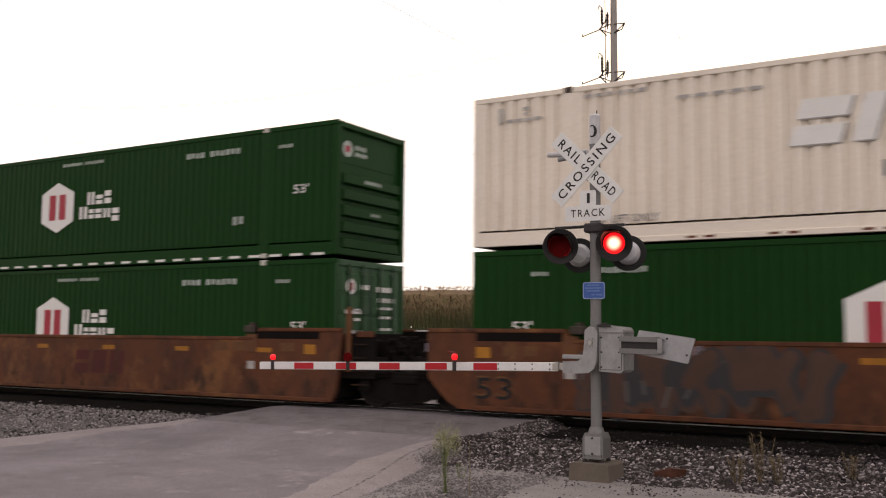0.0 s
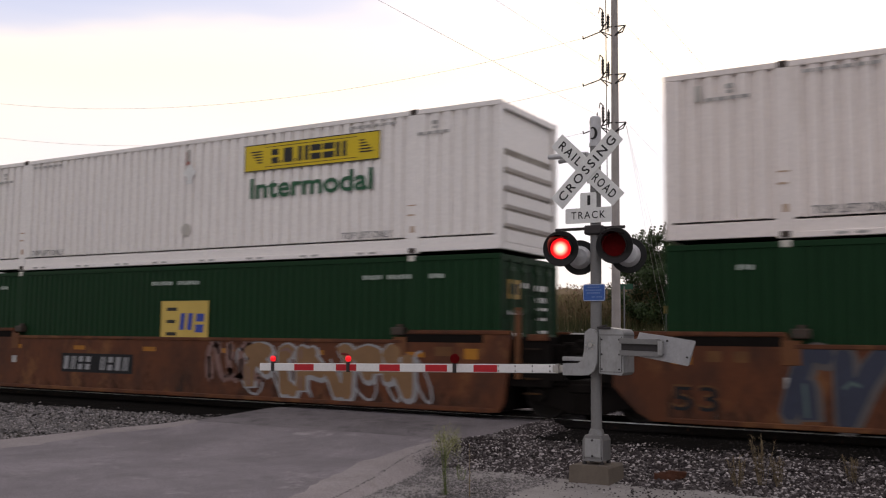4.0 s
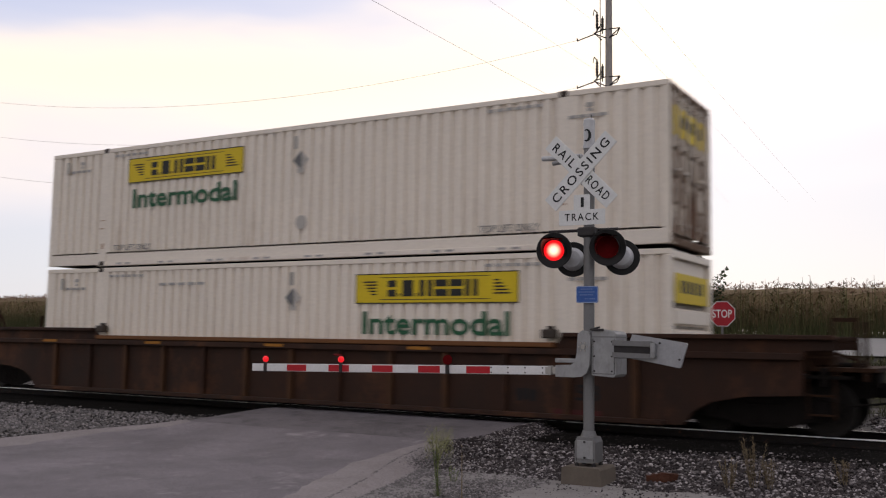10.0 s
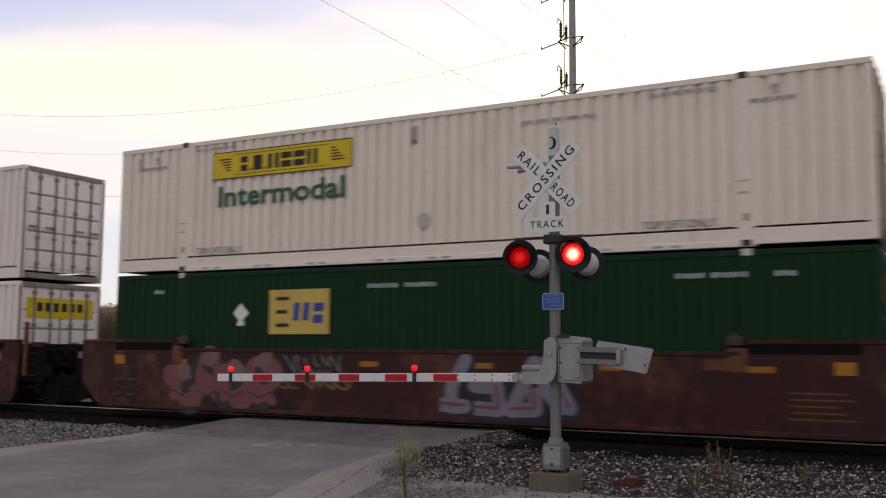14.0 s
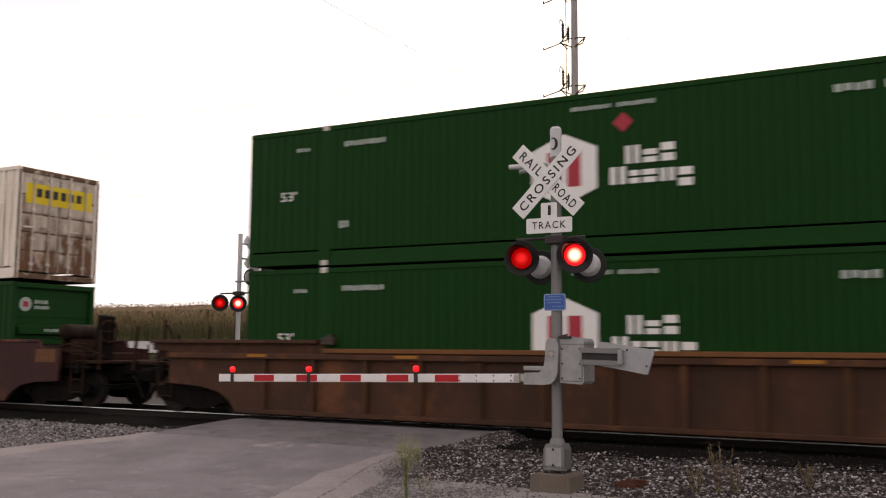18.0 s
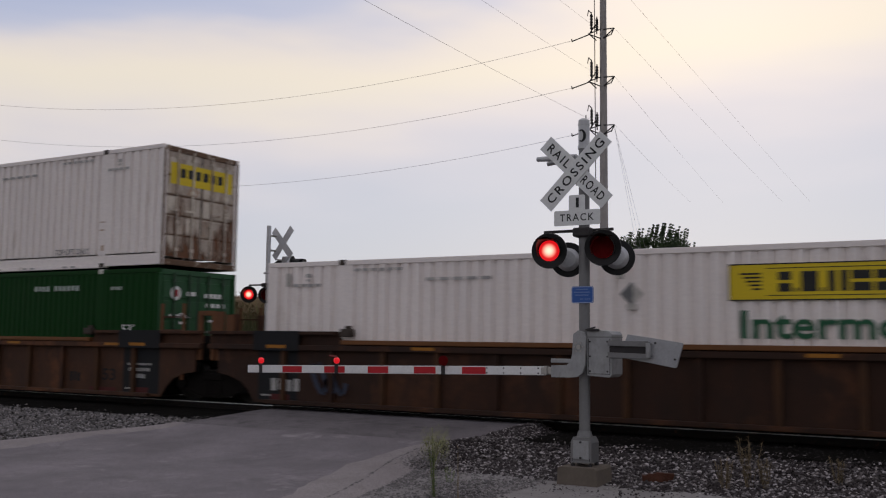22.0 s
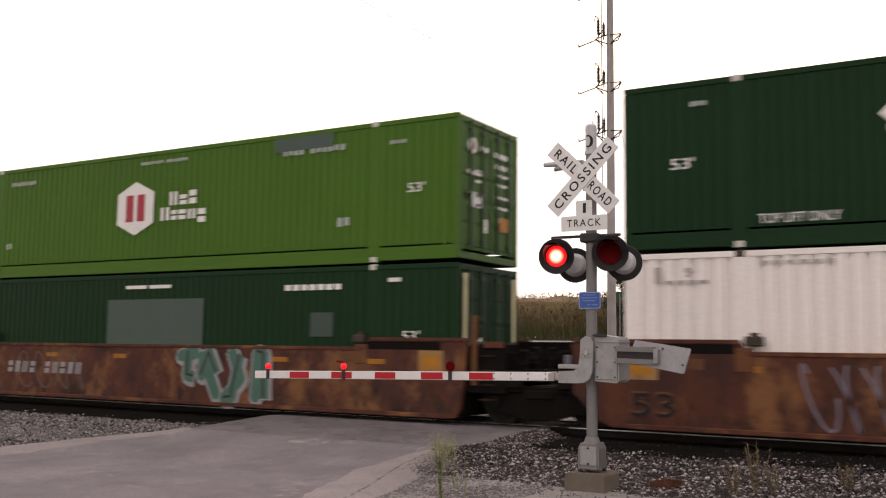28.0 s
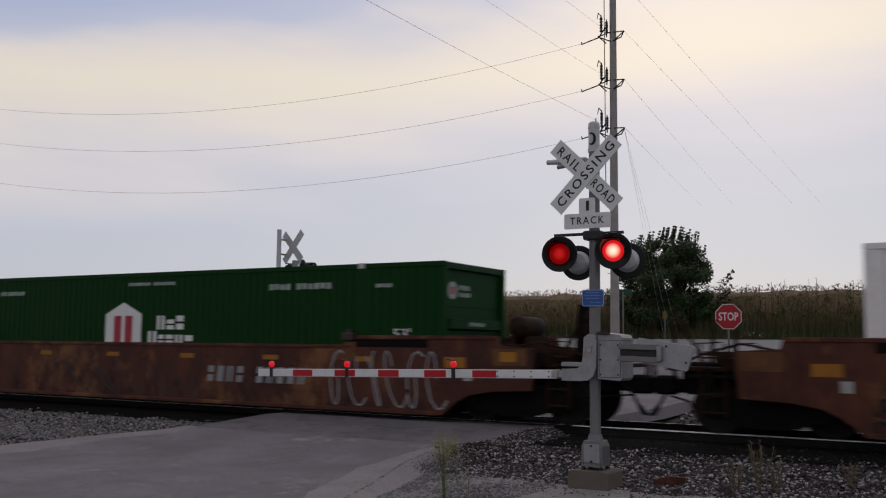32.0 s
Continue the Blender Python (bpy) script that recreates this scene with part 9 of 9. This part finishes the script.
def plumed_weed(x, y, h):
    """A leafy green stalk that ends in a pale feathery head."""
    rng = random.Random(3)
    w = thing("tall_weed", "green weed with a pale feathery head growing in gravel", "weed", pose(x, y, lerp(y, LAND) + 0.02))
    stem, low, head = Geo(), Geo(), Geo()
    for s in range(5):
        top = Vector((rng.uniform(-0.1, 0.1), rng.uniform(-0.06, 0.06), h * rng.uniform(0.75, 0.95)))
        foot = Vector((rng.uniform(-0.02, 0.02), rng.uniform(-0.02, 0.02), -0.05))
        stem.tube(foot, top, 0.007, 0.003, n=5, caps=False)
        for k in range(90):
            f = rng.uniform(0.08, 0.75)
            leaf_strip(low, foot.lerp(top, f), rng.uniform(0, 6.28), rng.uniform(0.035, 0.085), 0.011, 0.03, rng.uniform(0.0, 0.05), 2)
    for k in range(1500):
        a, b, r = rng.uniform(0, 6.28), rng.gauss(0, 0.4), math.sqrt(rng.random())
        p = Vector((0.20 * r * math.cos(a), 0.13 * r * math.sin(a), h * (0.78 + 0.22 * max(-1, min(1, b)) - 0.1 * r)))
        leaf_strip(head, p, rng.uniform(0, 6.28), rng.uniform(0.012, 0.035), 0.006, 0.01, rng.uniform(0.0, 0.04), 1)
    for k in range(26):
        a = rng.uniform(0, 6.28)
        head.tube((0, 0, h * rng.uniform(0.35, 0.7)), (0.19 * math.cos(a), 0.12 * math.sin(a), h * rng.uniform(0.75, 1.0)), 0.0025, 0.001, n=3, caps=False)
    for name, g, mat in (("stem", stem, "weed"), ("foliage", low, "weed"), ("seed_head", head, "weed_pale")):
        tagged(part(name, g, M[mat], w), kind="stuff")


plumed_weed(-6.15, 10.45, 0.93)
weed("tall_weed", "thin dark weed stalk growing in gravel", -5.86, 10.5, 0.70, 2, M["weed_dry"], 14, 4)
for x, y, h, n, seed in WEEDS:
    weed("tall_weed", "dry tan weed stalks growing in gravel", x, y, h, n, M["weed_dry"], 60, seed)
weed("tall_weed", "low green weed growing by the road edge", -6.6, 11.6, 0.22, 6, M["weed"], 16, 8)

# rusted scrap in the gravel
g = Geo()
rs = random.Random(3)
for k in range(5):
    g.convex([(a * 0.16 + rs.uniform(-0.03, 0.03) + 0.06 * k - 0.12, b * 0.07 + rs.uniform(-0.02, 0.02), c * 0.035 + 0.03 + 0.012 * k) for a in (-1, 1) for b in (-1, 1) for c in (-1, 1)],
             [(0, 1, 3, 2), (4, 5, 7, 6), (0, 1, 5, 4), (2, 3, 7, 6), (0, 2, 6, 4), (1, 3, 7, 5)])
scrap = single("rusted_scrap", g, M["rusty"], "flat lump of rusted scrap iron lying in gravel", "scrap metal")
scrap.matrix_basis = pose(-4.15, 13.1, -0.45, 0, 3, 20) @ Matrix.Diagonal((0.72, 0.8, 1.1, 1))


# ---- what moves ----
def motions():
    end = 32.0
    for ob, x, z in MOVING:
        walk(ob, [(t, pose(x - SPEED * t, YC, z)) for t in (0.0, 8.0, 16.0, 24.0, end)])
    # wheels roll while their car is near the crossing
    for ob, dx, x in WHEELS:
        t0, t1 = max(0.0, (x - 4.0) / SPEED), min(end, (x + 30.0) / SPEED)
        if t1 <= t0:
            continue
        n = max(1, math.ceil((t1 - t0) * SPEED / 0.44 / radians(70)))
        rows = [(0.0, 0.0)] if t0 > 0.1 else []
        rows += [(t0 + (t1 - t0) * k / n, -math.degrees((t1 - t0) * k / n * SPEED / 0.44)) for k in range(n + 1)]
        if t1 < end - 0.1:
            rows.append((end, rows[-1][1]))
        walk(ob, [(t, pose(dx, 0, 0.44, 0, a, 0)) for t, a in rows])
    # added shutters make steady lenses flash: down over one meant to be off, swung up under the visor while it shines
    switch, t = [], FIRST - 2 * PERIOD
    while t < end + 1:
        switch += [(t, True), (t + PERIOD / 2, False)]
        t += PERIOD
    for ob, right, hinge, warm in FLASHERS:
        turns = []                       # times at which the piece is at an angle
        for t, right_on in switch:
            rises = right_on == right
            if warm:                     # an added filter falls over the lens to imitate warming up or cooling
                turns += [(t - 0.1, 0), (t, -88)] if rises else [(t, 0), (t + 0.17, -88)]
            else:
                turns.append((t - 0.1, -86) if rises else (t + 0.17, 0))
        rows, state = [], None
        for t, a in turns:
            if state is None or t <= 0.03:
                rows = [(0.0, a)]
            elif t < end - 0.03:
                rows += [(t - 0.02, state), (t + 0.02, a)]
            if t < end - 0.03:
                state = a
        rows.append((end, state))
        walk(ob, [(t, pose(*hinge, a, 0, 0)) for t, a in rows])


motions()
